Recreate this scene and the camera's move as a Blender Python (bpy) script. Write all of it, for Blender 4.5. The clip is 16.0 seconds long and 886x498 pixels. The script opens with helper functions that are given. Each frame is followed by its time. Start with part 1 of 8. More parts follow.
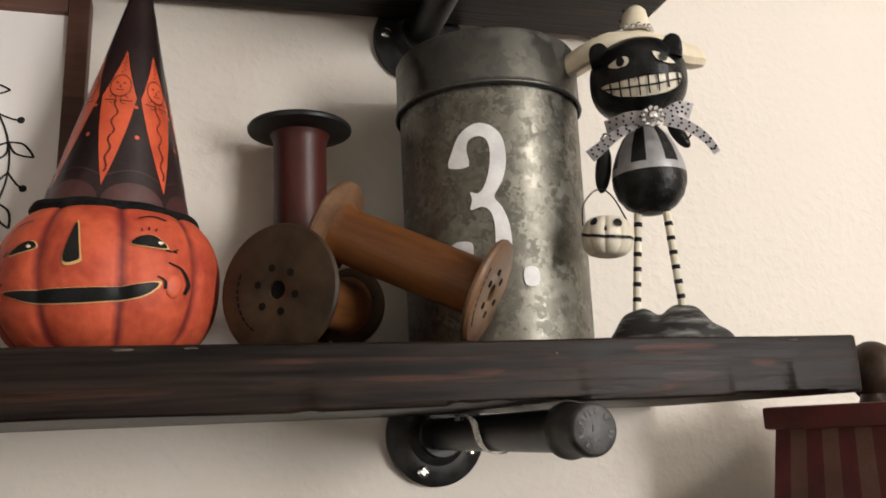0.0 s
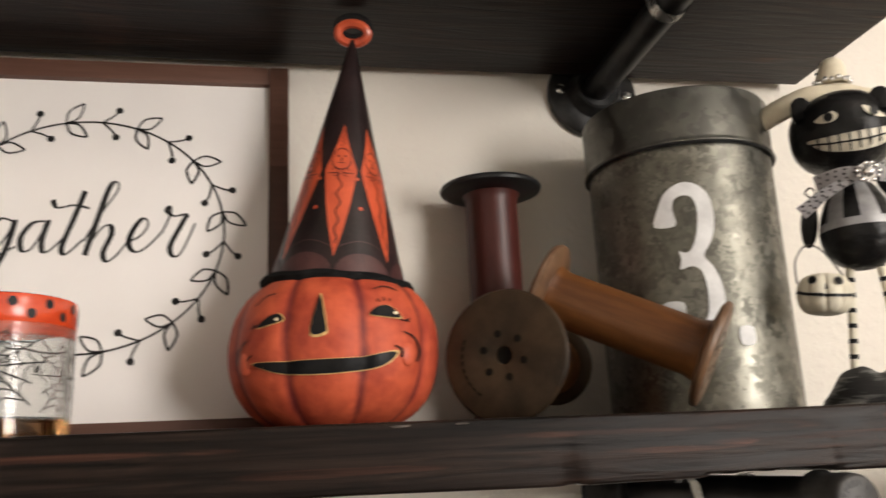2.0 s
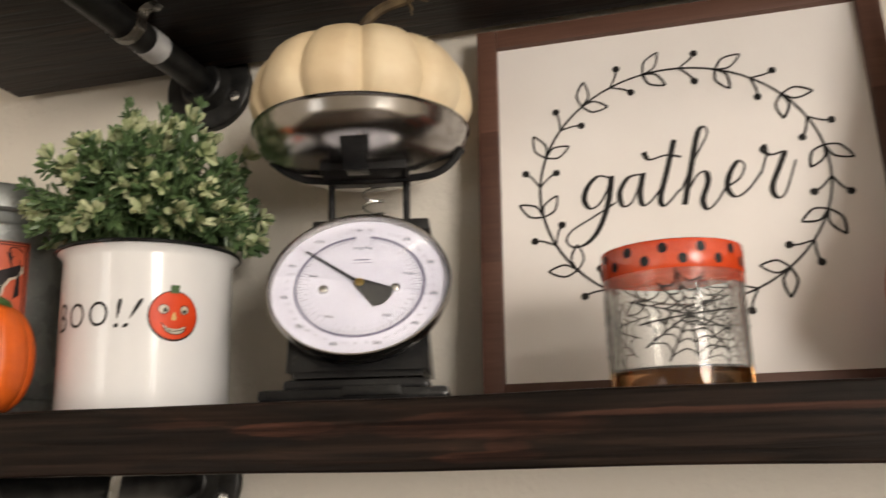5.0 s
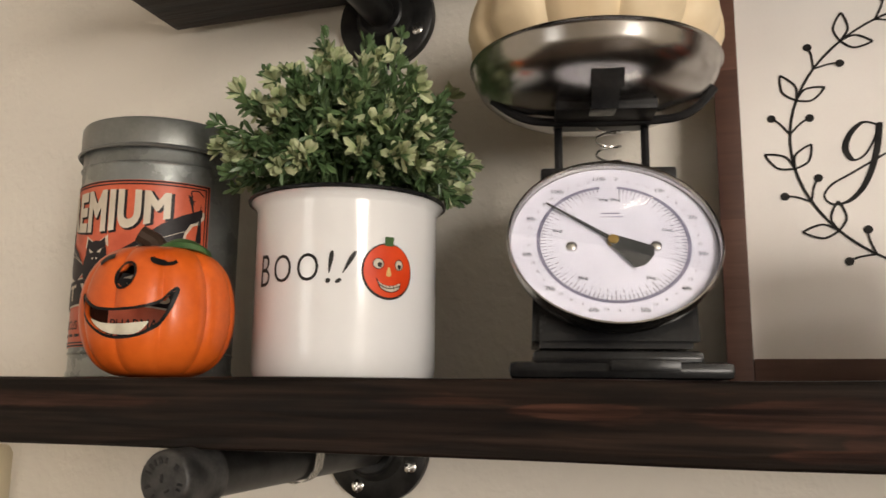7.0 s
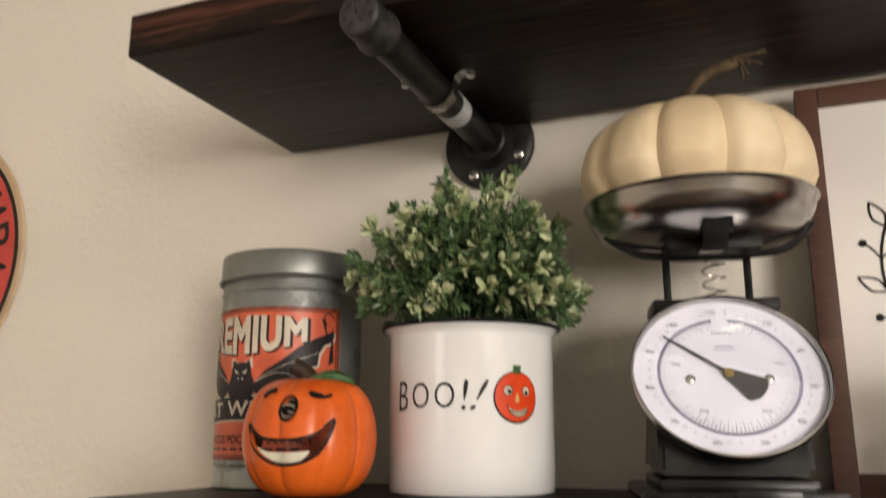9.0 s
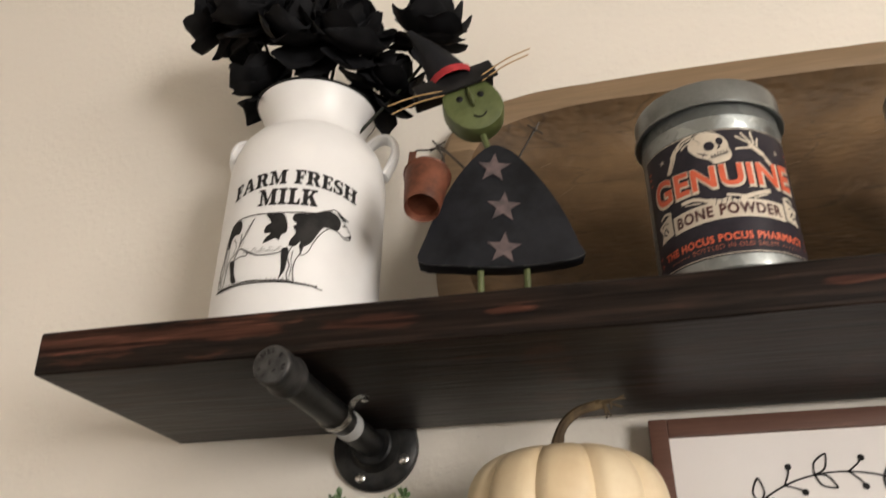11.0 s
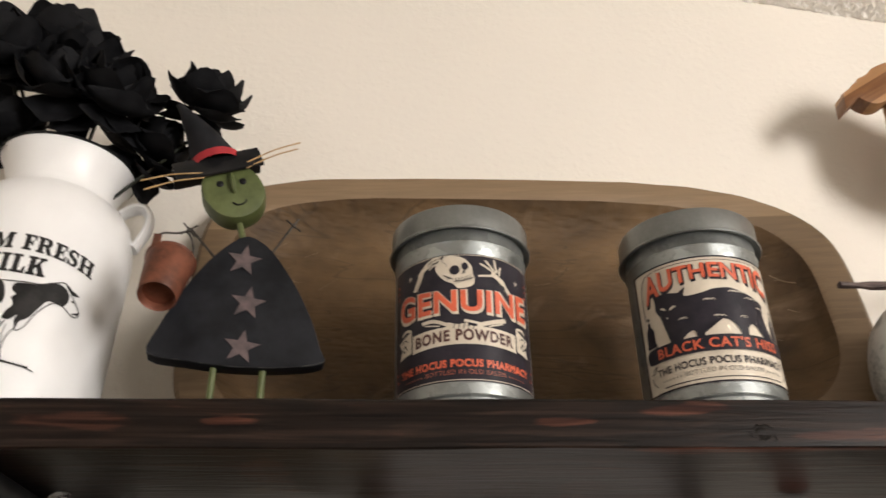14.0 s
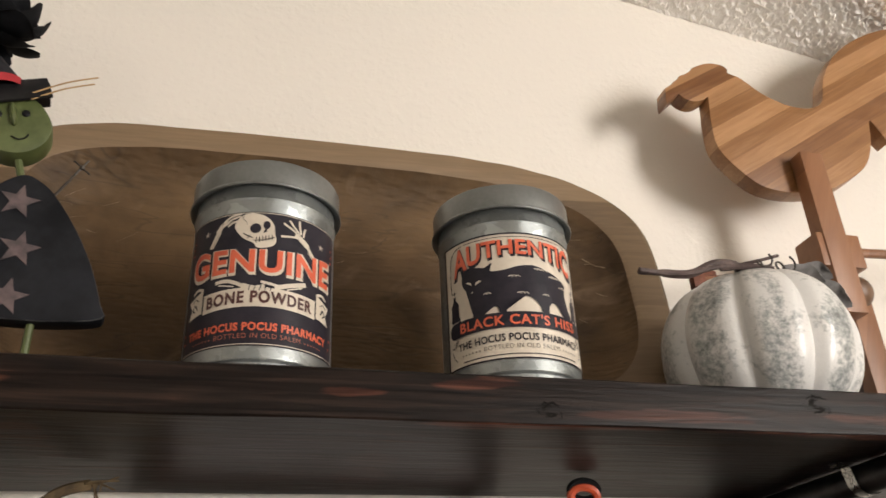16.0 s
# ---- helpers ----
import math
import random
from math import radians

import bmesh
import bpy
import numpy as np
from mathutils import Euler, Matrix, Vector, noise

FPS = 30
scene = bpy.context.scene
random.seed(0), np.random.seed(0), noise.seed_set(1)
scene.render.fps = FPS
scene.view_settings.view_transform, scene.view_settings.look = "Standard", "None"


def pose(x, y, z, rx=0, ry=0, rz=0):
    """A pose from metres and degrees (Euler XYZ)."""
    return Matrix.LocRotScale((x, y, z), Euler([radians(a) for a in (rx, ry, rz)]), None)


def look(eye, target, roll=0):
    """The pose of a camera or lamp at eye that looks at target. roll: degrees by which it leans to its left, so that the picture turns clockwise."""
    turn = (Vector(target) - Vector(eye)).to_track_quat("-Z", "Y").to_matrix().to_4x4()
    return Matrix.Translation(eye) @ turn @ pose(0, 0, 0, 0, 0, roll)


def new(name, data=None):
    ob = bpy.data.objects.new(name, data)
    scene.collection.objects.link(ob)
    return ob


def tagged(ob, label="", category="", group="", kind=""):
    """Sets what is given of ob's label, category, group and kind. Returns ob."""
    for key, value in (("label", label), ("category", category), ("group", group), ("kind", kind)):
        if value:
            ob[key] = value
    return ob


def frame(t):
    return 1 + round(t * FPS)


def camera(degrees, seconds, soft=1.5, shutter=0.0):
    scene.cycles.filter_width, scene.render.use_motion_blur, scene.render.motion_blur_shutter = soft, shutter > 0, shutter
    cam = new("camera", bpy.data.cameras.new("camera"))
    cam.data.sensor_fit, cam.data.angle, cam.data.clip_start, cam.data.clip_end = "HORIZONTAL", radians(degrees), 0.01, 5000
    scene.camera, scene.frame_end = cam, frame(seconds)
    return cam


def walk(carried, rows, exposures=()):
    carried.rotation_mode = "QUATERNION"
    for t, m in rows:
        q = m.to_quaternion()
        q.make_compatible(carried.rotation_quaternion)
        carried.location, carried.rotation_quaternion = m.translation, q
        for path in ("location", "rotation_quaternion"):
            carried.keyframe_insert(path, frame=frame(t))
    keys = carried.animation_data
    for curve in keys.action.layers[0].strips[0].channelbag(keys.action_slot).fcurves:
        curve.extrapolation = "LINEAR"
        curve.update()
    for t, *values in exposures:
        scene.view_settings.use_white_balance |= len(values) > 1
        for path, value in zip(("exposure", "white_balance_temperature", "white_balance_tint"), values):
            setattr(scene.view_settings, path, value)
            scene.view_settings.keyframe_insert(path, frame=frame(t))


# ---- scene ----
cam = camera(56.2, 16.0, soft=1.5, shutter=0.5)
METRES, EYE, TILT, LEAN, TURN = 0.95, 1.5, 0.0, 0.0, -13.0
PATH = [
    (0, (0.359, 0.068, 1.494), (0.897, 1.947, 1.919), -2.6),
    (0.5, (0.347, 0.072, 1.506), (0.87, 1.948, 1.958), -1.8),
    (1, (0.326, 0.072, 1.514), (0.866, 1.942, 1.975), -2.1),
    (1.5, (0.3, 0.073, 1.52), (0.783, 1.955, 1.996), -2.4),
    (2, (0.257, 0.075, 1.523), (0.631, 1.978, 2.013), -2.7),
    (2.5, (0.221, 0.079, 1.518), (0.485, 1.998, 2.014), -3.1),
    (3, (0.208, 0.097, 1.526), (0.349, 2.033, 2.007), -3.0),
    (3.5, (0.207, 0.089, 1.526), (0.155, 2.028, 2.013), -2.4),
    (4, (0.18, 0.086, 1.524), (-0.061, 2.012, 2.007), -1.8),
    (4.5, (0.132, 0.101, 1.522), (-0.238, 2.01, 1.988), -2.3),
    (5, (0.077, 0.107, 1.522), (-0.407, 1.996, 1.965), -1.6),
    (7.5, (-0.082, 0.145, 1.551), (-0.714, 2.016, 1.865), 0.4),
    (8, (-0.103, 0.132, 1.563), (-0.732, 2.005, 1.867), -0.2),
    (8.5, (-0.087, 0.101, 1.562), (-0.76, 1.955, 1.888), -0.1),
    (9, (-0.084, 0.06, 1.584), (-0.804, 1.873, 2.025), 0.1),
    (9.5, (-0.101, 0.029, 1.604), (-0.756, 1.829, 2.177), 0.5),
    (10, (-0.099, 0.006, 1.621), (-0.639, 1.796, 2.332), 0.3),
    (12.5, (-0.062, -0.059, 1.7), (-0.252, 1.672, 2.683), -1.1),
    (13, (-0.064, -0.056, 1.7), (-0.189, 1.673, 2.697), -0.6),
    (13.5, (-0.044, -0.046, 1.702), (-0.058, 1.686, 2.702), -0.8),
    (14, (-0.034, -0.039, 1.704), (0.079, 1.692, 2.699), -1.1),
    (14.5, (-0.022, -0.031, 1.706), (0.21, 1.699, 2.682), -1.7),
    (15, (-0.013, -0.024, 1.705), (0.326, 1.694, 2.672), -2.2),
    (15.5, (-0.002, -0.019, 1.707), (0.404, 1.697, 2.651), -2.4),
    (16, (0.005, -0.017, 1.709), (0.475, 1.689, 2.64), -2.6),
]
walk(cam, [(t, look(eye, target, roll)) for t, eye, target, roll in PATH],
     [(0.0, -0.06, 5950, 10), (1.5, -0.05, 6080, 10), (2.5, 0.16, 6150, 10), (5.0, 0.02, 6420, 10), (7.5, -0.04, 6380, 10), (9.0, 0.02, 6400, 10), (9.5, 0.12, 6300, 10), (10.0, 0.15, 6250, 10), (12.3, 0.10, 5980, 10), (13.5, 0.22, 5980, 10), (14.5, 0.16, 5990, 10), (16.0, 0.13, 6000, 10)])

# ---- world and light ----
world = bpy.data.worlds.new("world")
scene.world = world
world.use_nodes = True
world.node_tree.nodes["Background"].inputs[0].default_value = (1.0, 0.95, 0.9, 1)
world.node_tree.nodes["Background"].inputs[1].default_value = 0.05


def area_lamp(name, eye, target, size, watts, colour):
    data = bpy.data.lights.new(name, "AREA")
    data.shape, data.size, data.energy, data.color = "DISK", size, watts, colour
    lamp = new(name, data)
    lamp.matrix_world = look(eye, target)
    return lamp


area_lamp("room_lamp", (2.50, -2.20, 1.68), (0.2, 0.7, 1.8), 1.4, 124, (1.0, 0.910, 0.805))
# Weak fill added up high to lift the upper shelf; no known fitting.
area_lamp("ceiling_lamp", (1.3, -0.55, 2.36), (0.2, 0.7, 1.7), 0.25, 5.5, (1.0, 0.89, 0.76))
# Faint fill added low on the left; it stands for no window.
area_lamp("window_light", (-1.7, -2.5, 1.15), (0.1, 0.7, 1.75), 0.9, 5, (1.0, 0.95, 0.89))


# ---- building helpers ----
def part(name, bm, material, parent=None, label="", smooth=35):
    """One mesh object from a bmesh, under a thing or a part."""
    me = bpy.data.meshes.new(name)
    bmesh.ops.recalc_face_normals(bm, faces=bm.faces[:])
    bm.to_mesh(me)
    bm.free()
    for m in material if isinstance(material, (list, tuple)) else (material,):
        me.materials.append(m)
    if smooth:
        me.polygons.foreach_set("use_smooth", [True] * len(me.polygons))
        me.set_sharp_from_angle(angle=radians(smooth))
    ob = new(name, me)
    ob.parent = parent
    if label:
        tagged(ob, label)
    return ob


def pieces(name, bm, material, parent, label=""):
    """Each loose piece of a bmesh as a part of its own."""
    left = set(bm.verts)
    groups = []
    while left:
        todo, group = [left.pop()], []
        while todo:
            v = todo.pop()
            group.append(v)
            for e in v.link_edges:
                w = e.other_vert(v)
                if w in left:
                    left.discard(w)
                    todo.append(w)
        groups.append(group)
    for group in groups:
        one, table = bmesh.new(), {}
        for v in group:
            table[v] = one.verts.new(v.co)
        for f in {f for v in group for f in v.link_faces}:
            one.faces.new([table[v] for v in f.verts])
        part(name, one, material, parent, label)
    bm.free()


def thing(name, label, category, m, group=""):
    ob = new(name)
    ob.empty_display_size = 0.02
    ob.matrix_basis = m
    return tagged(ob, label, category, group)


def merge(dst, src, index=0):
    """Adds the faces of src to dst with a material index."""
    table = {v: dst.verts.new(v.co) for v in src.verts}
    for f in src.faces:
        try:
            g = dst.faces.new([table[v] for v in f.verts])
            g.material_index = index
        except ValueError:
            pass
    src.free()
    return dst


def moved(bm, m):
    bmesh.ops.transform(bm, matrix=m, verts=bm.verts[:])
    return bm


def lathe(profile, seg=48, shape=None):
    """A body of revolution from (radius, height) pairs; shape(angle, r, z) may bend it."""
    bm = bmesh.new()
    rings = []
    for r, z in profile:
        if r < 1e-6:
            rings.append([bm.verts.new(shape(0.0, 0.0, z) if shape else (0, 0, z))])
            continue
        ring = []
        for i in range(seg):
            a = 2 * math.pi * i / seg
            co = shape(a, r, z) if shape else (r * math.sin(a), -r * math.cos(a), z)
            ring.append(bm.verts.new(co))
        rings.append(ring)
    for lo, hi in zip(rings, rings[1:]):
        for i in range(seg):
            j = (i + 1) % seg
            if len(lo) == 1 and len(hi) == 1:
                break
            if len(lo) == 1:
                bm.faces.new((lo[0], hi[j], hi[i]))
            elif len(hi) == 1:
                bm.faces.new((lo[i], lo[j], hi[0]))
            else:
                bm.faces.new((lo[i], lo[j], hi[j], hi[i]))
    return bm


def block(sx, sy, sz, centre=(0, 0, 0), bevel=0.0, segments=2):
    bm = bmesh.new()
    bmesh.ops.create_cube(bm, size=1)
    bmesh.ops.scale(bm, vec=(sx, sy, sz), verts=bm.verts[:])
    if bevel:
        bmesh.ops.bevel(bm, geom=bm.edges[:], offset=bevel, segments=segments, profile=0.6, affect="EDGES")
    bmesh.ops.translate(bm, vec=centre, verts=bm.verts[:])
    return bm


def smooth_line(points, steps=6, closed=False):
    """Catmull-Rom through 2D or 3D points."""
    pts = [Vector(p) for p in points]
    n = len(pts)
    out = []
    for i in range(n if closed else n - 1):
        a = pts[(i - 1) % n] if closed or i else pts[0]
        b, c = pts[i], pts[(i + 1) % n]
        d = pts[(i + 2) % n] if closed or i + 2 < n else pts[-1]
        for k in range(steps):
            t = k / steps
            out.append(0.5 * (2 * b + (c - a) * t + (2 * a - 5 * b + 4 * c - d) * t * t + (3 * b - 3 * c + d - a) * t ** 3))
    if not closed:
        out.append(pts[-1])
    return out


def tube(points, radius, seg=8, caps=True, closed=False):
    """A round bar along 3D points; radius is a number or a list."""
    pts = [Vector(p) for p in points]
    n = len(pts)
    radii = radius if isinstance(radius, list) else [radius] * n
    bm = bmesh.new()
    rings, normal = [], None
    for i, p in enumerate(pts):
        if closed:
            tangent = pts[(i + 1) % n] - pts[i - 1]
        else:
            tangent = pts[min(i + 1, n - 1)] - pts[max(i - 1, 0)]
        tangent.normalize()
        if normal is None:
            normal = tangent.orthogonal().normalized()
        normal = (normal - tangent * normal.dot(tangent)).normalized()
        side = tangent.cross(normal)
        rings.append([bm.verts.new(p + radii[i] * (math.cos(2 * math.pi * k / seg) * normal + math.sin(2 * math.pi * k / seg) * side)) for k in range(seg)])
    for i in range(n if closed else n - 1):
        a, b = rings[i], rings[(i + 1) % n]
        for k in range(seg):
            bm.faces.new((a[k], a[(k + 1) % seg], b[(k + 1) % seg], b[k]))
    if caps and not closed:
        bm.faces.new(rings[0][::-1])
        bm.faces.new(rings[-1])
    return bm


def flat(*outlines):
    """Filled flat shapes in x, y from outlines of 2D points."""
    bm = bmesh.new()
    for o in outlines:
        try:
            f = bm.faces.new([bm.verts.new((p[0], p[1], 0)) for p in o])
            bmesh.ops.triangulate(bm, faces=[f])
        except ValueError:
            pass
    return bm


def slab(outline, thickness, bevel=0.0):
    """A board cut to an outline in x, z, its front at y = 0."""
    bm = bmesh.new()
    f = bm.faces.new([bm.verts.new((p[0], 0, p[1])) for p in outline])
    ret = bmesh.ops.extrude_face_region(bm, geom=[f])
    bmesh.ops.translate(bm, vec=(0, thickness, 0), verts=[v for v in ret["geom"] if isinstance(v, bmesh.types.BMVert)])
    if bevel:
        edges = [e for e in bm.edges if e.is_manifold and e.calc_face_angle(0) > 1.2]
        bmesh.ops.bevel(bm, geom=edges, offset=bevel, segments=2, profile=0.6, affect="EDGES")
    return bm


def disc(x, y, rx, ry=None, n=20, turn=0.0):
    ry = ry or rx
    out = []
    for i in range(n):
        a = 2 * math.pi * i / n
        u, v = rx * math.cos(a), ry * math.sin(a)
        out.append((x + u * math.cos(turn) - v * math.sin(turn), y + u * math.sin(turn) + v * math.cos(turn)))
    return out


def rect(x0, y0, x1, y1):
    return [(x0, y0), (x1, y0), (x1, y1), (x0, y1)]


def star(x, y, r, n=5, inner=0.42, turn=0.0):
    return [(x + (r if i % 2 == 0 else r * inner) * math.sin(math.pi * i / n + turn), y + (r if i % 2 == 0 else r * inner) * math.cos(math.pi * i / n + turn)) for i in range(2 * n)]


def stroke(points, thick, thin=None, steps=6, closed=False):
    """A flat pen line in x, y: thick on down strokes, thin on up strokes."""
    thin = thick if thin is None else thin
    pts = smooth_line([(p[0], p[1]) for p in points], steps, closed)
    bm = bmesh.new()
    pairs = []
    n = len(pts)
    for i, p in enumerate(pts):
        a = pts[(i - 1) % n] if closed else pts[max(i - 1, 0)]
        b = pts[(i + 1) % n] if closed else pts[min(i + 1, n - 1)]
        d = (b - a).normalized() if (b - a).length > 1e-9 else Vector((1, 0))
        w = thin + (thick - thin) * max(0.0, -d.y) ** 1.5
        side = Vector((-d.y, d.x)) * w / 2
        pairs.append((bm.verts.new((p.x + side.x, p.y + side.y, 0)), bm.verts.new((p.x - side.x, p.y - side.y, 0))))
    for i in range(n if closed else n - 1):
        (a, b), (c, d) = pairs[i], pairs[(i + 1) % n]
        bm.faces.new((a, b, d, c))
    return bm


def words(body, width, height, bold=0.0, spacing=1.0):
    """Filled letters of the built-in font, fitted to a box centred on the origin."""
    cu = bpy.data.curves.new("letters", "FONT")
    fatten, bold = (bold, 0.0) if "M" in body else (0.0, bold)
    cu.body, cu.size, cu.offset, cu.space_character, cu.resolution_u = body, 1.0, bold, spacing, 4
    ob = bpy.data.objects.new("letters", cu)
    me = bpy.data.meshes.new_from_object(ob)
    bm = bmesh.new()
    bm.from_mesh(me)
    bpy.data.objects.remove(ob)
    bpy.data.curves.remove(cu)
    bpy.data.meshes.remove(me)
    if fatten:
        # thicken by pushing the outline outwards
        push = {}
        for e in bm.edges:
            if len(e.link_faces) != 1:
                continue
            a, b = e.verts
            away = Vector((b.co.y - a.co.y, a.co.x - b.co.x, 0)).normalized()
            if away.dot(e.link_faces[0].calc_center_median() - (a.co + b.co) / 2) > 0:
                away = -away
            for v in (a, b):
                push.setdefault(v, []).append(away)
        for v, ways in push.items():
            s = sum(ways, Vector())
            if s.length > 0.2:
                s.normalize()
                v.co += s * fatten * min(1.6, 1 / max(0.3, s.dot(ways[0])))
    xs, ys = [v.co.x for v in bm.verts], [v.co.y for v in bm.verts]
    cx, cy, w, h = (min(xs) + max(xs)) / 2, (min(ys) + max(ys)) / 2, max(xs) - min(xs), max(ys) - min(ys)
    for v in bm.verts:
        v.co = ((v.co.x - cx) * width / w, (v.co.y - cy) * height / h, 0)
    return bm


def shifted(bm, dx, dy):
    bmesh.ops.translate(bm, vec=(dx, dy, 0), verts=bm.verts[:])
    return bm


def arched(bm, rise, half):
    """Lifts the middle of a flat shape in a bow."""
    for v in bm.verts:
        v.co.y += rise * (1 - (v.co.x / half) ** 2)
    return bm


def together(*bms):
    out = bmesh.new()
    for b in bms:
        merge(out, b)
    return out


def diced(bm, step, both=False):
    """Cuts a flat shape into strips, so that it can follow a round surface."""
    for axis in (0, 1) if both else (0,):
        values = [v.co[axis] for v in bm.verts]
        if not values:
            return bm
        x = math.floor(min(values) / step) * step + step
        while x < max(values):
            no = (1, 0, 0) if axis == 0 else (0, 1, 0)
            co = (x, 0, 0) if axis == 0 else (0, x, 0)
            bmesh.ops.bisect_plane(bm, geom=bm.verts[:] + bm.edges[:] + bm.faces[:], dist=1e-7, plane_co=co, plane_no=no)
            x += step
    return bm


def wrapped(bm, radius, z, turn=0.0, step=0.004, taper=0.0):
    """Bends a flat shape round an upright cylinder; turn: degrees from its front towards its right."""
    diced(bm, step)
    for v in bm.verts:
        a = v.co.x / radius + radians(turn)
        zz = z + v.co.y
        r = radius - taper * zz
        v.co = (r * math.sin(a), -r * math.cos(a), zz)
    return bm


def laid_on(bm, tree, eps, step=0.004, way=(0, 1, 0), start=-0.5):
    """Projects a flat x, y shape as x, z onto a surface in front of it."""
    bmesh.ops.triangulate(bm, faces=bm.faces[:])
    diced(bm, step, both=True)
    bad = []
    for v in bm.verts:
        place, normal, _, _ = tree.ray_cast(Vector((v.co.x, start, v.co.y)), Vector(way))
        if place is None:
            bad.append(v)
        else:
            if normal.y > 0:
                normal = -normal
            v.co = place + normal.normalized() * eps + Vector((0, -eps, 0))
    bmesh.ops.delete(bm, geom=bad, context="VERTS")
    return bm


# ---- materials ----
def nodes_of(name):
    m = bpy.data.materials.new(name)
    m.use_nodes = True
    return m, m.node_tree.nodes, m.node_tree.links, m.node_tree.nodes["Principled BSDF"]


def mat(name, c1, c2, scale=20.0, rough=0.5, metal=0.0, bump=0.1, fine=300.0, stretch=(1, 1, 1), ramp=(0.35, 0.65), spread=0.12, coat=0.0, random_tint=0.0, **more):
    """Two-tone surface: broad mottling, fine grain in tone, gloss and relief."""
    m, n, l, p = nodes_of(name)
    tc, mp = n.new("ShaderNodeTexCoord"), n.new("ShaderNodeMapping")
    mp.inputs["Scale"].default_value = stretch
    l.new(tc.outputs["Object"], mp.inputs["Vector"])
    broad, grain = n.new("ShaderNodeTexNoise"), n.new("ShaderNodeTexNoise")
    for node, s, d in ((broad, scale, 6), (grain, fine, 3)):
        node.inputs["Scale"].default_value, node.inputs["Detail"].default_value = s, d
        l.new(mp.outputs[0], node.inputs["Vector"])
    mix = n.new("ShaderNodeMath")
    mix.operation = "MULTIPLY_ADD"
    mix.inputs[1].default_value = 0.25
    l.new(grain.outputs["Fac"], mix.inputs[0])
    sub = n.new("ShaderNodeMath")
    sub.operation = "ADD"
    sub.inputs[1].default_value = -0.125
    l.new(broad.outputs["Fac"], sub.inputs[0])
    l.new(sub.outputs[0], mix.inputs[2])
    cr = n.new("ShaderNodeValToRGB")
    cr.color_ramp.elements[0].position, cr.color_ramp.elements[1].position = ramp
    cr.color_ramp.elements[0].color, cr.color_ramp.elements[1].color = (*c1, 1), (*c2, 1)
    l.new(mix.outputs[0], cr.inputs[0])
    l.new(cr.outputs[0], p.inputs["Base Color"])
    rr = n.new("ShaderNodeMapRange")
    rr.inputs["To Min"].default_value, rr.inputs["To Max"].default_value = max(0.03, rough - spread), min(1, rough + spread)
    l.new(mix.outputs[0], rr.inputs["Value"])
    l.new(rr.outputs[0], p.inputs["Roughness"])
    p.inputs["Metallic"].default_value = metal
    p.inputs["Coat Weight"].default_value = coat
    p.inputs["Coat Roughness"].default_value = 0.12
    if bump:
        b = n.new("ShaderNodeBump")
        b.inputs["Strength"].default_value, b.inputs["Distance"].default_value = bump, 0.001
        l.new(mix.outputs[0], b.inputs["Height"])
        l.new(b.outputs[0], p.inputs["Normal"])
    for key, value in more.items():
        p.inputs[key.replace("_", " ")].default_value = value
    return m


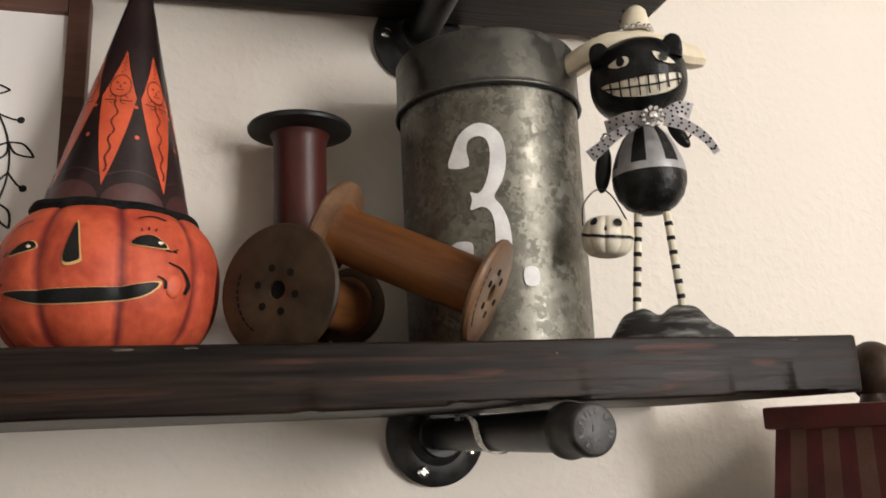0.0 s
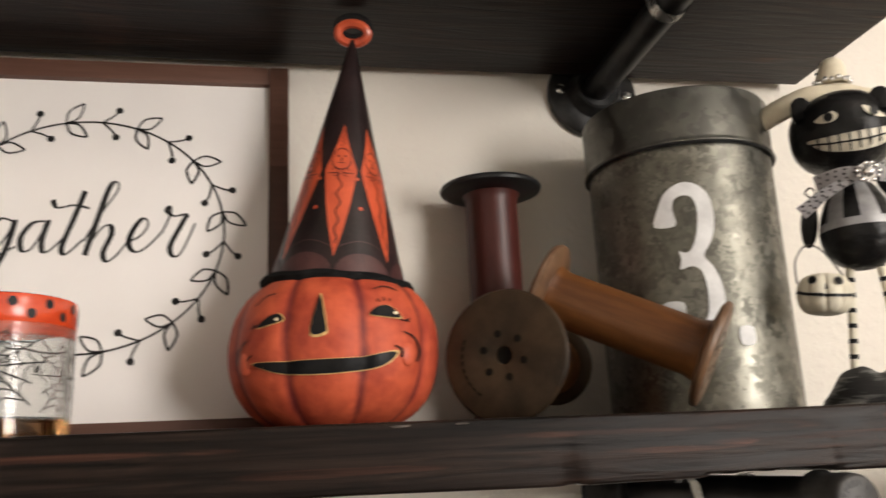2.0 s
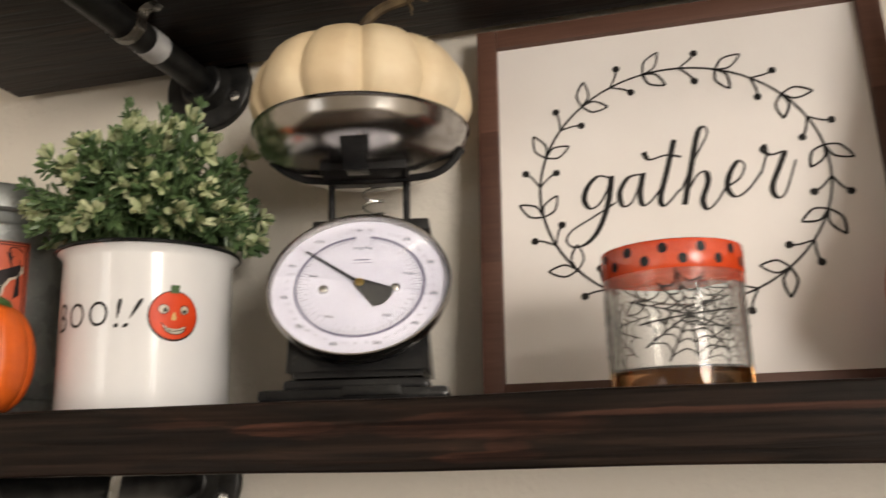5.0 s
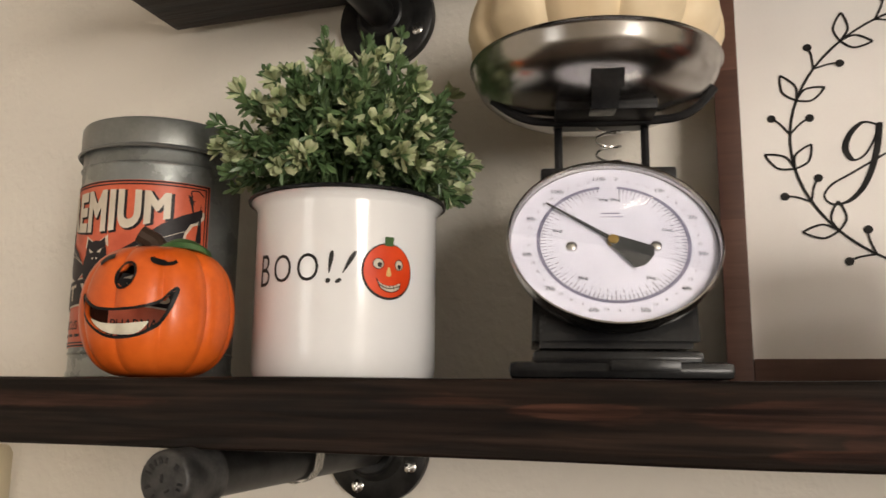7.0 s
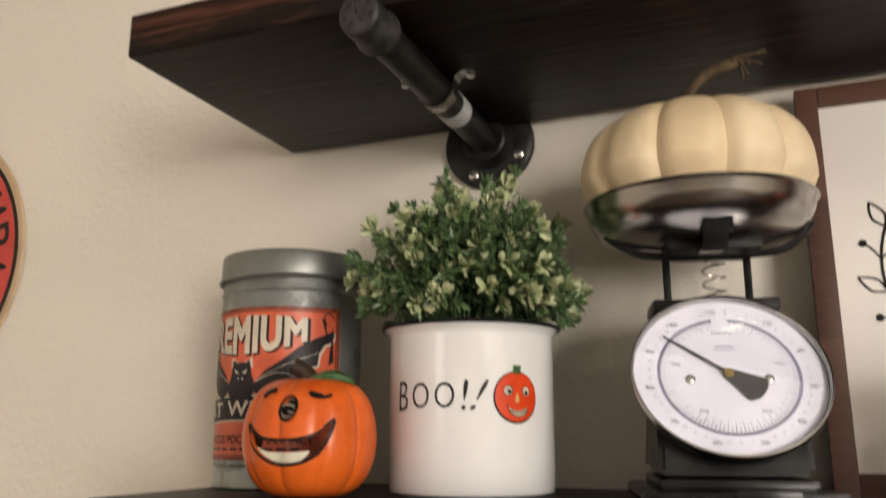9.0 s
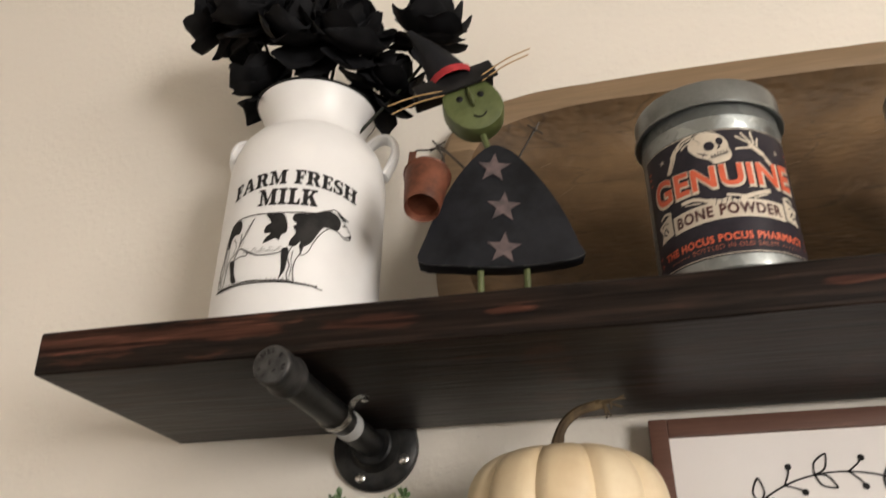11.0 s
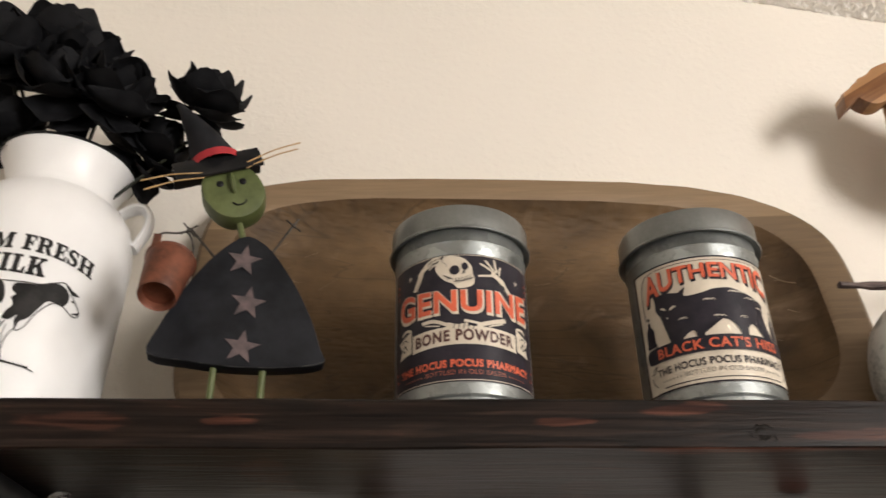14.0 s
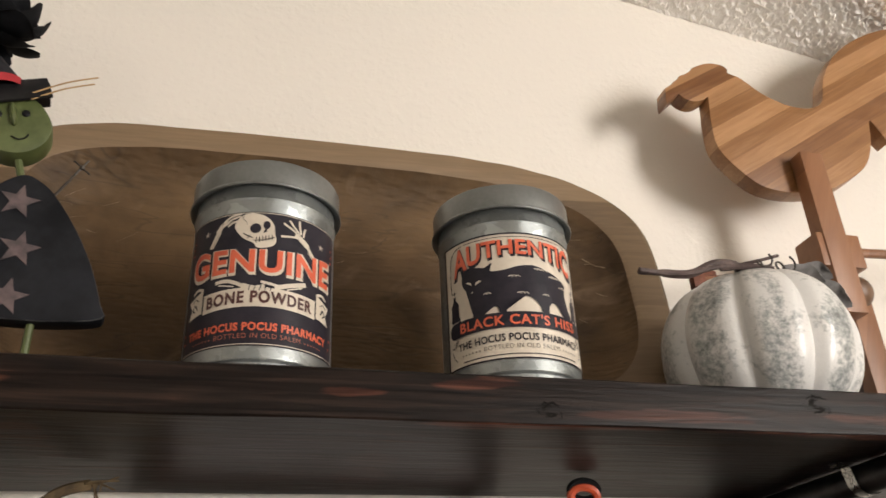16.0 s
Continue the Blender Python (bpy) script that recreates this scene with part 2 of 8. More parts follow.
def shelf_wood(name, worn):
    """Dark-stained pine: long grain, knots, and worn reddish patches at (x, y, z, half-sizes)."""
    m, n, l, p = nodes_of(name)
    tc = n.new("ShaderNodeTexCoord")
    mp = n.new("ShaderNodeMapping")
    mp.inputs["Scale"].default_value = (1.6, 14, 22)
    l.new(tc.outputs["Object"], mp.inputs["Vector"])
    grain = n.new("ShaderNodeTexNoise")
    grain.inputs["Scale"].default_value, grain.inputs["Detail"].default_value, grain.inputs["Distortion"].default_value = 6, 7, 1.2
    l.new(mp.outputs[0], grain.inputs["Vector"])
    cr = n.new("ShaderNodeValToRGB")
    e = cr.color_ramp.elements
    e[0].position, e[1].position = 0.38, 0.72
    e[0].color, e[1].color = (0.0085, 0.0062, 0.0053, 1), (0.0240, 0.0140, 0.0102, 1)
    l.new(grain.outputs["Fac"], cr.inputs[0])
    wob = n.new("ShaderNodeTexNoise")
    wob.inputs["Scale"].default_value, wob.inputs["Detail"].default_value = 26, 5
    mp2 = n.new("ShaderNodeMapping")
    mp2.inputs["Scale"].default_value = (0.5, 1.5, 2.2)
    l.new(tc.outputs["Object"], mp2.inputs["Vector"])
    l.new(mp2.outputs[0], wob.inputs["Vector"])
    colour = cr.outputs[0]
    total = None
    for x, y, z, rx, ry, rz, strength in worn:
        q = n.new("ShaderNodeMapping")
        q.vector_type = "POINT"
        q.inputs["Location"].default_value = (-x / rx, -y / ry, -z / rz)
        q.inputs["Scale"].default_value = (1 / rx, 1 / ry, 1 / rz)
        l.new(tc.outputs["Object"], q.inputs["Vector"])
        ln = n.new("ShaderNodeVectorMath")
        ln.operation = "LENGTH"
        l.new(q.outputs[0], ln.inputs[0])
        add = n.new("ShaderNodeMath")
        add.operation = "MULTIPLY_ADD"
        add.inputs[1].default_value, add.inputs[2].default_value = 2.2, -1.1
        l.new(wob.outputs["Fac"], add.inputs[0])
        s = n.new("ShaderNodeMath")
        l.new(ln.outputs["Value"], s.inputs[0])
        l.new(add.outputs[0], s.inputs[1])
        mr = n.new("ShaderNodeMapRange")
        mr.inputs["From Min"].default_value, mr.inputs["From Max"].default_value = 1.0, 0.8
        mr.inputs["To Min"].default_value, mr.inputs["To Max"].default_value = 0, strength
        l.new(s.outputs[0], mr.inputs["Value"])
        if total is None:
            total = mr.outputs[0]
        else:
            mx = n.new("ShaderNodeMath")
            mx.operation = "MAXIMUM"
            l.new(total, mx.inputs[0])
            l.new(mr.outputs[0], mx.inputs[1])
            total = mx.outputs[0]
    streak = n.new("ShaderNodeMapRange")
    streak.inputs["From Min"].default_value, streak.inputs["From Max"].default_value = 0.66, 0.8
    streak.inputs["To Max"].default_value = 0.45
    l.new(grain.outputs["Fac"], streak.inputs["Value"])
    top = n.new("ShaderNodeMath")
    top.operation = "MAXIMUM"
    l.new(total, top.inputs[0])
    l.new(streak.outputs[0], top.inputs[1])
    mixc = n.new("ShaderNodeMix")
    mixc.data_type = "RGBA"
    red = n.new("ShaderNodeValToRGB")
    red.color_ramp.elements[0].position, red.color_ramp.elements[1].position = 0.36, 0.66
    red.color_ramp.elements[0].color, red.color_ramp.elements[1].color = (0.028, 0.0105, 0.0075, 1), (0.115, 0.045, 0.028, 1)
    l.new(grain.outputs["Fac"], red.inputs[0])
    l.new(red.outputs[0], mixc.inputs[7])
    l.new(colour, mixc.inputs[6])
    l.new(top.outputs[0], mixc.inputs[0])
    mp3 = n.new("ShaderNodeMapping")
    mp3.inputs["Scale"].default_value = (2.2, 95, 95)
    l.new(tc.outputs["Object"], mp3.inputs["Vector"])
    thin = n.new("ShaderNodeTexNoise")
    thin.inputs["Scale"].default_value, thin.inputs["Detail"].default_value, thin.inputs["Distortion"].default_value = 2.6, 5, 0.6
    l.new(mp3.outputs[0], thin.inputs["Vector"])
    tone = n.new("ShaderNodeMapRange")
    tone.inputs["From Min"].default_value, tone.inputs["From Max"].default_value = 0.36, 0.66
    tone.inputs["To Min"].default_value, tone.inputs["To Max"].default_value = 0.50, 1.55
    l.new(thin.outputs["Fac"], tone.inputs["Value"])
    lines = n.new("ShaderNodeVectorMath")
    lines.operation = "SCALE"
    l.new(mixc.outputs[2], lines.inputs[0])
    l.new(tone.outputs[0], lines.inputs["Scale"])
    l.new(lines.outputs[0], p.inputs["Base Color"])
    rr = n.new("ShaderNodeMapRange")
    rr.inputs["To Min"].default_value, rr.inputs["To Max"].default_value = 0.30, 0.52
    p.inputs["Specular IOR Level"].default_value = 0.13
    l.new(grain.outputs["Fac"], rr.inputs["Value"])
    l.new(rr.outputs[0], p.inputs["Roughness"])
    b = n.new("ShaderNodeBump")
    b.inputs["Strength"].default_value, b.inputs["Distance"].default_value = 0.5, 0.0015
    l.new(grain.outputs["Fac"], b.inputs["Height"])
    l.new(b.outputs[0], p.inputs["Normal"])
    return m


def striped_wood(name, c1, c2, c3, bands=9.0, turn=0.0, rough=0.42):
    """Glued wooden strips with fine long grain."""
    m, n, l, p = nodes_of(name)
    tc, mp = n.new("ShaderNodeTexCoord"), n.new("ShaderNodeMapping")
    mp.inputs["Rotation"].default_value = (0, radians(turn), 0)
    l.new(tc.outputs["Object"], mp.inputs["Vector"])
    sep = n.new("ShaderNodeSeparateXYZ")
    l.new(mp.outputs[0], sep.inputs[0])
    mul = n.new("ShaderNodeMath")
    mul.operation = "MULTIPLY"
    mul.inputs[1].default_value = bands
    l.new(sep.outputs["Z"], mul.inputs[0])
    fl = n.new("ShaderNodeMath")
    fl.operation = "FLOOR"
    l.new(mul.outputs[0], fl.inputs[0])
    wn = n.new("ShaderNodeTexWhiteNoise")
    wn.noise_dimensions = "1D"
    l.new(fl.outputs[0], wn.inputs["W"])
    st = n.new("ShaderNodeMapping")
    st.inputs["Scale"].default_value = (6, 60, 90)
    l.new(mp.outputs[0], st.inputs["Vector"])
    gr = n.new("ShaderNodeTexNoise")
    gr.inputs["Scale"].default_value, gr.inputs["Detail"].default_value, gr.inputs["Distortion"].default_value = 2.2, 6, 0.8
    l.new(st.outputs[0], gr.inputs["Vector"])
    mixf = n.new("ShaderNodeMath")
    mixf.operation = "MULTIPLY_ADD"
    mixf.inputs[1].default_value = 0.55
    l.new(wn.outputs["Value"], mixf.inputs[0])
    half = n.new("ShaderNodeMath")
    half.operation = "MULTIPLY"
    half.inputs[1].default_value = 0.5
    l.new(gr.outputs["Fac"], half.inputs[0])
    l.new(half.outputs[0], mixf.inputs[2])
    cr = n.new("ShaderNodeValToRGB")
    e = cr.color_ramp.elements
    e[0].position, e[1].position = 0.15, 0.85
    e[0].color, e[1].color = (*c1, 1), (*c3, 1)
    mid = e.new(0.5)
    mid.color = (*c2, 1)
    l.new(mixf.outputs[0], cr.inputs[0])
    l.new(cr.outputs[0], p.inputs["Base Color"])
    p.inputs["Roughness"].default_value = rough
    b = n.new("ShaderNodeBump")
    b.inputs["Strength"].default_value, b.inputs["Distance"].default_value = 0.25, 0.0006
    l.new(gr.outputs["Fac"], b.inputs["Height"])
    l.new(b.outputs[0], p.inputs["Normal"])
    return m


def spangle(name, c1, c2, scale, rough=0.42, metal=0.85):
    """Galvanised steel: crystal flakes of differing tone and gloss."""
    m, n, l, p = nodes_of(name)
    tc = n.new("ShaderNodeTexCoord")
    warp = n.new("ShaderNodeTexNoise")
    warp.inputs["Scale"].default_value, warp.inputs["Detail"].default_value = scale * 1.5, 4
    l.new(tc.outputs["Object"], warp.inputs["Vector"])
    mixv = n.new("ShaderNodeMix")
    mixv.data_type = "VECTOR"
    mixv.inputs[0].default_value = 0.04
    l.new(tc.outputs["Object"], mixv.inputs[4])
    l.new(warp.outputs["Color"], mixv.inputs[5])
    vor = n.new("ShaderNodeTexVoronoi")
    vor.inputs["Scale"].default_value = scale
    l.new(mixv.outputs[1], vor.inputs["Vector"])
    sep = n.new("ShaderNodeSeparateColor")
    l.new(vor.outputs["Color"], sep.inputs[0])
    cr = n.new("ShaderNodeValToRGB")
    cr.color_ramp.elements[0].color, cr.color_ramp.elements[1].color = (*c1, 1), (*c2, 1)
    addn = n.new("ShaderNodeMath")
    addn.operation = "MULTIPLY_ADD"
    addn.inputs[1].default_value = 0.45
    l.new(sep.outputs[0], addn.inputs[0])
    hn = n.new("ShaderNodeMath")
    hn.operation = "MULTIPLY"
    hn.inputs[1].default_value = 0.55
    l.new(warp.outputs["Fac"], hn.inputs[0])
    l.new(hn.outputs[0], addn.inputs[2])
    l.new(addn.outputs[0], cr.inputs[0])
    l.new(cr.outputs[0], p.inputs["Base Color"])
    rr = n.new("ShaderNodeMapRange")
    rr.inputs["To Min"].default_value, rr.inputs["To Max"].default_value = rough - 0.12, rough + 0.15
    l.new(sep.outputs[1], rr.inputs["Value"])
    l.new(rr.outputs[0], p.inputs["Roughness"])
    p.inputs["Metallic"].default_value = metal
    return m


def rough_plaster(name, colour, lump, depth, fine=420.0):
    """Painted drywall with a sprayed texture."""
    m, n, l, p = nodes_of(name)
    tc = n.new("ShaderNodeTexCoord")
    a, b2 = n.new("ShaderNodeTexNoise"), n.new("ShaderNodeTexNoise")
    for node, s, d in ((a, lump, 4), (b2, 1.7, 3)):
        node.inputs["Scale"].default_value, node.inputs["Detail"].default_value = s, d
        l.new(tc.outputs["Object"], node.inputs["Vector"])
    mr = n.new("ShaderNodeMapRange")
    mr.inputs["From Min"].default_value, mr.inputs["From Max"].default_value = 0.45, 0.65
    l.new(a.outputs["Fac"], mr.inputs["Value"])
    bp = n.new("ShaderNodeBump")
    bp.inputs["Strength"].default_value, bp.inputs["Distance"].default_value = 0.6, depth
    l.new(mr.outputs[0], bp.inputs["Height"])
    l.new(bp.outputs[0], p.inputs["Normal"])
    cr = n.new("ShaderNodeValToRGB")
    cr.color_ramp.elements[0].position, cr.color_ramp.elements[1].position = 0.3, 0.7
    cr.color_ramp.elements[0].color = (*[c * 0.95 for c in colour], 1)
    cr.color_ramp.elements[1].color = (*colour, 1)
    l.new(b2.outputs["Fac"], cr.inputs[0])
    l.new(cr.outputs[0], p.inputs["Base Color"])
    p.inputs["Roughness"].default_value = 0.75
    return m


WALL = rough_plaster("wall_paint", (0.80, 0.75, 0.67), 105, 0.0005)
POPCORN = rough_plaster("popcorn_ceiling", (0.95, 0.92, 0.87), 380, 0.0005)
POPCORN.node_tree.nodes["Principled BSDF"].inputs["Roughness"].default_value = 1.0
POPCORN.node_tree.nodes["Principled BSDF"].inputs["Specular IOR Level"].default_value = 0.05
# Floor out of view, its colour kept dark to limit bounce and reflections.
FLOOR_M = mat("dark_unseen_floor", (0.045, 0.028, 0.018), (0.085, 0.055, 0.034), 4, 0.5, stretch=(1, 8, 1))
UPPER_WOOD = shelf_wood("upper_shelf_wood", [
    (-0.66, -0.13, 0.004, 0.30, 0.02, 0.018, 0.7), (-0.38, -0.13, 0.002, 0.06, 0.02, 0.008, 0.55), (-0.265, -0.13, 0.001, 0.020, 0.02, 0.0045, 0.9), (-0.03, -0.13, 0.001, 0.028, 0.02, 0.004, 0.95),
    (0.055, -0.13, 0.010, 0.040, 0.02, 0.006, 0.8), (0.22, -0.13, -0.009, 0.07, 0.02, 0.005, 0.5), (0.42, -0.13, -0.006, 0.10, 0.02, 0.006, 0.4),
    (0.15, -0.12, -0.0182, 0.16, 0.012, 0.0011, 1.0), (0.42, -0.12, -0.0182, 0.16, 0.012, 0.0011, 1.0),
    (-0.24, 0.0, -0.02, 0.018, 0.14, 0.01, 0.2), (0.0, 0.05, -0.02, 0.02, 0.12, 0.01, 0.15)])
LOWER_WOOD = shelf_wood("lower_shelf_wood", [
    (-0.24, -0.13, 0.004, 0.035, 0.02, 0.0035, 0.50), (-0.14, -0.13, 0.002, 0.075, 0.02, 0.008, 0.38), (-0.13, -0.13, -0.012, 0.030, 0.02, 0.004, 0.45),
    (-0.55, -0.13, 0.006, 0.09, 0.02, 0.006, 0.30), (-0.12, -0.13, -0.008, 0.014, 0.02, 0.008, 0.23), (-0.3, -0.13, 0.008, 0.04, 0.02, 0.003, 0.26),
    (0.02, -0.13, 0.007, 0.12, 0.02, 0.0025, 0.33), (0.32, -0.13, 0.009, 0.07, 0.02, 0.0025, 0.26), (0.45, -0.13, 0.002, 0.10, 0.02, 0.0022, 0.33), (0.16, -0.13, -0.006, 0.06, 0.02, 0.002, 0.29), (0.36, -0.13, -0.002, 0.05, 0.02, 0.002, 0.26),
    (0.507, -0.13, 0.012, 0.030, 0.02, 0.0030, 0.75), (0.522, -0.13, -0.004, 0.024, 0.02, 0.0032, 0.75), (0.388, -0.13, 0.001, 0.022, 0.02, 0.0030, 0.6), (0.574, -0.13, 0.0015, 0.014, 0.02, 0.004, 0.6)])
CHIP = mat("bare_chipped_wood", (0.030, 0.022, 0.017), (0.15, 0.12, 0.10), 260, 0.7)
BLACK_PIPE = mat("black_iron_pipe", (0.012, 0.012, 0.012), (0.035, 0.034, 0.033), 60, 0.42, 0.6, 0.25, 500)
GREY_CAP = mat("grey_iron_cap", (0.03, 0.03, 0.03), (0.075, 0.072, 0.07), 90, 0.5, 0.5, 0.4, 600)
STEEL = mat("bright_steel", (0.55, 0.54, 0.52), (0.72, 0.71, 0.68), 40, 0.25, 1.0, 0.05)
PALE_TAPE = mat("pale_tape", (0.5, 0.5, 0.5), (0.62, 0.62, 0.62), 60, 0.45)
FRAME_WOOD = striped_wood("frame_wood", (0.052, 0.022, 0.015), (0.092, 0.040, 0.026), (0.15, 0.073, 0.050), 9.0, 0, 0.55)
CANVAS = mat("white_canvas", (0.86, 0.82, 0.79), (0.90, 0.865, 0.835), 8, 0.7, 0, 0.15, 900)
INK = mat("black_ink", (0.012, 0.011, 0.011), (0.03, 0.028, 0.027), 60, 0.5, 0, 0.02, Specular_IOR_Level=0.2)
WHITE_ENAMEL = mat("white_enamel", (0.82, 0.822, 0.832), (0.87, 0.872, 0.882), 12, 0.13, 0, 0.02, 60, spread=0.04, coat=0.5)
SATIN_ENAMEL = mat("satin_white_enamel", (0.83, 0.825, 0.82), (0.88, 0.875, 0.87), 12, 0.36, 0, 0.03, 60, spread=0.05)
BLACK_ENAMEL = mat("black_enamel", (0.008, 0.008, 0.009), (0.02, 0.02, 0.02), 30, 0.22, 0, 0.05, Specular_IOR_Level=0.25)
BLACK_PAINT = mat("black_paint", (0.008, 0.008, 0.009), (0.018, 0.017, 0.017), 50, 0.38, 0, 0.15, 400, Specular_IOR_Level=0.13)
ORANGE_PAINT = mat("orange_print", (0.63, 0.050, 0.009), (0.72, 0.070, 0.014), 40, 0.4, 0, 0.03, Specular_IOR_Level=0.25)
PUMPKIN_RED = mat("painted_papier_mache", (0.40, 0.055, 0.028), (0.62, 0.115, 0.05), 34, 0.52, 0, 0.6, 170, ramp=(0.3, 0.62), coat=0.05)
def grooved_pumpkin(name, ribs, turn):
    """Mottled papier-mache red that turns maroon along the grooves."""
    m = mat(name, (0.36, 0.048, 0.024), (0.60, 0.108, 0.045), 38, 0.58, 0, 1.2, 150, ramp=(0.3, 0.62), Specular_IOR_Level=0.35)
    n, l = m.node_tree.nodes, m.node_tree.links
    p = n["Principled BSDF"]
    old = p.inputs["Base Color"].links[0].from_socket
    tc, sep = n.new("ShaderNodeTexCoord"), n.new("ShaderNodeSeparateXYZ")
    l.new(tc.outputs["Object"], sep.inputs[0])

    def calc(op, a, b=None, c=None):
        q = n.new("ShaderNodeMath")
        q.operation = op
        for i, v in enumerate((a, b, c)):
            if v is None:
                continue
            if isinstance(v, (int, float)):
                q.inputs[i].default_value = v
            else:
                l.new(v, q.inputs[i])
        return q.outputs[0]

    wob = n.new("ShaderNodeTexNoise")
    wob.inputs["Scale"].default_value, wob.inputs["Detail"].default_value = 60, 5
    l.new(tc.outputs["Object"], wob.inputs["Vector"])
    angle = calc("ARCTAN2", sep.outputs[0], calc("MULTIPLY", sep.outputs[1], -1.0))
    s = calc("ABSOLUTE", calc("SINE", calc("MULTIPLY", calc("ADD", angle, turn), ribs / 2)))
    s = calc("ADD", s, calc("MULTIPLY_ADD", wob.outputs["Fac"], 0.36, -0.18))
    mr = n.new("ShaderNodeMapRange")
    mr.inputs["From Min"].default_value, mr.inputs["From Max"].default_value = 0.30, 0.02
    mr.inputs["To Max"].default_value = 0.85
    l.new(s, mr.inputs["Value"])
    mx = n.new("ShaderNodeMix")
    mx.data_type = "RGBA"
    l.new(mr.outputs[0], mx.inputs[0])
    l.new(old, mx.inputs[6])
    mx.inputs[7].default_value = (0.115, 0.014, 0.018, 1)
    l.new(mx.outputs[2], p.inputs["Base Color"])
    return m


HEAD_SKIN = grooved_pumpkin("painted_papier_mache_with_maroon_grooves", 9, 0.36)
EYE_CREAM = mat("cream_paint", (0.72, 0.60, 0.40), (0.82, 0.72, 0.52), 60, 0.5, 0, 0.1)
YELLOW_EDGE = mat("ochre_outline_paint", (0.62, 0.40, 0.14), (0.74, 0.50, 0.20), 60, 0.5)
HAT_PAPER = mat("dark_printed_paper", (0.012, 0.008, 0.008), (0.034, 0.019, 0.019), 18, 0.38, 0, 0.08, coat=0.25, Specular_IOR_Level=0.3)
HAT_ORANGE = mat("orange_printed_paper", (0.50, 0.075, 0.03), (0.66, 0.11, 0.04), 50, 0.4, coat=0.2)
HAT_LINE = mat("maroon_printed_line", (0.080, 0.014, 0.010), (0.13, 0.022, 0.014), 60, 0.42)
HAT_SCALLOP = mat("dusky_rose_print", (0.050, 0.018, 0.018), (0.085, 0.032, 0.030), 60, 0.45)
FELT = mat("black_chenille", (0.006, 0.006, 0.006), (0.016, 0.016, 0.016), 200, 0.9, 0, 1.0, 1500, Specular_IOR_Level=0.1)
SPOOL_RED = mat("red_stained_spool", (0.036, 0.0075, 0.006), (0.078, 0.017, 0.012), 14, 0.42, 0, 0.1, stretch=(1, 1, 0.2), Specular_IOR_Level=0.35)
SPOOL_BLACK = mat("black_spool_rim", (0.008, 0.008, 0.008), (0.02, 0.02, 0.02), 60, 0.4, Specular_IOR_Level=0.3)
SPOOL_GOLD = mat("amber_spool_wood", (0.085, 0.030, 0.008), (0.215, 0.086, 0.025), 16, 0.42, 0, 0.2, stretch=(1, 1, 0.12), Specular_IOR_Level=0.35)
SPOOL_END = mat("brown_spool_end", (0.019, 0.0110, 0.0055), (0.054, 0.0325, 0.0160), 34, 0.5, 0, 0.5, 160, Specular_IOR_Level=0.25)
SPOOL_TAN = mat("tan_spool_end", (0.080, 0.040, 0.020), (0.18, 0.098, 0.050), 40, 0.42, 0, 0.3)
HOLE = mat("dark_hole", (0.006, 0.005, 0.004), (0.012, 0.01, 0.008), 60, 0.8, Specular_IOR_Level=0.1)
ZINC = spangle("old_galvanised_steel", (0.048, 0.047, 0.040), (0.30, 0.29, 0.245), 95, 0.41)
ZINC_LID = spangle("galvanised_lid", (0.085, 0.083, 0.074), (0.21, 0.205, 0.18), 55, 0.42)
TIN = spangle("new_galvanised_tin", (0.19, 0.205, 0.20), (0.42, 0.44, 0.43), 60, 0.42, 0.85)
TIN_LID = mat("matt_tin_lid", (0.19, 0.20, 0.192), (0.275, 0.285, 0.277), 20, 0.38, 0.75, 0.05)
STENCIL = mat("white_stencil_paint", (0.62, 0.62, 0.62), (0.80, 0.80, 0.80), 50, 0.55, 0, 0.2)
LABEL_BLACK = mat("dark_label_paper", (0.018, 0.016, 0.022), (0.03, 0.026, 0.034), 60, 0.35, 0, 0.04, Specular_IOR_Level=0.2)
LABEL_CREAM = mat("cream_label_paper", (0.57, 0.50, 0.40), (0.66, 0.585, 0.475), 40, 0.4, 0, 0.04)
LABEL_ORANGE = mat("orange_label_ink", (0.56, 0.10, 0.045), (0.68, 0.135, 0.062), 60, 0.4, 0, 0.03)
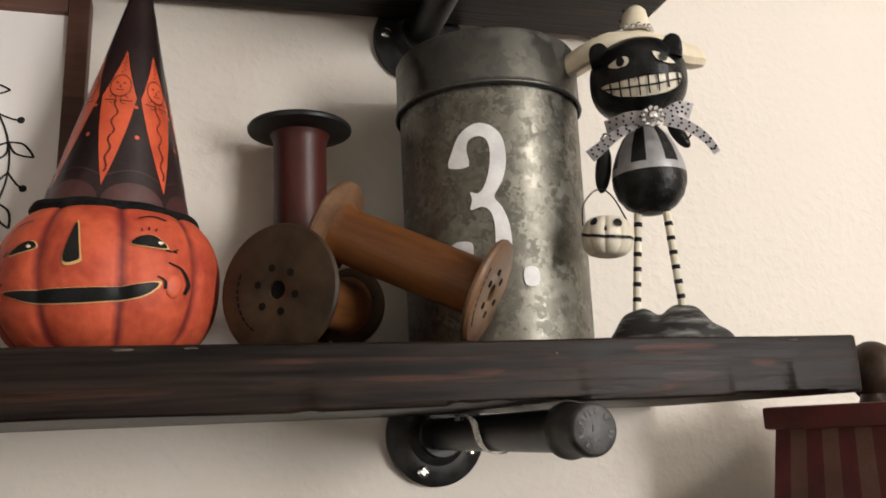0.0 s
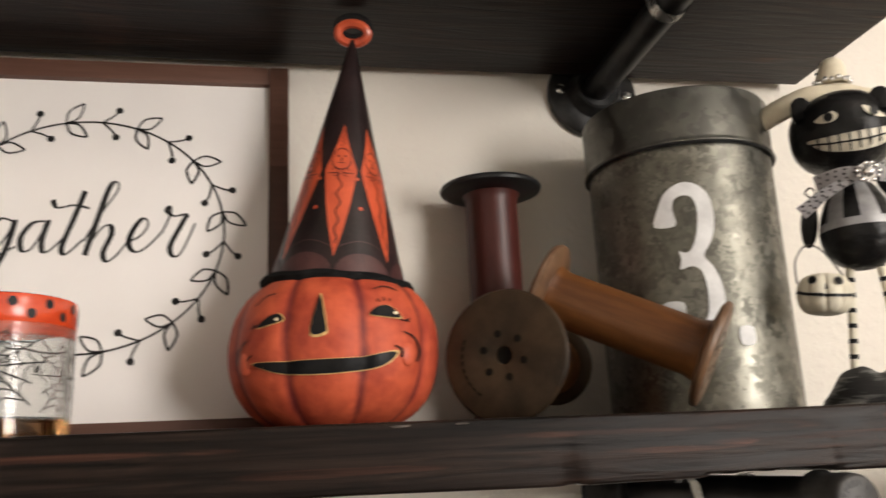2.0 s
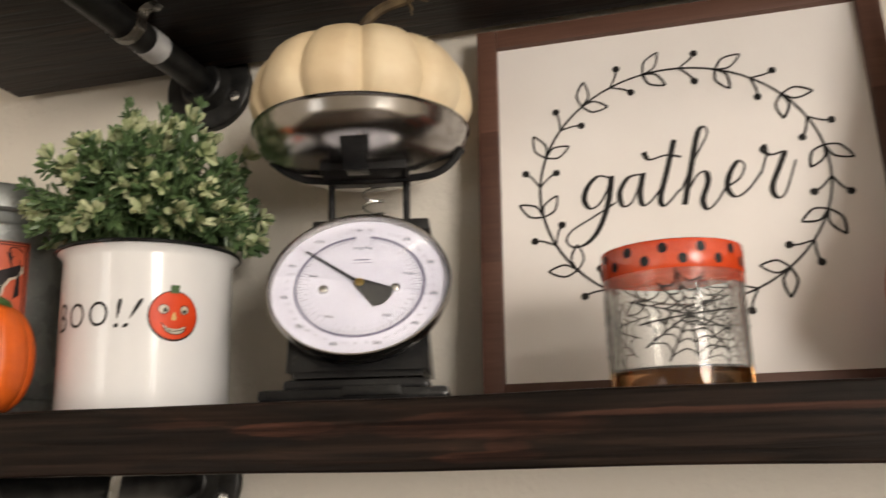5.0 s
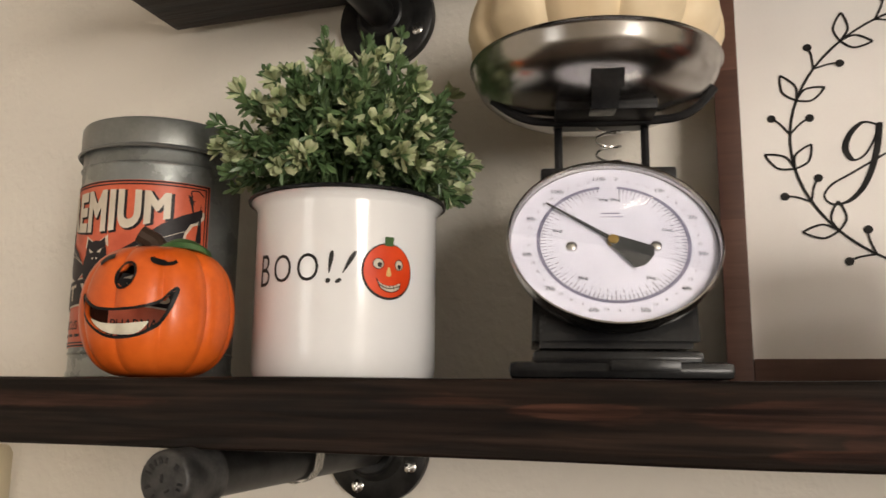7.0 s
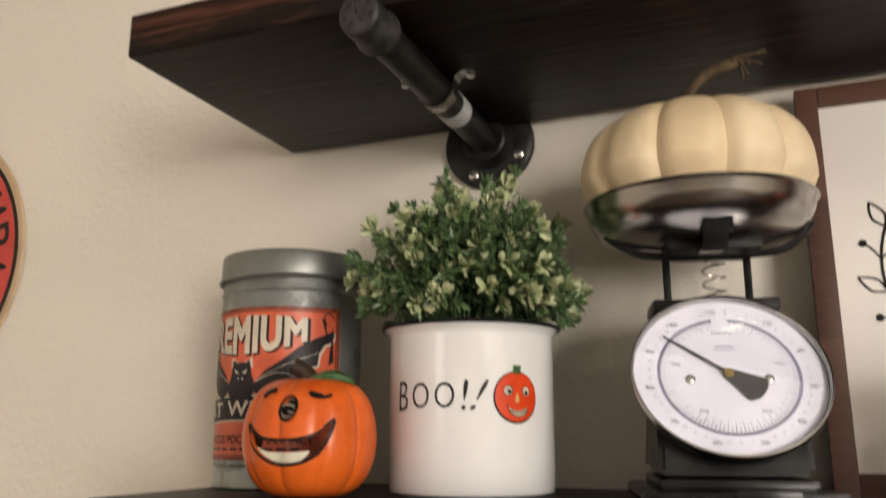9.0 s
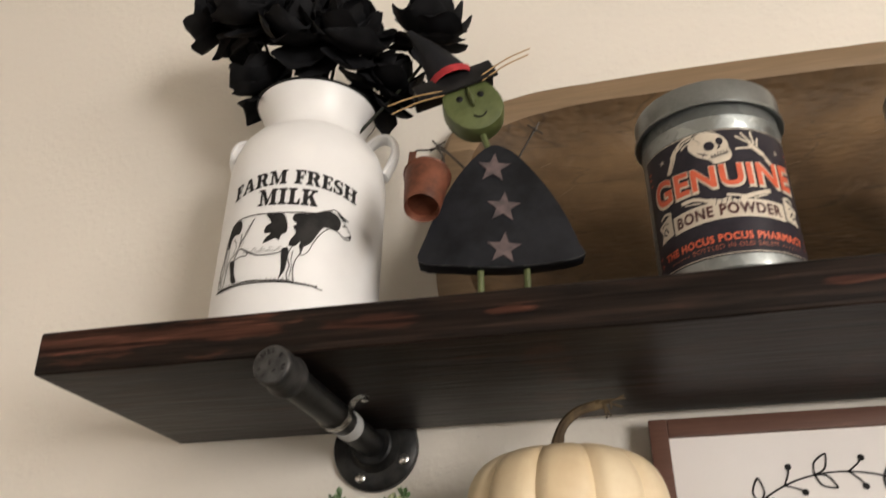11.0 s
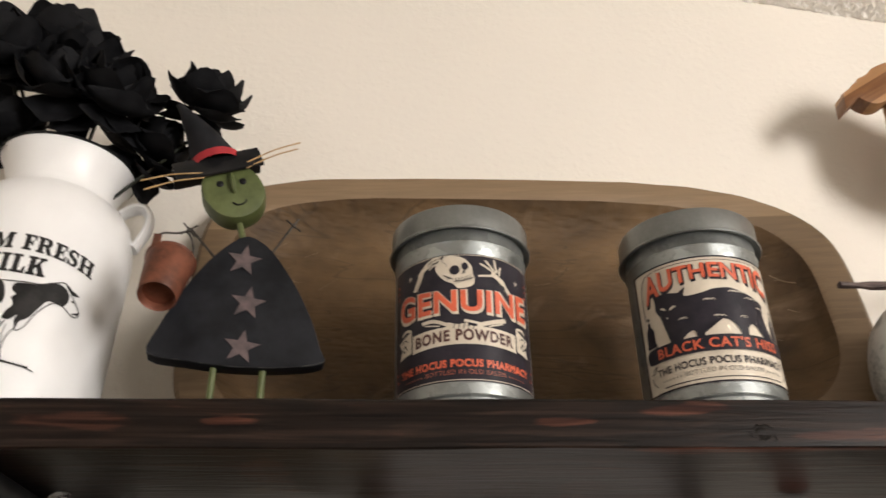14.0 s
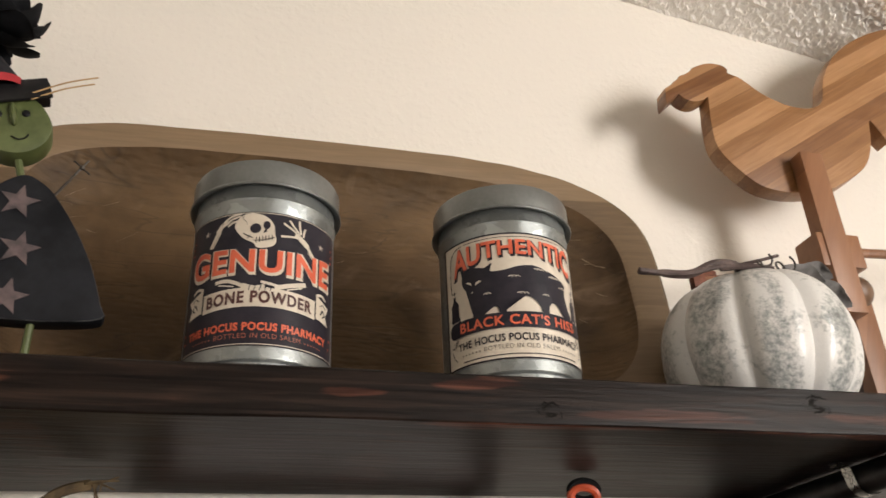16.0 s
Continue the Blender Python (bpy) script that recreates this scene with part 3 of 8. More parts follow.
def carved_wood(name):
    """Old dough bowl: weathered brown with pale rubbed patches, dark cracks and gouge marks."""
    m, n, l, p = nodes_of(name)
    tc = n.new("ShaderNodeTexCoord")

    def noise_at(stretch, scale, detail, distort=0.0):
        mp = n.new("ShaderNodeMapping")
        mp.inputs["Scale"].default_value = stretch
        l.new(tc.outputs["Object"], mp.inputs["Vector"])
        t = n.new("ShaderNodeTexNoise")
        t.inputs["Scale"].default_value, t.inputs["Detail"].default_value, t.inputs["Distortion"].default_value = scale, detail, distort
        l.new(mp.outputs[0], t.inputs["Vector"])
        return t.outputs["Fac"]

    def ramp(fac, *stops):
        cr = n.new("ShaderNodeValToRGB")
        e = cr.color_ramp.elements
        e[0].position, e[0].color = stops[0][0], (*stops[0][1], 1)
        e[1].position, e[1].color = stops[-1][0], (*stops[-1][1], 1)
        for at, c in stops[1:-1]:
            e.new(at).color = (*c, 1)
        l.new(fac, cr.inputs[0])
        return cr.outputs[0]

    def mix(fac, a, b, kind="MIX"):
        mx = n.new("ShaderNodeMix")
        mx.data_type, mx.blend_type = "RGBA", kind
        if isinstance(fac, float):
            mx.inputs[0].default_value = fac
        else:
            l.new(fac, mx.inputs[0])
        l.new(a, mx.inputs[6])
        l.new(b, mx.inputs[7])
        return mx.outputs[2]

    broad = noise_at((1, 1, 1.4), 5.5, 8, 0.6)
    blotch = noise_at((1, 1, 1.2), 26, 8, 0.9)
    grain = noise_at((9, 20, 60), 2.4, 6, 1.0)
    pale = noise_at((1.5, 1, 2.2), 7.5, 9, 1.6)
    crack = noise_at((1.4, 4, 11), 1.5, 3, 1.0)
    base = ramp(broad, (0.30, (0.062, 0.036, 0.0160)), (0.48, (0.104, 0.062, 0.027)), (0.68, (0.160, 0.099, 0.046)))
    base = mix(0.36, base, ramp(blotch, (0.34, (0.42, 0.40, 0.36)), (0.55, (1.0, 1.0, 1.0)), (0.75, (1.3, 1.22, 1.1))), "MULTIPLY")
    base = mix(0.05, base, ramp(grain, (0.35, (0.55, 0.52, 0.48)), (0.65, (1.15, 1.12, 1.08))), "MULTIPLY")
    base = mix(ramp(pale, (0.58, (0, 0, 0)), (0.72, (0.55, 0.55, 0.55))), base, ramp(blotch, (0.3, (0.13, 0.085, 0.050)), (0.7, (0.28, 0.20, 0.13))))
    line = ramp(crack, (0.492, (0, 0, 0)), (0.5, (0.40, 0.40, 0.40)), (0.508, (0, 0, 0)))
    dark = n.new("ShaderNodeRGB")
    dark.outputs[0].default_value = (0.018, 0.012, 0.007, 1)
    l.new(mix(line, base, dark.outputs[0]), p.inputs["Base Color"])
    p.inputs["Roughness"].default_value = 0.62
    p.inputs["Specular IOR Level"].default_value = 0.3
    gouge = n.new("ShaderNodeTexVoronoi")
    gouge.feature = "SMOOTH_F1"
    mp = n.new("ShaderNodeMapping")
    mp.inputs["Scale"].default_value = (14, 14, 42)
    mp.inputs["Rotation"].default_value = (0, 0.25, 0)
    l.new(tc.outputs["Object"], mp.inputs["Vector"])
    l.new(mp.outputs[0], gouge.inputs["Vector"])
    add = n.new("ShaderNodeMath")
    add.operation = "MULTIPLY_ADD"
    add.inputs[1].default_value = 0.25
    l.new(grain, add.inputs[0])
    l.new(gouge.outputs["Distance"], add.inputs[2])
    add2 = n.new("ShaderNodeMath")
    add2.operation = "MULTIPLY_ADD"
    add2.inputs[1].default_value = 0.9
    l.new(blotch, add2.inputs[0])
    l.new(add.outputs[0], add2.inputs[2])
    b = n.new("ShaderNodeBump")
    b.inputs["Strength"].default_value, b.inputs["Distance"].default_value = 0.6, 0.0025
    l.new(add2.outputs[0], b.inputs["Height"])
    l.new(b.outputs[0], p.inputs["Normal"])
    return m


MAROON_INK = mat("maroon_label_ink", (0.060, 0.020, 0.018), (0.095, 0.034, 0.028), 60, 0.4, 0, 0.03)
DULL_ORANGE = mat("dull_orange_ink", (0.30, 0.085, 0.050), (0.38, 0.11, 0.065), 60, 0.4, 0, 0.03)
PRINT_GREY = mat("grey_print_ink", (0.20, 0.18, 0.15), (0.27, 0.24, 0.20), 60, 0.4, 0, 0.03)
DOUGH = carved_wood("old_dough_bowl_wood")
DOUGH_RIM = striped_wood("dough_bowl_rim_wood", (0.095, 0.060, 0.030), (0.165, 0.108, 0.056), (0.25, 0.170, 0.096), 7.0, 3, 0.55)
GOUGE = mat("pale_carving_lip", (0.15, 0.105, 0.060), (0.27, 0.20, 0.13), 120, 0.55, 0, 0.3)
ROOSTER_WOOD = striped_wood("rooster_wood", (0.135, 0.052, 0.017), (0.25, 0.118, 0.042), (0.43, 0.235, 0.108), 44.0, 33, 0.36)
POLE_WOOD = striped_wood("reddish_pole_wood", (0.165, 0.072, 0.031), (0.24, 0.108, 0.048), (0.31, 0.148, 0.070), 10.0, 70, 0.4)
SILK = mat("black_fabric_petals", (0.004, 0.004, 0.005), (0.012, 0.012, 0.0135), 60, 0.75, 0, 0.5, 900, Specular_IOR_Level=0.15)
STEM_GREEN = mat("dark_stem", (0.012, 0.014, 0.010), (0.03, 0.035, 0.022), 60, 0.5, Specular_IOR_Level=0.2)
LEAF = mat("green_leaf", (0.050, 0.098, 0.034), (0.125, 0.195, 0.080), 60, 0.45, 0, 0.1)
LEAF_PALE = mat("pale_leaf_tip", (0.30, 0.37, 0.17), (0.58, 0.60, 0.38), 90, 0.5, 0, 0.1)
CREAM_PUMPKIN = mat("cream_pumpkin_skin", (0.68, 0.53, 0.33), (0.80, 0.67, 0.46), 14, 0.5, 0, 0.9, 95)
DRY_STEM = mat("dry_stem", (0.060, 0.038, 0.018), (0.18, 0.125, 0.060), 60, 0.75, 0, 0.6, stretch=(1, 1, 0.2))
CHROME = mat("polished_bowl_steel", (0.37, 0.355, 0.335), (0.46, 0.44, 0.415), 20, 0.22, 1.0, 0.0, spread=0.04)
DIAL_FACE = mat("white_dial_face", (0.52, 0.51, 0.60), (0.58, 0.57, 0.66), 20, 0.4, 0, 0.0)
DIAL_INK = mat("grey_dial_ink", (0.065, 0.062, 0.085), (0.10, 0.097, 0.13), 60, 0.5)
DIAL_BAND = mat("lavender_dial_ink", (0.15, 0.14, 0.21), (0.20, 0.19, 0.27), 60, 0.5)
NEEDLE = mat("charcoal_needle", (0.03, 0.03, 0.032), (0.05, 0.05, 0.05), 60, 0.45)
BRASS = mat("brass_pin", (0.45, 0.30, 0.10), (0.60, 0.42, 0.16), 60, 0.3, 0.9)
JOL_SKIN = mat("orange_ceramic", (0.60, 0.095, 0.009), (0.78, 0.145, 0.016), 16, 0.35, 0, 0.2, 200, coat=0.1)
JOL_MOUTH = mat("dark_mouth", (0.07, 0.018, 0.008), (0.12, 0.03, 0.014), 60, 0.6, Specular_IOR_Level=0.2)
JOL_GREEN = mat("green_stem_paint", (0.03, 0.085, 0.02), (0.06, 0.14, 0.035), 60, 0.45)
GLASS_RIM = mat("orange_rim_enamel", (0.55, 0.045, 0.010), (0.70, 0.080, 0.018), 30, 0.2, 0, 0.02, Alpha=0.93)
CAT_BLACK = mat("crackled_black_paint", (0.004, 0.004, 0.0045), (0.013, 0.0125, 0.0125), 70, 0.34, 0, 2.2, 160, Specular_IOR_Level=0.25)
CAT_WHITE = mat("aged_white_paint", (0.60, 0.55, 0.43), (0.76, 0.71, 0.58), 40, 0.5, 0, 0.4, 200)
CAT_GREY = mat("silver_grey_paint", (0.30, 0.30, 0.31), (0.44, 0.44, 0.45), 60, 0.4, 0.2, 0.5)
CAT_BASE = mat("brushed_black_and_grey_paint", (0.012, 0.012, 0.012), (0.30, 0.30, 0.29), 75, 0.6, 0, 1.2, 260, stretch=(0.45, 0.8, 2.5), ramp=(0.50, 0.74))
CAT_CREAM = mat("cream_hat_paint", (0.66, 0.58, 0.42), (0.80, 0.73, 0.57), 40, 0.55, 0, 0.4, 200)
GREY_LEAF = mat("grey_fabric_leaf", (0.11, 0.105, 0.10), (0.22, 0.21, 0.205), 60, 0.75, 0, 0.5)
RIBBON = mat("white_ribbon", (0.60, 0.58, 0.60), (0.70, 0.68, 0.70), 120, 0.45)
CRYSTAL = mat("rhinestone", (0.75, 0.75, 0.75), (0.9, 0.9, 0.9), 300, 0.08, 0.8)
WITCH_NAVY = mat("worn_navy_paint", (0.0055, 0.0058, 0.0075), (0.0165, 0.017, 0.0205), 30, 0.6, 0, 0.5, 150, Specular_IOR_Level=0.15)
WORN_EDGE = mat("rubbed_edge_paint", (0.030, 0.030, 0.032), (0.13, 0.125, 0.12), 90, 0.7, 0, 0.4, 300, ramp=(0.42, 0.62))
WITCH_STAR = mat("dusty_pink_paint", (0.060, 0.045, 0.046), (0.125, 0.088, 0.086), 120, 0.7)
WITCH_GREEN = mat("mossy_green_paint", (0.060, 0.076, 0.020), (0.105, 0.125, 0.042), 40, 0.5, 0, 0.3)
WITCH_RED = mat("red_hat_band", (0.30, 0.012, 0.018), (0.42, 0.020, 0.026), 80, 0.6)
RUST = mat("rusty_bucket_metal", (0.085, 0.028, 0.014), (0.20, 0.068, 0.036), 60, 0.55, 0.3, 0.4)
WIRE = mat("dark_wire", (0.03, 0.024, 0.02), (0.06, 0.05, 0.04), 90, 0.5, 0.5)
STRAW = mat("straw", (0.36, 0.22, 0.085), (0.50, 0.33, 0.15), 90, 0.6)
def frosted_pumpkin(name, ribs, turn):
    """White glazed skin, its rib tops dabbed with grey-green speckle in loose patches."""
    m, n, l, p = nodes_of(name)
    tc, sep = n.new("ShaderNodeTexCoord"), n.new("ShaderNodeSeparateXYZ")
    l.new(tc.outputs["Object"], sep.inputs[0])

    def calc(op, *values):
        q = n.new("ShaderNodeMath")
        q.operation = op
        for i, v in enumerate(values):
            if isinstance(v, (int, float)):
                q.inputs[i].default_value = v
            else:
                l.new(v, q.inputs[i])
        return q.outputs[0]

    def noise_at(scale, detail, distort=0.0):
        t = n.new("ShaderNodeTexNoise")
        t.inputs["Scale"].default_value, t.inputs["Detail"].default_value, t.inputs["Distortion"].default_value = scale, detail, distort
        l.new(tc.outputs["Object"], t.inputs["Vector"])
        return t.outputs["Fac"]

    patch, spot, fine = noise_at(20, 4, 0.5), noise_at(210, 3, 0.3), noise_at(620, 3)
    angle = calc("ARCTAN2", sep.outputs[0], calc("MULTIPLY", sep.outputs[1], -1.0))
    rib = calc("ABSOLUTE", calc("SINE", calc("MULTIPLY", calc("ADD", angle, turn), ribs / 2)))
    mask = calc("MULTIPLY_ADD", patch, 1.5, calc("MULTIPLY_ADD", rib, 0.36, -0.97))
    mask = calc("ADD", mask, calc("MULTIPLY_ADD", spot, 1.05, -0.51))
    mask = calc("ADD", mask, calc("MULTIPLY_ADD", fine, 0.40, -0.20))
    cr = n.new("ShaderNodeValToRGB")
    e = cr.color_ramp.elements
    e[0].position, e[0].color = 0.0, (0.66, 0.645, 0.615, 1)
    e[1].position, e[1].color = 0.56, (0.145, 0.152, 0.145, 1)
    e.new(0.13).color = (0.52, 0.515, 0.49, 1)
    e.new(0.30).color = (0.33, 0.34, 0.325, 1)
    l.new(mask, cr.inputs[0])
    l.new(cr.outputs[0], p.inputs["Base Color"])
    p.inputs["Roughness"].default_value = 0.34
    p.inputs["Coat Weight"].default_value, p.inputs["Coat Roughness"].default_value = 0.2, 0.12
    b = n.new("ShaderNodeBump")
    b.inputs["Strength"].default_value, b.inputs["Distance"].default_value = 0.35, 0.001
    l.new(spot, b.inputs["Height"])
    l.new(b.outputs[0], p.inputs["Normal"])
    return m


FROST = frosted_pumpkin("mottled_grey_white_pumpkin", 9, 0.2)
TWIG = mat("grey_brown_twig", (0.050, 0.032, 0.028), (0.115, 0.080, 0.070), 90, 0.7, 0, 0.6)
RED_STRIPE = mat("dark_red_paint", (0.055, 0.0058, 0.0052), (0.095, 0.0105, 0.0090), 30, 0.55, 0, 0.15)
TAN_STRIPE = mat("tan_paint", (0.090, 0.040, 0.026), (0.140, 0.064, 0.043), 30, 0.55, 0, 0.15)
DARK_KNOB = mat("dark_carved_wood", (0.022, 0.013, 0.009), (0.05, 0.03, 0.02), 60, 0.45, 0, 0.4, Specular_IOR_Level=0.2)
CANDLE = mat("cream_wax", (0.72, 0.62, 0.42), (0.80, 0.70, 0.50), 10, 0.5)
SIGN_RED = mat("red_tin_sign", (0.50, 0.045, 0.035), (0.62, 0.07, 0.05), 20, 0.4)
SIGN_TAN = mat("tan_tin_sign", (0.50, 0.36, 0.22), (0.60, 0.44, 0.28), 20, 0.45)
BAT_BLACK = mat("label_bat_ink", (0.014, 0.012, 0.014), (0.03, 0.024, 0.026), 60, 0.4, Specular_IOR_Level=0.2)


def clear_glass(name, tint):
    m, n, l, p = nodes_of(name)
    p.inputs["Base Color"].default_value = (*tint, 1)
    p.inputs["Transmission Weight"].default_value = 1.0
    p.inputs["Roughness"].default_value = 0.03
    p.inputs["IOR"].default_value = 1.45
    return m


GLASS = clear_glass("tumbler_glass", (0.97, 0.98, 0.97))
AMBER_GLASS = clear_glass("amber_glass_base", (0.36, 0.185, 0.075))
WEB_WASH = mat("grey_web_wash", (0.26, 0.26, 0.25), (0.50, 0.49, 0.47), 36, 0.4, 0, 0.1, Alpha=0.27)
DRIP = mat("thin_orange_enamel", (0.60, 0.075, 0.03), (0.74, 0.13, 0.06), 30, 0.3, 0, 0.02, Alpha=0.42)


# ---- the room ----
SHELF_L, SHELF_R, FRONT, BACK, WALL_Y = -0.527, 0.757, 0.517, 0.757, 0.772
LOW, HIGH = 1.543, 1.903
ROOM_L, ROOM_R, ROOM_F = -2.3, 2.7, -3.0


def ceiling_at(x):
    return 2.568 - 0.178 * (x - 0.51)


def setting(name, bm, material, label, smooth=0):
    return tagged(part(name, bm, material, None, "", smooth), label, kind="structure")


# The floor is never in view; it is added to shape bounced light.
setting("floor", block(5.2, 4.0, 0.1, (0.2, -1.1, -0.05)), FLOOR_M, "unseen dark brown floor, kept dark to limit bounced light")
setting("wall_north", block(5.2, 0.12, 3.3, (0.2, WALL_Y + 0.06, 1.65)), WALL, "cream painted wall with a light orange-peel texture")
# South, west and east walls are unseen, added to bounce light back.
setting("wall_south", block(5.2, 0.12, 3.3, (0.2, ROOM_F - 0.06, 1.65)), WALL, "unseen cream wall behind the camera, added for bounced light")
setting("wall_west", block(0.12, 3.9, 3.3, (ROOM_L - 0.06, -1.1, 1.65)), WALL, "unseen cream side wall, added for bounced light")
setting("wall_east", block(0.12, 3.9, 3.3, (ROOM_R + 0.06, -1.1, 1.65)), WALL, "unseen cream side wall, added for bounced light")
bm = block(5.4, 4.2, 0.1, (0.2, -1.1, 0.05))
for v in bm.verts:
    v.co.z += ceiling_at(v.co.x)
# sprayed popcorn lumps over the stretch that comes close
lumps = []
for i in range(320):
    row = []
    for j in range(170):
        x, y = 0.30 + i * 0.0030, 0.267 + j * 0.0030
        k = noise.noise(Vector((x * 125, y * 125, 0))) + 0.6 * noise.noise(Vector((x * 260, y * 260, 5)))
        row.append(bm.verts.new((x, y, ceiling_at(x) - 0.0005 - 0.0036 * max(0.0, k + 0.2))))
    lumps.append(row)
for a, c in zip(lumps, lumps[1:]):
    for j in range(169):
        bm.faces.new((a[j], a[j + 1], c[j + 1], c[j]))
setting("ceiling", bm, POPCORN, "sloping white ceiling with popcorn texture")


# ---- shelves and brackets ----
def shelf(name, top, thick, material, label, right=SHELF_R):
    ob = thing(name, label, "shelf", pose((SHELF_L + right) / 2, (FRONT + BACK) / 2, top - thick / 2))
    bm = block(right - SHELF_L, BACK - FRONT, thick, (0, 0, 0), 0.0032, 3)
    # slightly hand-worn front arrises; the lower edge of the lower plank is splintered off in places
    bmesh.ops.subdivide_edges(bm, edges=[e for e in bm.edges if e.calc_length() > 1.0], cuts=260)
    for v in bm.verts:
        if v.co.y < -0.11:
            k = noise.noise(Vector((v.co.x * 16, v.co.z * 30, top)))
            under = v.co.z < -thick / 2 + 0.0029
            v.co.y += 0.00012 * k
            v.co.z += 0.0010 * noise.noise(Vector((v.co.x * 9, 4.0, v.co.z * 20 + top)))
            if under and top < 1.7 and v.co.x > 0.25:
                broken = max(0.0, noise.noise(Vector((v.co.x * 11, 7.0, 0))) + 0.6 * noise.noise(Vector((v.co.x * 60, 2.0, 0))) - 0.05)
                v.co.z += min(0.0026, 0.006 * broken)
                v.co.y += min(0.003, 0.006 * broken)
    part("board", bm, material, ob)
    return ob


upper_shelf = shelf("wall_shelf", HIGH, 0.036, UPPER_WOOD, "dark-stained pine plank shelf with worn reddish patches, upper one")
lower_shelf = shelf("wall_shelf", LOW, 0.037, LOWER_WOOD, "dark-stained pine plank shelf with worn edges, lower one", 0.765)


def knot(parent, x, z, r, seed):
    """A dark, broken swirl of cracks sunk into the plank's face."""
    rng = random.Random(seed)
    bm = bmesh.new()
    for rr, start, sweep, width in ((1.0, 0.4, 2.1, 0.0009), (0.92, 2.9, 1.1, 0.0006), (0.80, 4.3, 1.6, 0.0008), (0.52, 1.2, 2.2, 0.0008), (0.40, 4.0, 1.5, 0.0006), (1.2, 5.4, 0.8, 0.0005)):
        line = []
        for k in range(11):
            a = start + sweep * k / 10
            q = r * rr * (1 + rng.uniform(-0.13, 0.13) - 0.22 * k / 10)
            line.append((q * 1.3 * math.cos(a), 0, q * 0.85 * math.sin(a)))
        merge(bm, tube(line, [max(0.0002, width * math.sin(math.pi * (k + 0.4) / 11) ** 0.7) for k in range(11)], 6))
    for k in range(7):
        merge(bm, moved(lathe([(0, -0.0006), (r * rng.uniform(0.08, 0.24), 0.0), (0, 0.0006)], 9), pose(rng.uniform(-0.5, 0.5) * r, 0, rng.uniform(-0.5, 0.5) * r, 90)))
    bm.transform(Matrix.Diagonal((1, 0.35, 1, 1)))
    moved(bm, pose(x, -0.1201, z))
    part("knot", bm, HOLE, parent, "dark round wood knot")


knot(upper_shelf, 0.224 - 0.115, -0.007, 0.0075, 3)
knot(upper_shelf, 0.446 - 0.115, 0.005, 0.0095, 8)


def chip(parent, x, z, half):
    """A small splintered bare spot on the front edge."""
    rng = random.Random(int(abs(x) * 9000))
    o = [(half * math.cos(k / 9 * math.tau) * rng.uniform(0.7, 1.1), half * 0.13 * math.sin(k / 9 * math.tau) * rng.uniform(0.6, 1.2)) for k in range(9)]
    part("chip", moved(slab(o, 0.002), pose(x, -0.1212, z)), CHIP, parent, "bare chipped spot on the edge")


for x, z, half in ((0.3165, 1.5405, 0.006), (0.3500, 1.5408, 0.004), (0.716, 1.5400, 0.004)):
    chip(lower_shelf, x - (SHELF_L + 0.765) / 2, z - (LOW - 0.0185), half)


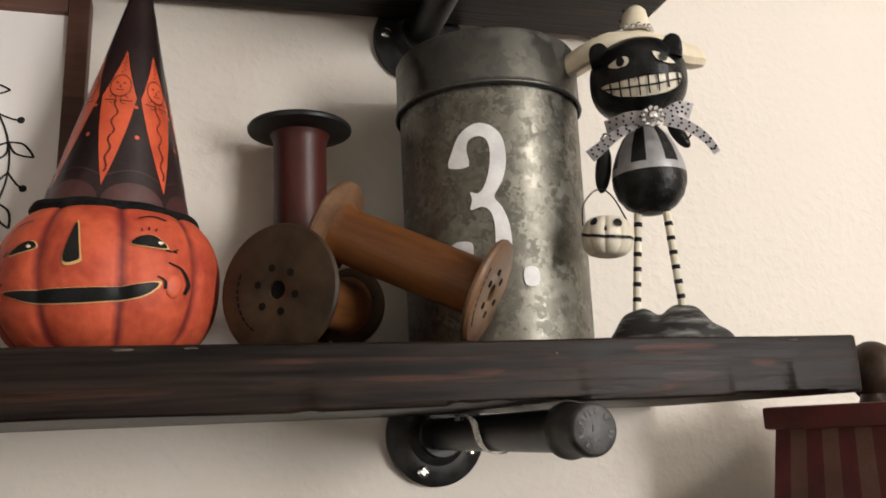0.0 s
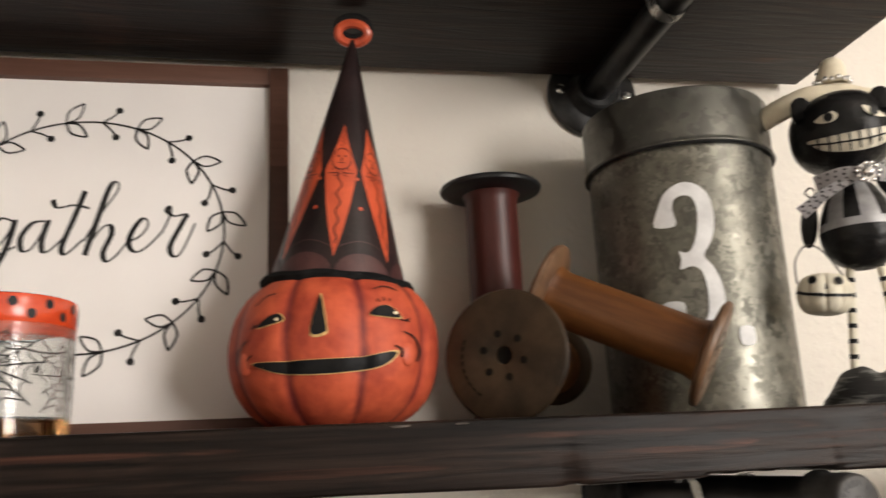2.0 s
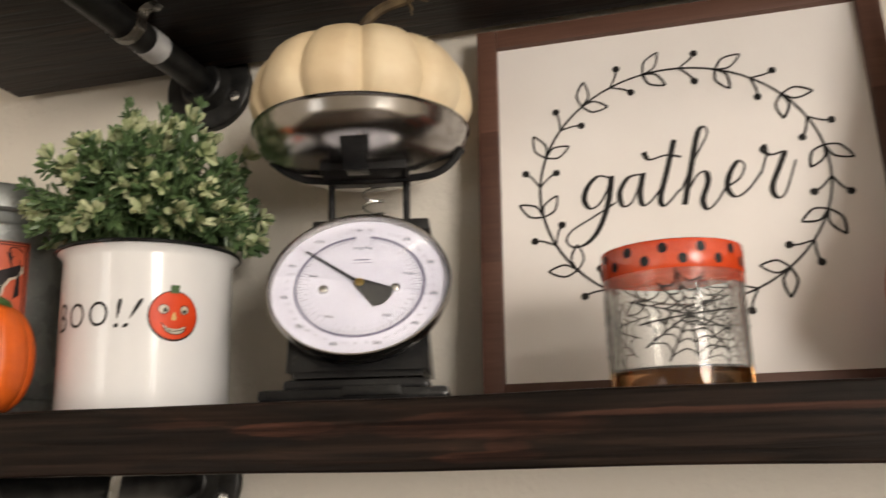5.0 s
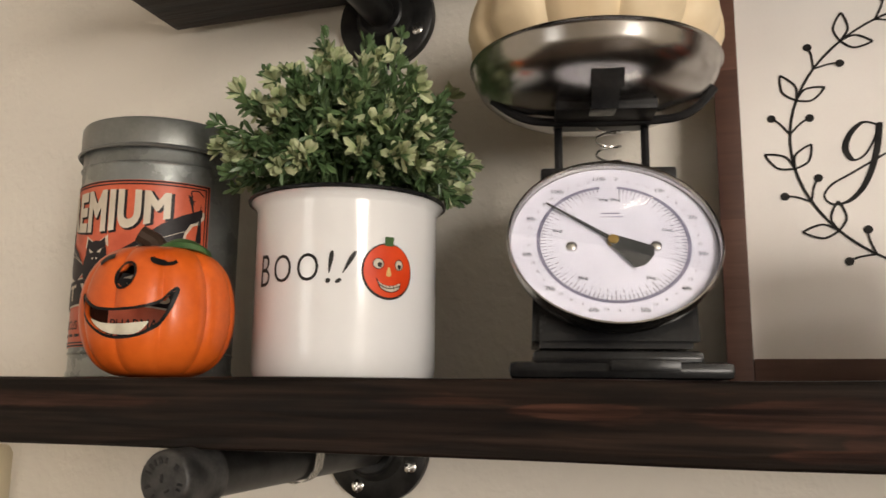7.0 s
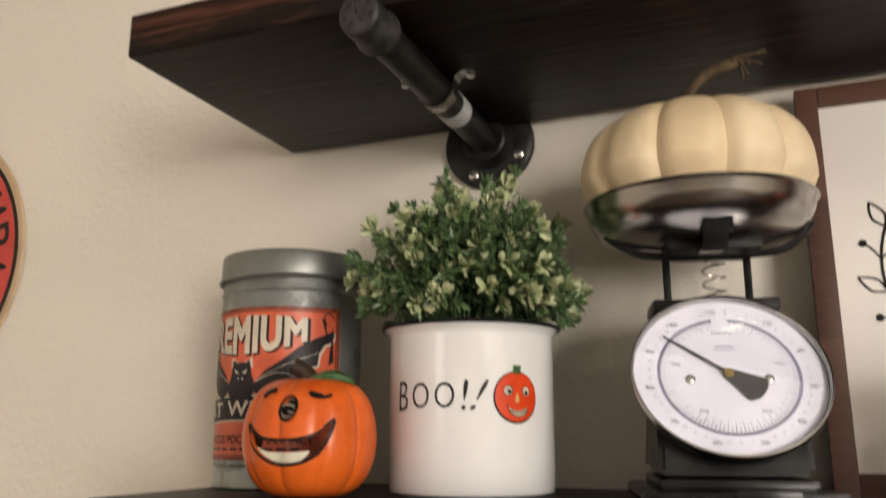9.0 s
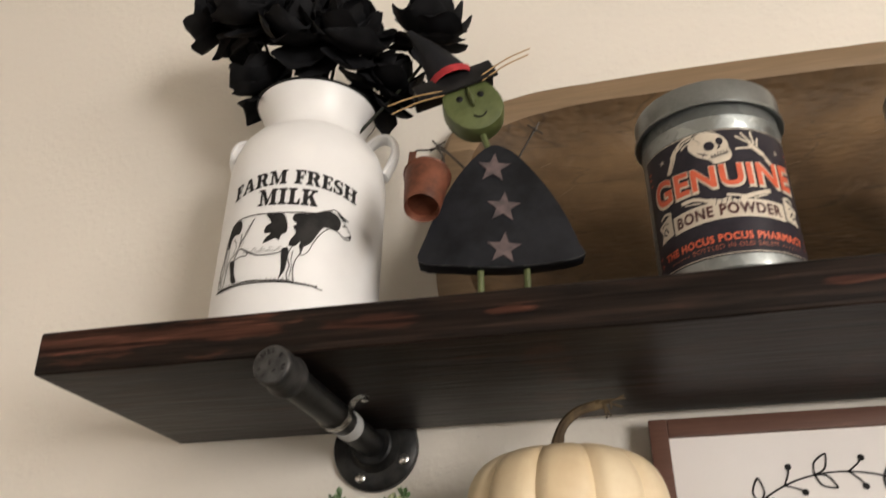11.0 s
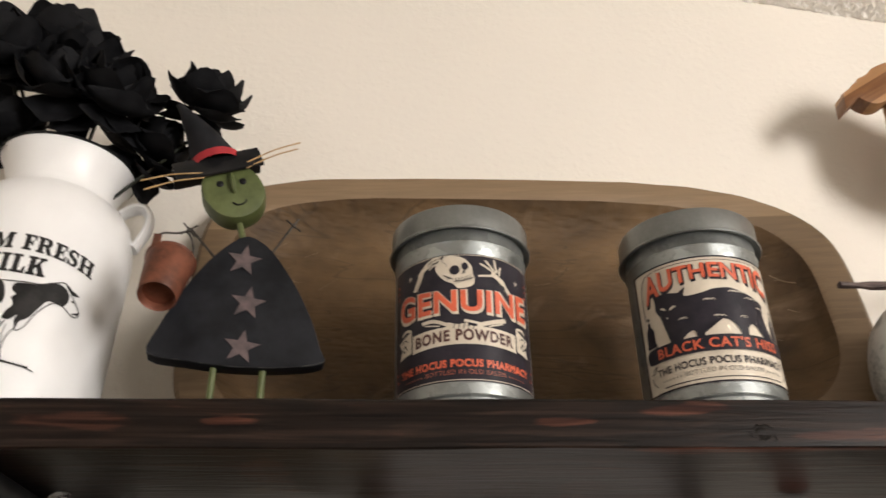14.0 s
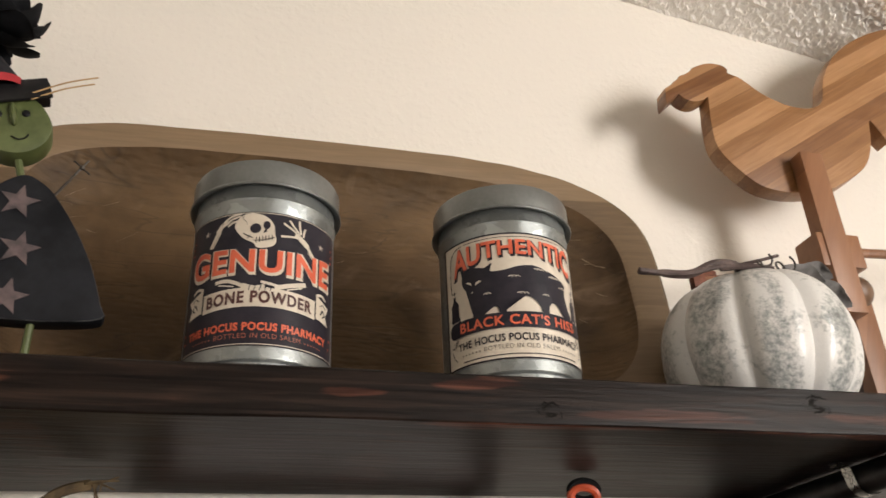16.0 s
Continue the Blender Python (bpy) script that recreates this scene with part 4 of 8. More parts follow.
def pipe_bracket(x, shelf_bottom, label, swing=0.0, drop=0.0, spin=0.35, hold=0.136, taped=True):
    """Iron pipe from a wall flange to an end cap under the shelf, with a strap."""
    z = shelf_bottom - 0.0138 - drop
    ob = thing("pipe_bracket", label, "shelf bracket", pose(x, WALL_Y, z, 0, 0, swing), "iron pipe brackets under the shelves")
    turn = pose(0, 0, 0, 90)
    fl = lathe([(0, 0), (0.043, 0), (0.0435, 0.002), (0.043, 0.0075), (0.041, 0.009), (0.026, 0.0105), (0.0215, 0.016), (0.0205, 0.021), (0.0185, 0.0225), (0, 0.0225)], 56)
    flange = part("flange", moved(fl, turn), BLACK_PIPE, ob)
    for k in range(4):
        a = math.pi / 4 + k * math.pi / 2 + spin
        px, pz = 0.033 * math.cos(a), 0.033 * math.sin(a)
        if pz > 0.012:
            continue
        s = lathe([(0, 0), (0.0052, 0), (0.0050, 0.0012), (0.003, 0.0024), (0, 0.0028)], 20)
        merge(s, block(0.006, 0.0012, 0.0006, (0, 0, 0.0028)))
        merge(s, block(0.0012, 0.006, 0.0006, (0, 0, 0.0028)))
        moved(s, pose(px, -0.0092, pz) @ turn)
        part("screw", s, STEEL, flange, "bright cross-head screw")
    part("pipe", moved(lathe([(0, 0.015), (0.0130, 0.015), (0.0130, 0.262), (0.0, 0.262)], 36), turn), BLACK_PIPE, ob)
    if taped:
        part("tape", moved(lathe([(0.0129, 0.090), (0.0134, 0.090), (0.0134, 0.110), (0.0129, 0.110)], 36), turn), PALE_TAPE, ob, "worn pale tape round the pipe")
    cap = lathe([(0, 0.241), (0.0150, 0.241), (0.0166, 0.2425), (0.0169, 0.2455), (0.0158, 0.2485), (0.0150, 0.250), (0.0153, 0.2675), (0.0149, 0.2718), (0.0138, 0.2738), (0.0128, 0.2743), (0, 0.2745)], 40)
    end_cap = part("end_cap", moved(cap, turn), GREY_CAP, ob, "grey cast-iron end cap")
    # worn casting marks round the cap's face
    bars = bmesh.new()
    for a, wide, high in ((2.75, 0.0012, 0.0030), (2.42, 0.0016, 0.0034), (2.12, 0.0010, 0.0030), (1.80, 0.0018, 0.0036), (1.45, 0.0012, 0.0030), (0.75, 0.0020, 0.0032), (-0.15, 0.0014, 0.0030), (-0.42, 0.0014, 0.0026), (3.5, 0.0016, 0.0032), (4.1, 0.0012, 0.0030)):
        merge(bars, moved(block(wide, high, 0.0005), Matrix.Rotation(a - math.pi / 2, 4, "Z") @ pose(0, 0.0098, 0.2745, 0, 0, 40 * wide / 0.002 - 25)))
    merge(bars, block(0.0014, 0.0040, 0.0005, (-0.001, 0.001, 0.2746)))
    merge(bars, moved(block(0.0030, 0.0012, 0.0005), pose(0.0025, -0.0050, 0.2746, 0, 0, 30)))
    part("casting_mark", moved(bars, turn), BLACK_PIPE, end_cap)
    pts = []
    for k in range(13):
        a = radians(-20 - k * 140 / 12)
        pts.append((0.0147 * math.cos(a) if k else 0.0147, 0, 0.0147 * math.sin(a)))
    loop = [(0.031, 0, 0.0133), (0.023, 0, 0.0128), (0.0175, 0, 0.0090), (0.0157, 0, 0.002)] + pts + [(-0.0157, 0, 0.002), (-0.0175, 0, 0.0090), (-0.023, 0, 0.0128), (-0.031, 0, 0.0133)]
    st = bmesh.new()
    line = smooth_line(loop, 3)
    rows = [[st.verts.new((p.x, y, p.z)) for y in (-hold - 0.006, -hold + 0.006)] for p in line]
    for a, b in zip(rows, rows[1:]):
        st.faces.new((a[0], a[1], b[1], b[0]))
    bmesh.ops.solidify(st, geom=st.faces[:], thickness=0.0012)
    strap = part("strap", st, STEEL, ob, "bent steel pipe strap")
    for sx in (-0.028, 0.028):
        part("strap_screw", moved(lathe([(0, -0.004), (0.0035, -0.004), (0.003, -0.0015), (0, -0.001)], 14), pose(sx, -hold, 0.0133)), STEEL, strap)
    return ob


high_label = "black iron pipe bracket with round wall flange, under the upper shelf"
low_label = "black iron pipe bracket with round wall flange, under the lower shelf"
pipe_bracket(-0.318, HIGH - 0.036, high_label)
pipe_bracket(-0.318, LOW - 0.037, low_label, taped=False)
pipe_bracket(0.545, HIGH - 0.036, high_label, spin=0.70, hold=0.172, taped=False)
pipe_bracket(0.545, LOW - 0.037, low_label, 4.2, 0.002, taped=False)



# ---- shared kinds of things ----
def pumpkin_body(radius, height, ribs, groove, top_dip=0.18, power=0.75, seg=120, rows=30, turn=0.0, flat_base=0.04):
    """A ribbed, flattened pumpkin standing on z = 0."""
    prof = []
    for i in range(rows + 1):
        a = -math.pi / 2 + math.pi * i / rows
        c = max(0.0, math.cos(a))
        r = radius * c ** power
        z = height / 2 * (1 + math.sin(a))
        if a > 0:
            z -= height * top_dip * (1 - min(1, r / (radius * 0.55))) ** 2 if r < radius * 0.55 else 0
        else:
            z = max(z, 0.0) + (height * flat_base * (1 - min(1, r / (radius * 0.5))) if r < radius * 0.5 else 0)
        prof.append((max(r, 0.0), z))
    prof[0], prof[-1] = (0, prof[0][1]), (0, prof[-1][1])

    def shape(a, r, z):
        s = abs(math.sin(ribs * (a + turn) / 2))
        k = 1 - groove * (1 - s) ** 2.2 * min(1, r / (radius * 0.3))
        k *= 1 + 0.012 * noise.noise(Vector((math.sin(a) * 2, math.cos(a) * 2, z * 30)))
        return (r * k * math.sin(a), -r * k * math.cos(a), z)

    return lathe(prof, seg, shape)


def tree_of(bm):
    from mathutils.bvhtree import BVHTree
    bm.normal_update()
    return BVHTree.FromBMesh(bm)


def spool(name, label, m, length, shaft, rim, shaft_m, end_m, back_rim=None, holes=False):
    """A bobbin along its own z axis, its first end at z = 0."""
    ob = thing(name, label, "wooden spool", m, "old wooden thread spools")
    back_rim = back_rim or rim
    part("shaft", lathe([(0, 0.004), (shaft * 1.25, 0.004), (shaft * 1.06, 0.011), (shaft, 0.016), (shaft, length - 0.016), (shaft * 1.06, length - 0.011), (shaft * 1.25, length - 0.004), (0, length - 0.004)], 40), shaft_m, ob)
    for z, d, r, nm in ((0, 1, rim, "end_disc"), (length, -1, back_rim, "end_disc")):
        prof = [(0.0062, 0.0005), (0.0075, 0), (r * 0.90, 0), (r * 0.97, 0.0008), (r, 0.003), (r * 0.985, 0.0052), (r * 0.9, 0.0068), (shaft * 1.2, 0.0085), (0.0062, 0.0085), (0.0062, 0.0005)]
        bm = lathe([(pr, z + d * pz) for pr, pz in prof], 48)
        e = part(nm, bm, end_m, ob)
        if holes and d == 1:
            hb = bmesh.new()
            merge(hb, lathe([(0, 0.0028), (0.0060, 0.0028), (0.0060, 0.0034), (0, 0.0034)], 20))
            for k in range(6):
                a = k * math.pi / 3 + 0.3
                merge(hb, moved(lathe([(0, -0.0004), (0.0026, -0.0004), (0.0024, 0.001), (0, 0.001)], 14), pose(0.0150 * math.cos(a), 0.0150 * math.sin(a), 0)))
            pieces("drilled_hole", hb, HOLE, e)
            marks = bmesh.new()
            for k in range(9):
                a = -0.9 + k * 0.16
                merge(marks, moved(block(0.0014, 0.0036, 0.0004), Matrix.Rotation(a, 4, "Z") @ pose(0.031, 0, 0)))
            part("stamped_mark", marks, HOLE, e)
    return ob


def labelled_tin(name, label, m, body_r, lid_r, height, lid_h, group=""):
    """A galvanised tin with rolled beads and a push-on lid."""
    ob = thing(name, label, "storage tin", m, group)
    r = body_r
    part("body", lathe([(0, 0), (r - 0.001, 0), (r + 0.0008, 0.0015), (r + 0.0008, 0.004), (r - 0.0004, 0.006), (r - 0.0004, 0.017), (r + 0.0008, 0.0185), (r - 0.0004, 0.020),
                        (r, 0.024), (r, height - lid_h - 0.0125), (r + 0.0012, height - lid_h - 0.0105), (r, height - lid_h - 0.0085), (r, height - 0.004), (0, height - 0.004)], 72), TIN, ob)
    q, z = lid_r, height - lid_h
    part("lid", lathe([(r, z + 0.002), (q + 0.0012, z), (q + 0.0020, z + 0.0012), (q + 0.0012, z + 0.0028), (q, z + 0.0034), (q, z + lid_h - 0.003), (q - 0.001, z + lid_h - 0.0008), (q - 0.003, z + lid_h), (q - 0.006, z + lid_h - 0.0016), (0, z + lid_h - 0.0016)], 72), TIN_LID, ob)
    return ob


def bent(bm, f):
    for v in bm.verts:
        v.co.x, v.co.y = f(v.co.x, v.co.y)
    return bm


def ball(rx, ry, rz, seg=28, rows=14):
    return lathe([(math.cos(-math.pi / 2 + math.pi * i / rows), math.sin(-math.pi / 2 + math.pi * i / rows)) if 0 < i < rows else (0, -1 if i == 0 else 1) for i in range(rows + 1)], seg, lambda a, r, z: (rx * r * math.sin(a), -ry * r * math.cos(a), rz * z))


# ---- lower shelf: bat-wing tin ----
tin = labelled_tin("storage_tin", "galvanised tin with a torn-looking orange printed label", pose(-0.4735, 0.684, LOW), 0.0600, 0.0622, 0.192, 0.024)
R = 0.0600
TURN = -8
label = part("label", wrapped(flat(rect(-0.084, 0.0225, 0.084, 0.1435)), R + 0.0005, 0, TURN), LABEL_ORANGE, tin, "orange paper label with a black bat")
edge = bmesh.new()
for inset, w in ((0.0010, 0.0012), (0.0032, 0.0010)):
    o = [(-0.084 + inset, 0.0225 + inset), (0.084 - inset, 0.0225 + inset), (0.084 - inset, 0.1435 - inset), (-0.084 + inset, 0.1435 - inset)]
    for a, b in zip(o, o[1:] + o[:1]):
        merge(edge, flat(rect(min(a[0], b[0]) - w / 2, min(a[1], b[1]) - w / 2, max(a[0], b[0]) + w / 2, max(a[1], b[1]) + w / 2)))
for sx in (-1, 1):
    # corner flourishes
    merge(edge, stroke([(sx * 0.0790, 0.1350), (sx * 0.0745, 0.1385), (sx * 0.0690, 0.1375), (sx * 0.0700, 0.1335)], 0.0010))
    merge(edge, flat([(sx * 0.0665, 0.1350), (sx * 0.0725, 0.1160), (sx * 0.0700, 0.1335)], [(sx * 0.0770, 0.1300), (sx * 0.0735, 0.0960), (sx * 0.0785, 0.1000)]))
    merge(edge, flat(star(sx * 0.0700, 0.1300, 0.0030, 5, 0.4)))
pieces("label_border", wrapped(edge, R + 0.0009, 0, TURN), BAT_BLACK, label)


def hung(bm, half, low, end):
    """Letters with a level top whose feet sink lowest in the middle."""
    for v in bm.verts:
        t = min(1.0, (v.co.x / half) ** 2)
        v.co.y *= 1 + (end - 1) * t
        v.co.y += low * t
    return bm


part("lettering_shadow", wrapped(shifted(hung(shifted(words("PREMIUM", 0.1125, 0.0330, 0.066, 1.08), 0, -0.0162), 0.0545, -0.002, 0.60), 0.0010, 0.1360), R + 0.0009, 0, TURN), BAT_BLACK, label)
part("lettering", wrapped(shifted(hung(shifted(words("PREMIUM", 0.1100, 0.0315, 0.046, 1.08), 0, -0.0155), 0.0545, -0.002, 0.60), 0, 0.1362), R + 0.0013, 0, TURN), LABEL_CREAM, label, "cream capital lettering")
wing = [(0.010, 0.078), (0.022, 0.0920), (0.035, 0.1000), (0.0487, 0.1110), (0.064, 0.1190), (0.0785, 0.1250), (0.0790, 0.1200), (0.0745, 0.1145), (0.0700, 0.1130), (0.0655, 0.1060), (0.0640, 0.0965), (0.0570, 0.0940), (0.0515, 0.0850), (0.0420, 0.0815), (0.034, 0.0740), (0.022, 0.0700)]
pale = flat([(x + 0.0014, y - 0.0014) for x, y in wing], [(-x - 0.0014, y - 0.0014) for x, y in wing][::-1])
merge(pale, flat([(-0.0115, 0.094), (-0.0105, 0.1030), (-0.003, 0.0985)], [(0.0115, 0.094), (0.0105, 0.1030), (0.003, 0.0985)]))
part("bat_outline", wrapped(pale, R + 0.0009, 0, TURN), LABEL_CREAM, label, "pale edge round the bat")
bat = flat(wing, [(-x, y) for x, y in wing][::-1])
merge(bat, flat(disc(0, 0.079, 0.0135, 0.0155), disc(0, 0.0905, 0.0105, 0.0085), [(-0.0100, 0.092), (-0.0085, 0.1010), (-0.002, 0.0970)], [(0.0100, 0.092), (0.0085, 0.1010), (0.002, 0.0970)]))
part("bat_picture", wrapped(bat, R + 0.0012, 0, TURN), BAT_BLACK, label, "black bat with spread wings")
bits = flat([(-0.0068, 0.0935), (-0.0015, 0.0905), (-0.005, 0.0898)], [(0.0068, 0.0935), (0.0015, 0.0905), (0.005, 0.0898)], [(-0.003, 0.0865), (-0.001, 0.0865), (-0.002, 0.0845)], [(0.003, 0.0865), (0.001, 0.0865), (0.002, 0.0845)])
for sx in (-1, 1):
    for ex, ey in ((0.0655, 0.1068), (0.0515, 0.0860)):
        merge(bits, stroke([(sx * 0.014, 0.083), (sx * 0.032, 0.0955 - (0.0730 - ex) * 0.25), (sx * ex, ey)], 0.0004))
part("bat_highlight", wrapped(bits, R + 0.0015, 0, TURN), LABEL_CREAM, label)
bow = lambda x, y: (x, y + 0.006 * (1 - (x / 0.07) ** 2))
part("band_edge", wrapped(bent(diced(flat(rect(-0.0705, 0.0465, 0.0705, 0.0670)), 0.004), bow), R + 0.0010, 0, TURN), LABEL_CREAM, label)
part("band", wrapped(bent(diced(flat(rect(-0.069, 0.0478, 0.069, 0.0657)), 0.004), bow), R + 0.0014, 0, TURN), BAT_BLACK, label, "black banner on the label")
part("lettering", wrapped(bent(shifted(words("BAT WINGS", 0.118, 0.0118, 0.025, 1.1), 0, 0.0567), bow), R + 0.0018, 0, TURN), LABEL_CREAM, label)
part("lettering", wrapped(shifted(words("THE HOCUS POCUS PHARMACY", 0.125, 0.0066, 0.012), 0, 0.0385), R + 0.0010, 0, TURN), BAT_BLACK, label)
part("small_print", wrapped(together(*[flat(rect(-0.05 + k * 0.0105, 0.0300, -0.0425 + k * 0.0105, 0.0320)) for k in range(10)]), R + 0.0010, 0, TURN), BAT_BLACK, label)

# ---- small laughing pumpkin ----
jol = thing("jack_o_lantern", "small glossy orange ceramic jack-o'-lantern with a winking grin", "pumpkin ornament", pose(-0.3900, 0.58, LOW, 0, 0, 17))
skin = pumpkin_body(0.0465, 0.081, 10, 0.055, 0.12, 0.52, 260, 90, flat_base=0.02, turn=0.25)
tree = tree_of(skin)


def within(x, y, outline):
    """Whether a point lies inside a closed outline."""
    inside = False
    for (x0, y0), (x1, y1) in zip(outline, outline[1:] + outline[:1]):
        if (y0 > y) != (y1 > y) and x < x0 + (y - y0) / (y1 - y0) * (x1 - x0):
            inside = not inside
    return inside


mouth = [(-0.0055 + (x + 0.0055) * 0.85, 0.0360 + (y - 0.0360) * 0.88) for x, y in smooth_line([(-0.0405, 0.0505), (-0.025, 0.0405), (0.0, 0.0395), (0.018, 0.0440), (0.0295, 0.0540), (0.0265, 0.0410), (0.018, 0.0290), (0.004, 0.0220), (-0.016, 0.0220), (-0.033, 0.0330)], 5, True)]
nose = disc(-0.0052, 0.0588, 0.0058, 0.0080, 24, -0.3)
gone = []
for f in skin.faces:
    c = f.calc_center_median()
    if c.y < 0 and (within(c.x, c.z, mouth) or within(c.x, c.z, nose)):
        gone.append(f)
    elif c.y > 0.018 and 0.008 < c.z < 0.070:
        gone.append(f)
bmesh.ops.delete(skin, geom=gone, context="FACES")
shell_ob = part("pumpkin", skin, [JOL_SKIN, JOL_MOUTH], jol, "hollow orange shell with a cut-out grin")
thick = shell_ob.modifiers.new("wall", "SOLIDIFY")
thick.thickness, thick.offset, thick.material_offset = 0.0026, -1.0, 1
part("mouth_rim", laid_on(stroke(mouth, 0.0022, 0.0016, 1, True), tree, 0.0004), BLACK_PAINT, jol, "black outline of the grin")
part("teeth", laid_on(flat(smooth_line([(-0.0270, 0.0338), (-0.019, 0.0312), (-0.005, 0.0305), (0.007, 0.0316), (0.0102, 0.0312), (0.0026, 0.0247), (-0.0126, 0.0247), (-0.0228, 0.0291)], 4, True)), tree, -0.0008), CAT_WHITE, jol, "white row of teeth")
part("nose_rim", laid_on(stroke(nose, 0.0022, 0.0015, 1, True), tree, 0.0004), BLACK_PAINT, jol, "black outline of the oval nose")
part("eye", laid_on(stroke([(-0.0245, 0.0665), (-0.0205, 0.0700), (-0.0155, 0.0712)], 0.0036), tree, 0.0005), BLACK_PAINT, jol)
lid = stroke([(0.0080, 0.0702), (0.0092, 0.0678), (0.0132, 0.0664), (0.0188, 0.0666), (0.0212, 0.0682)], 0.0024)
merge(lid, flat([(0.0082, 0.0702), (0.0095, 0.0674), (0.0142, 0.0659), (0.0182, 0.0661), (0.0152, 0.0686), (0.0114, 0.0693)]))
part("eye", laid_on(lid, tree, 0.0005), BLACK_PAINT, jol, "black winking eye")
part("stem", tube([(0, 0, 0.068), (-0.001, 0, 0.079), (-0.006, -0.002, 0.086), (-0.014, -0.004, 0.0905)], [0.010, 0.0075, 0.0062, 0.0058], 10), DARK_KNOB, jol, "short dark brown stem")
part("leaf", moved(lathe([(0, 0), (0.008, 0.0005), (0.0165, 0.002), (0.0155, 0.0055), (0.009, 0.0085), (0, 0.0095)], 28, lambda a, r, z: (r * (1.15 + 0.10 * math.sin(3 * a)) * math.sin(a), -0.75 * r * math.cos(a), z + 0.25 * r * math.sin(a) ** 2 * -1)), pose(0.0150, -0.006, 0.0775)), JOL_GREEN, jol)

# ---- enamel mug with a plant ----
mug = thing("enamel_mug", "white enamel mug with a black rim and a printed pumpkin", "planter", pose(-0.299, 0.66, LOW))
MR = 0.0618
part("body", lathe([(0, 0), (MR - 0.005, 0), (MR - 0.001, 0.002), (MR, 0.006), (MR, 0.1120), (MR + 0.0010, 0.1150), (MR + 0.0034, 0.1178), (MR + 0.0050, 0.1192), (MR + 0.0040, 0.1203), (MR - 0.002, 0.1150), (MR - 0.003, 0.008), (0, 0.008)], 80), WHITE_ENAMEL, mug)
part("rim", moved(tube([((MR + 0.0052) * math.cos(k / 64 * math.tau), (MR + 0.0052) * math.sin(k / 64 * math.tau), 0) for k in range(64)], 0.0015, 8, closed=True), pose(0, 0, 0.1200)), BLACK_ENAMEL, mug, "black rolled rim")
b = bmesh.new()
for ch, x, w, tilt in (("B", -0.0335, 0.0105, -0.05), ("O", -0.0165, 0.0145, 0), ("O", 0.0025, 0.0145, 0), ("!", 0.0170, 0.0032, -0.12), ("!", 0.0272, 0.0036, -0.55)):
    merge(b, shifted(bent(words(ch, w, 0.0205 if ch != "O" else 0.0175, -0.006), lambda u, v, k=tilt: (u - k * v, v)), x, 0.069))
part("lettering", wrapped(b, MR + 0.0004, 0, 0), INK, mug, "black printed letters")
pk = part("printed_pumpkin", wrapped(flat(disc(0, 0.0675, 0.0178, 0.0180, 32)), MR + 0.0004, 0, 50), INK, mug, "red-orange pumpkin face print")
part("pumpkin_fill", wrapped(flat(disc(0.0002, 0.0679, 0.0168, 0.0169, 32)), MR + 0.0007, 0, 50), ORANGE_PAINT, pk)
part("pumpkin_stalk", wrapped(flat([(-0.003, 0.0835), (0.003, 0.0835), (0.0036, 0.0895), (-0.0028, 0.0895)]), MR + 0.0010, 0, 50), JOL_GREEN, pk)
face = flat(disc(-0.0072, 0.0722, 0.0036, 0.0032), disc(0.0074, 0.0716, 0.0030, 0.0032), smooth_line([(-0.0075, 0.0615), (-0.0040, 0.0590), (0.0030, 0.0585), (0.0085, 0.0605), (0.0070, 0.0565), (0.0010, 0.0548), (-0.0050, 0.0565)], 4, True))
part("pumpkin_face", wrapped(face, MR + 0.0010, 0, 50), LABEL_CREAM, pk, "white eyes and toothy smile")
part("pumpkin_nose", wrapped(flat(smooth_line([(-0.0014, 0.0645), (0.0014, 0.0645), (0.0016, 0.0670), (0.0002, 0.0705), (-0.0014, 0.0670)], 3, True)), MR + 0.0010, 0, 50), YELLOW_EDGE, pk)
pen = flat(disc(-0.0062, 0.0714, 0.0016), disc(0.0076, 0.0708, 0.0015))
for u, ru in ((-0.0072, 0.0036), (0.0074, 0.0030)):
    merge(pen, stroke([(u + ru * math.cos(k / 16 * math.tau), 0.0720 + 0.0033 * math.sin(k / 16 * math.tau)) for k in range(17)], 0.0005, 0.0005, 1))
merge(pen, stroke([(-0.0070, 0.0592), (0.0, 0.0566), (0.0080, 0.0586)], 0.0005))
for k in range(5):
    merge(pen, stroke([(-0.0045 + k * 0.0026, 0.0600 - 0.0010 * (k in (1, 2, 3))), (-0.0042 + k * 0.0026, 0.0560)], 0.0004))
merge(pen, stroke([(-0.0085, 0.0628), (-0.0075, 0.0610), (-0.0050, 0.0565), (0.0010, 0.0545), (0.0070, 0.0563), (0.0088, 0.0610)], 0.0006))
part("pumpkin_line", wrapped(pen, MR + 0.0013, 0, 50), INK, pk)
part("soil", lathe([(0, 0.113), (MR - 0.003, 0.113), (MR - 0.003, 0.111), (0, 0.111)], 24), DARK_KNOB, mug)

plant = thing("artificial_plant", "bushy green artificial plant with pale flowering tips", "plant", pose(-0.3015, 0.655, LOW + 0.114))
rng = random.Random(5)
green, pale, stems = bmesh.new(), bmesh.new(), bmesh.new()


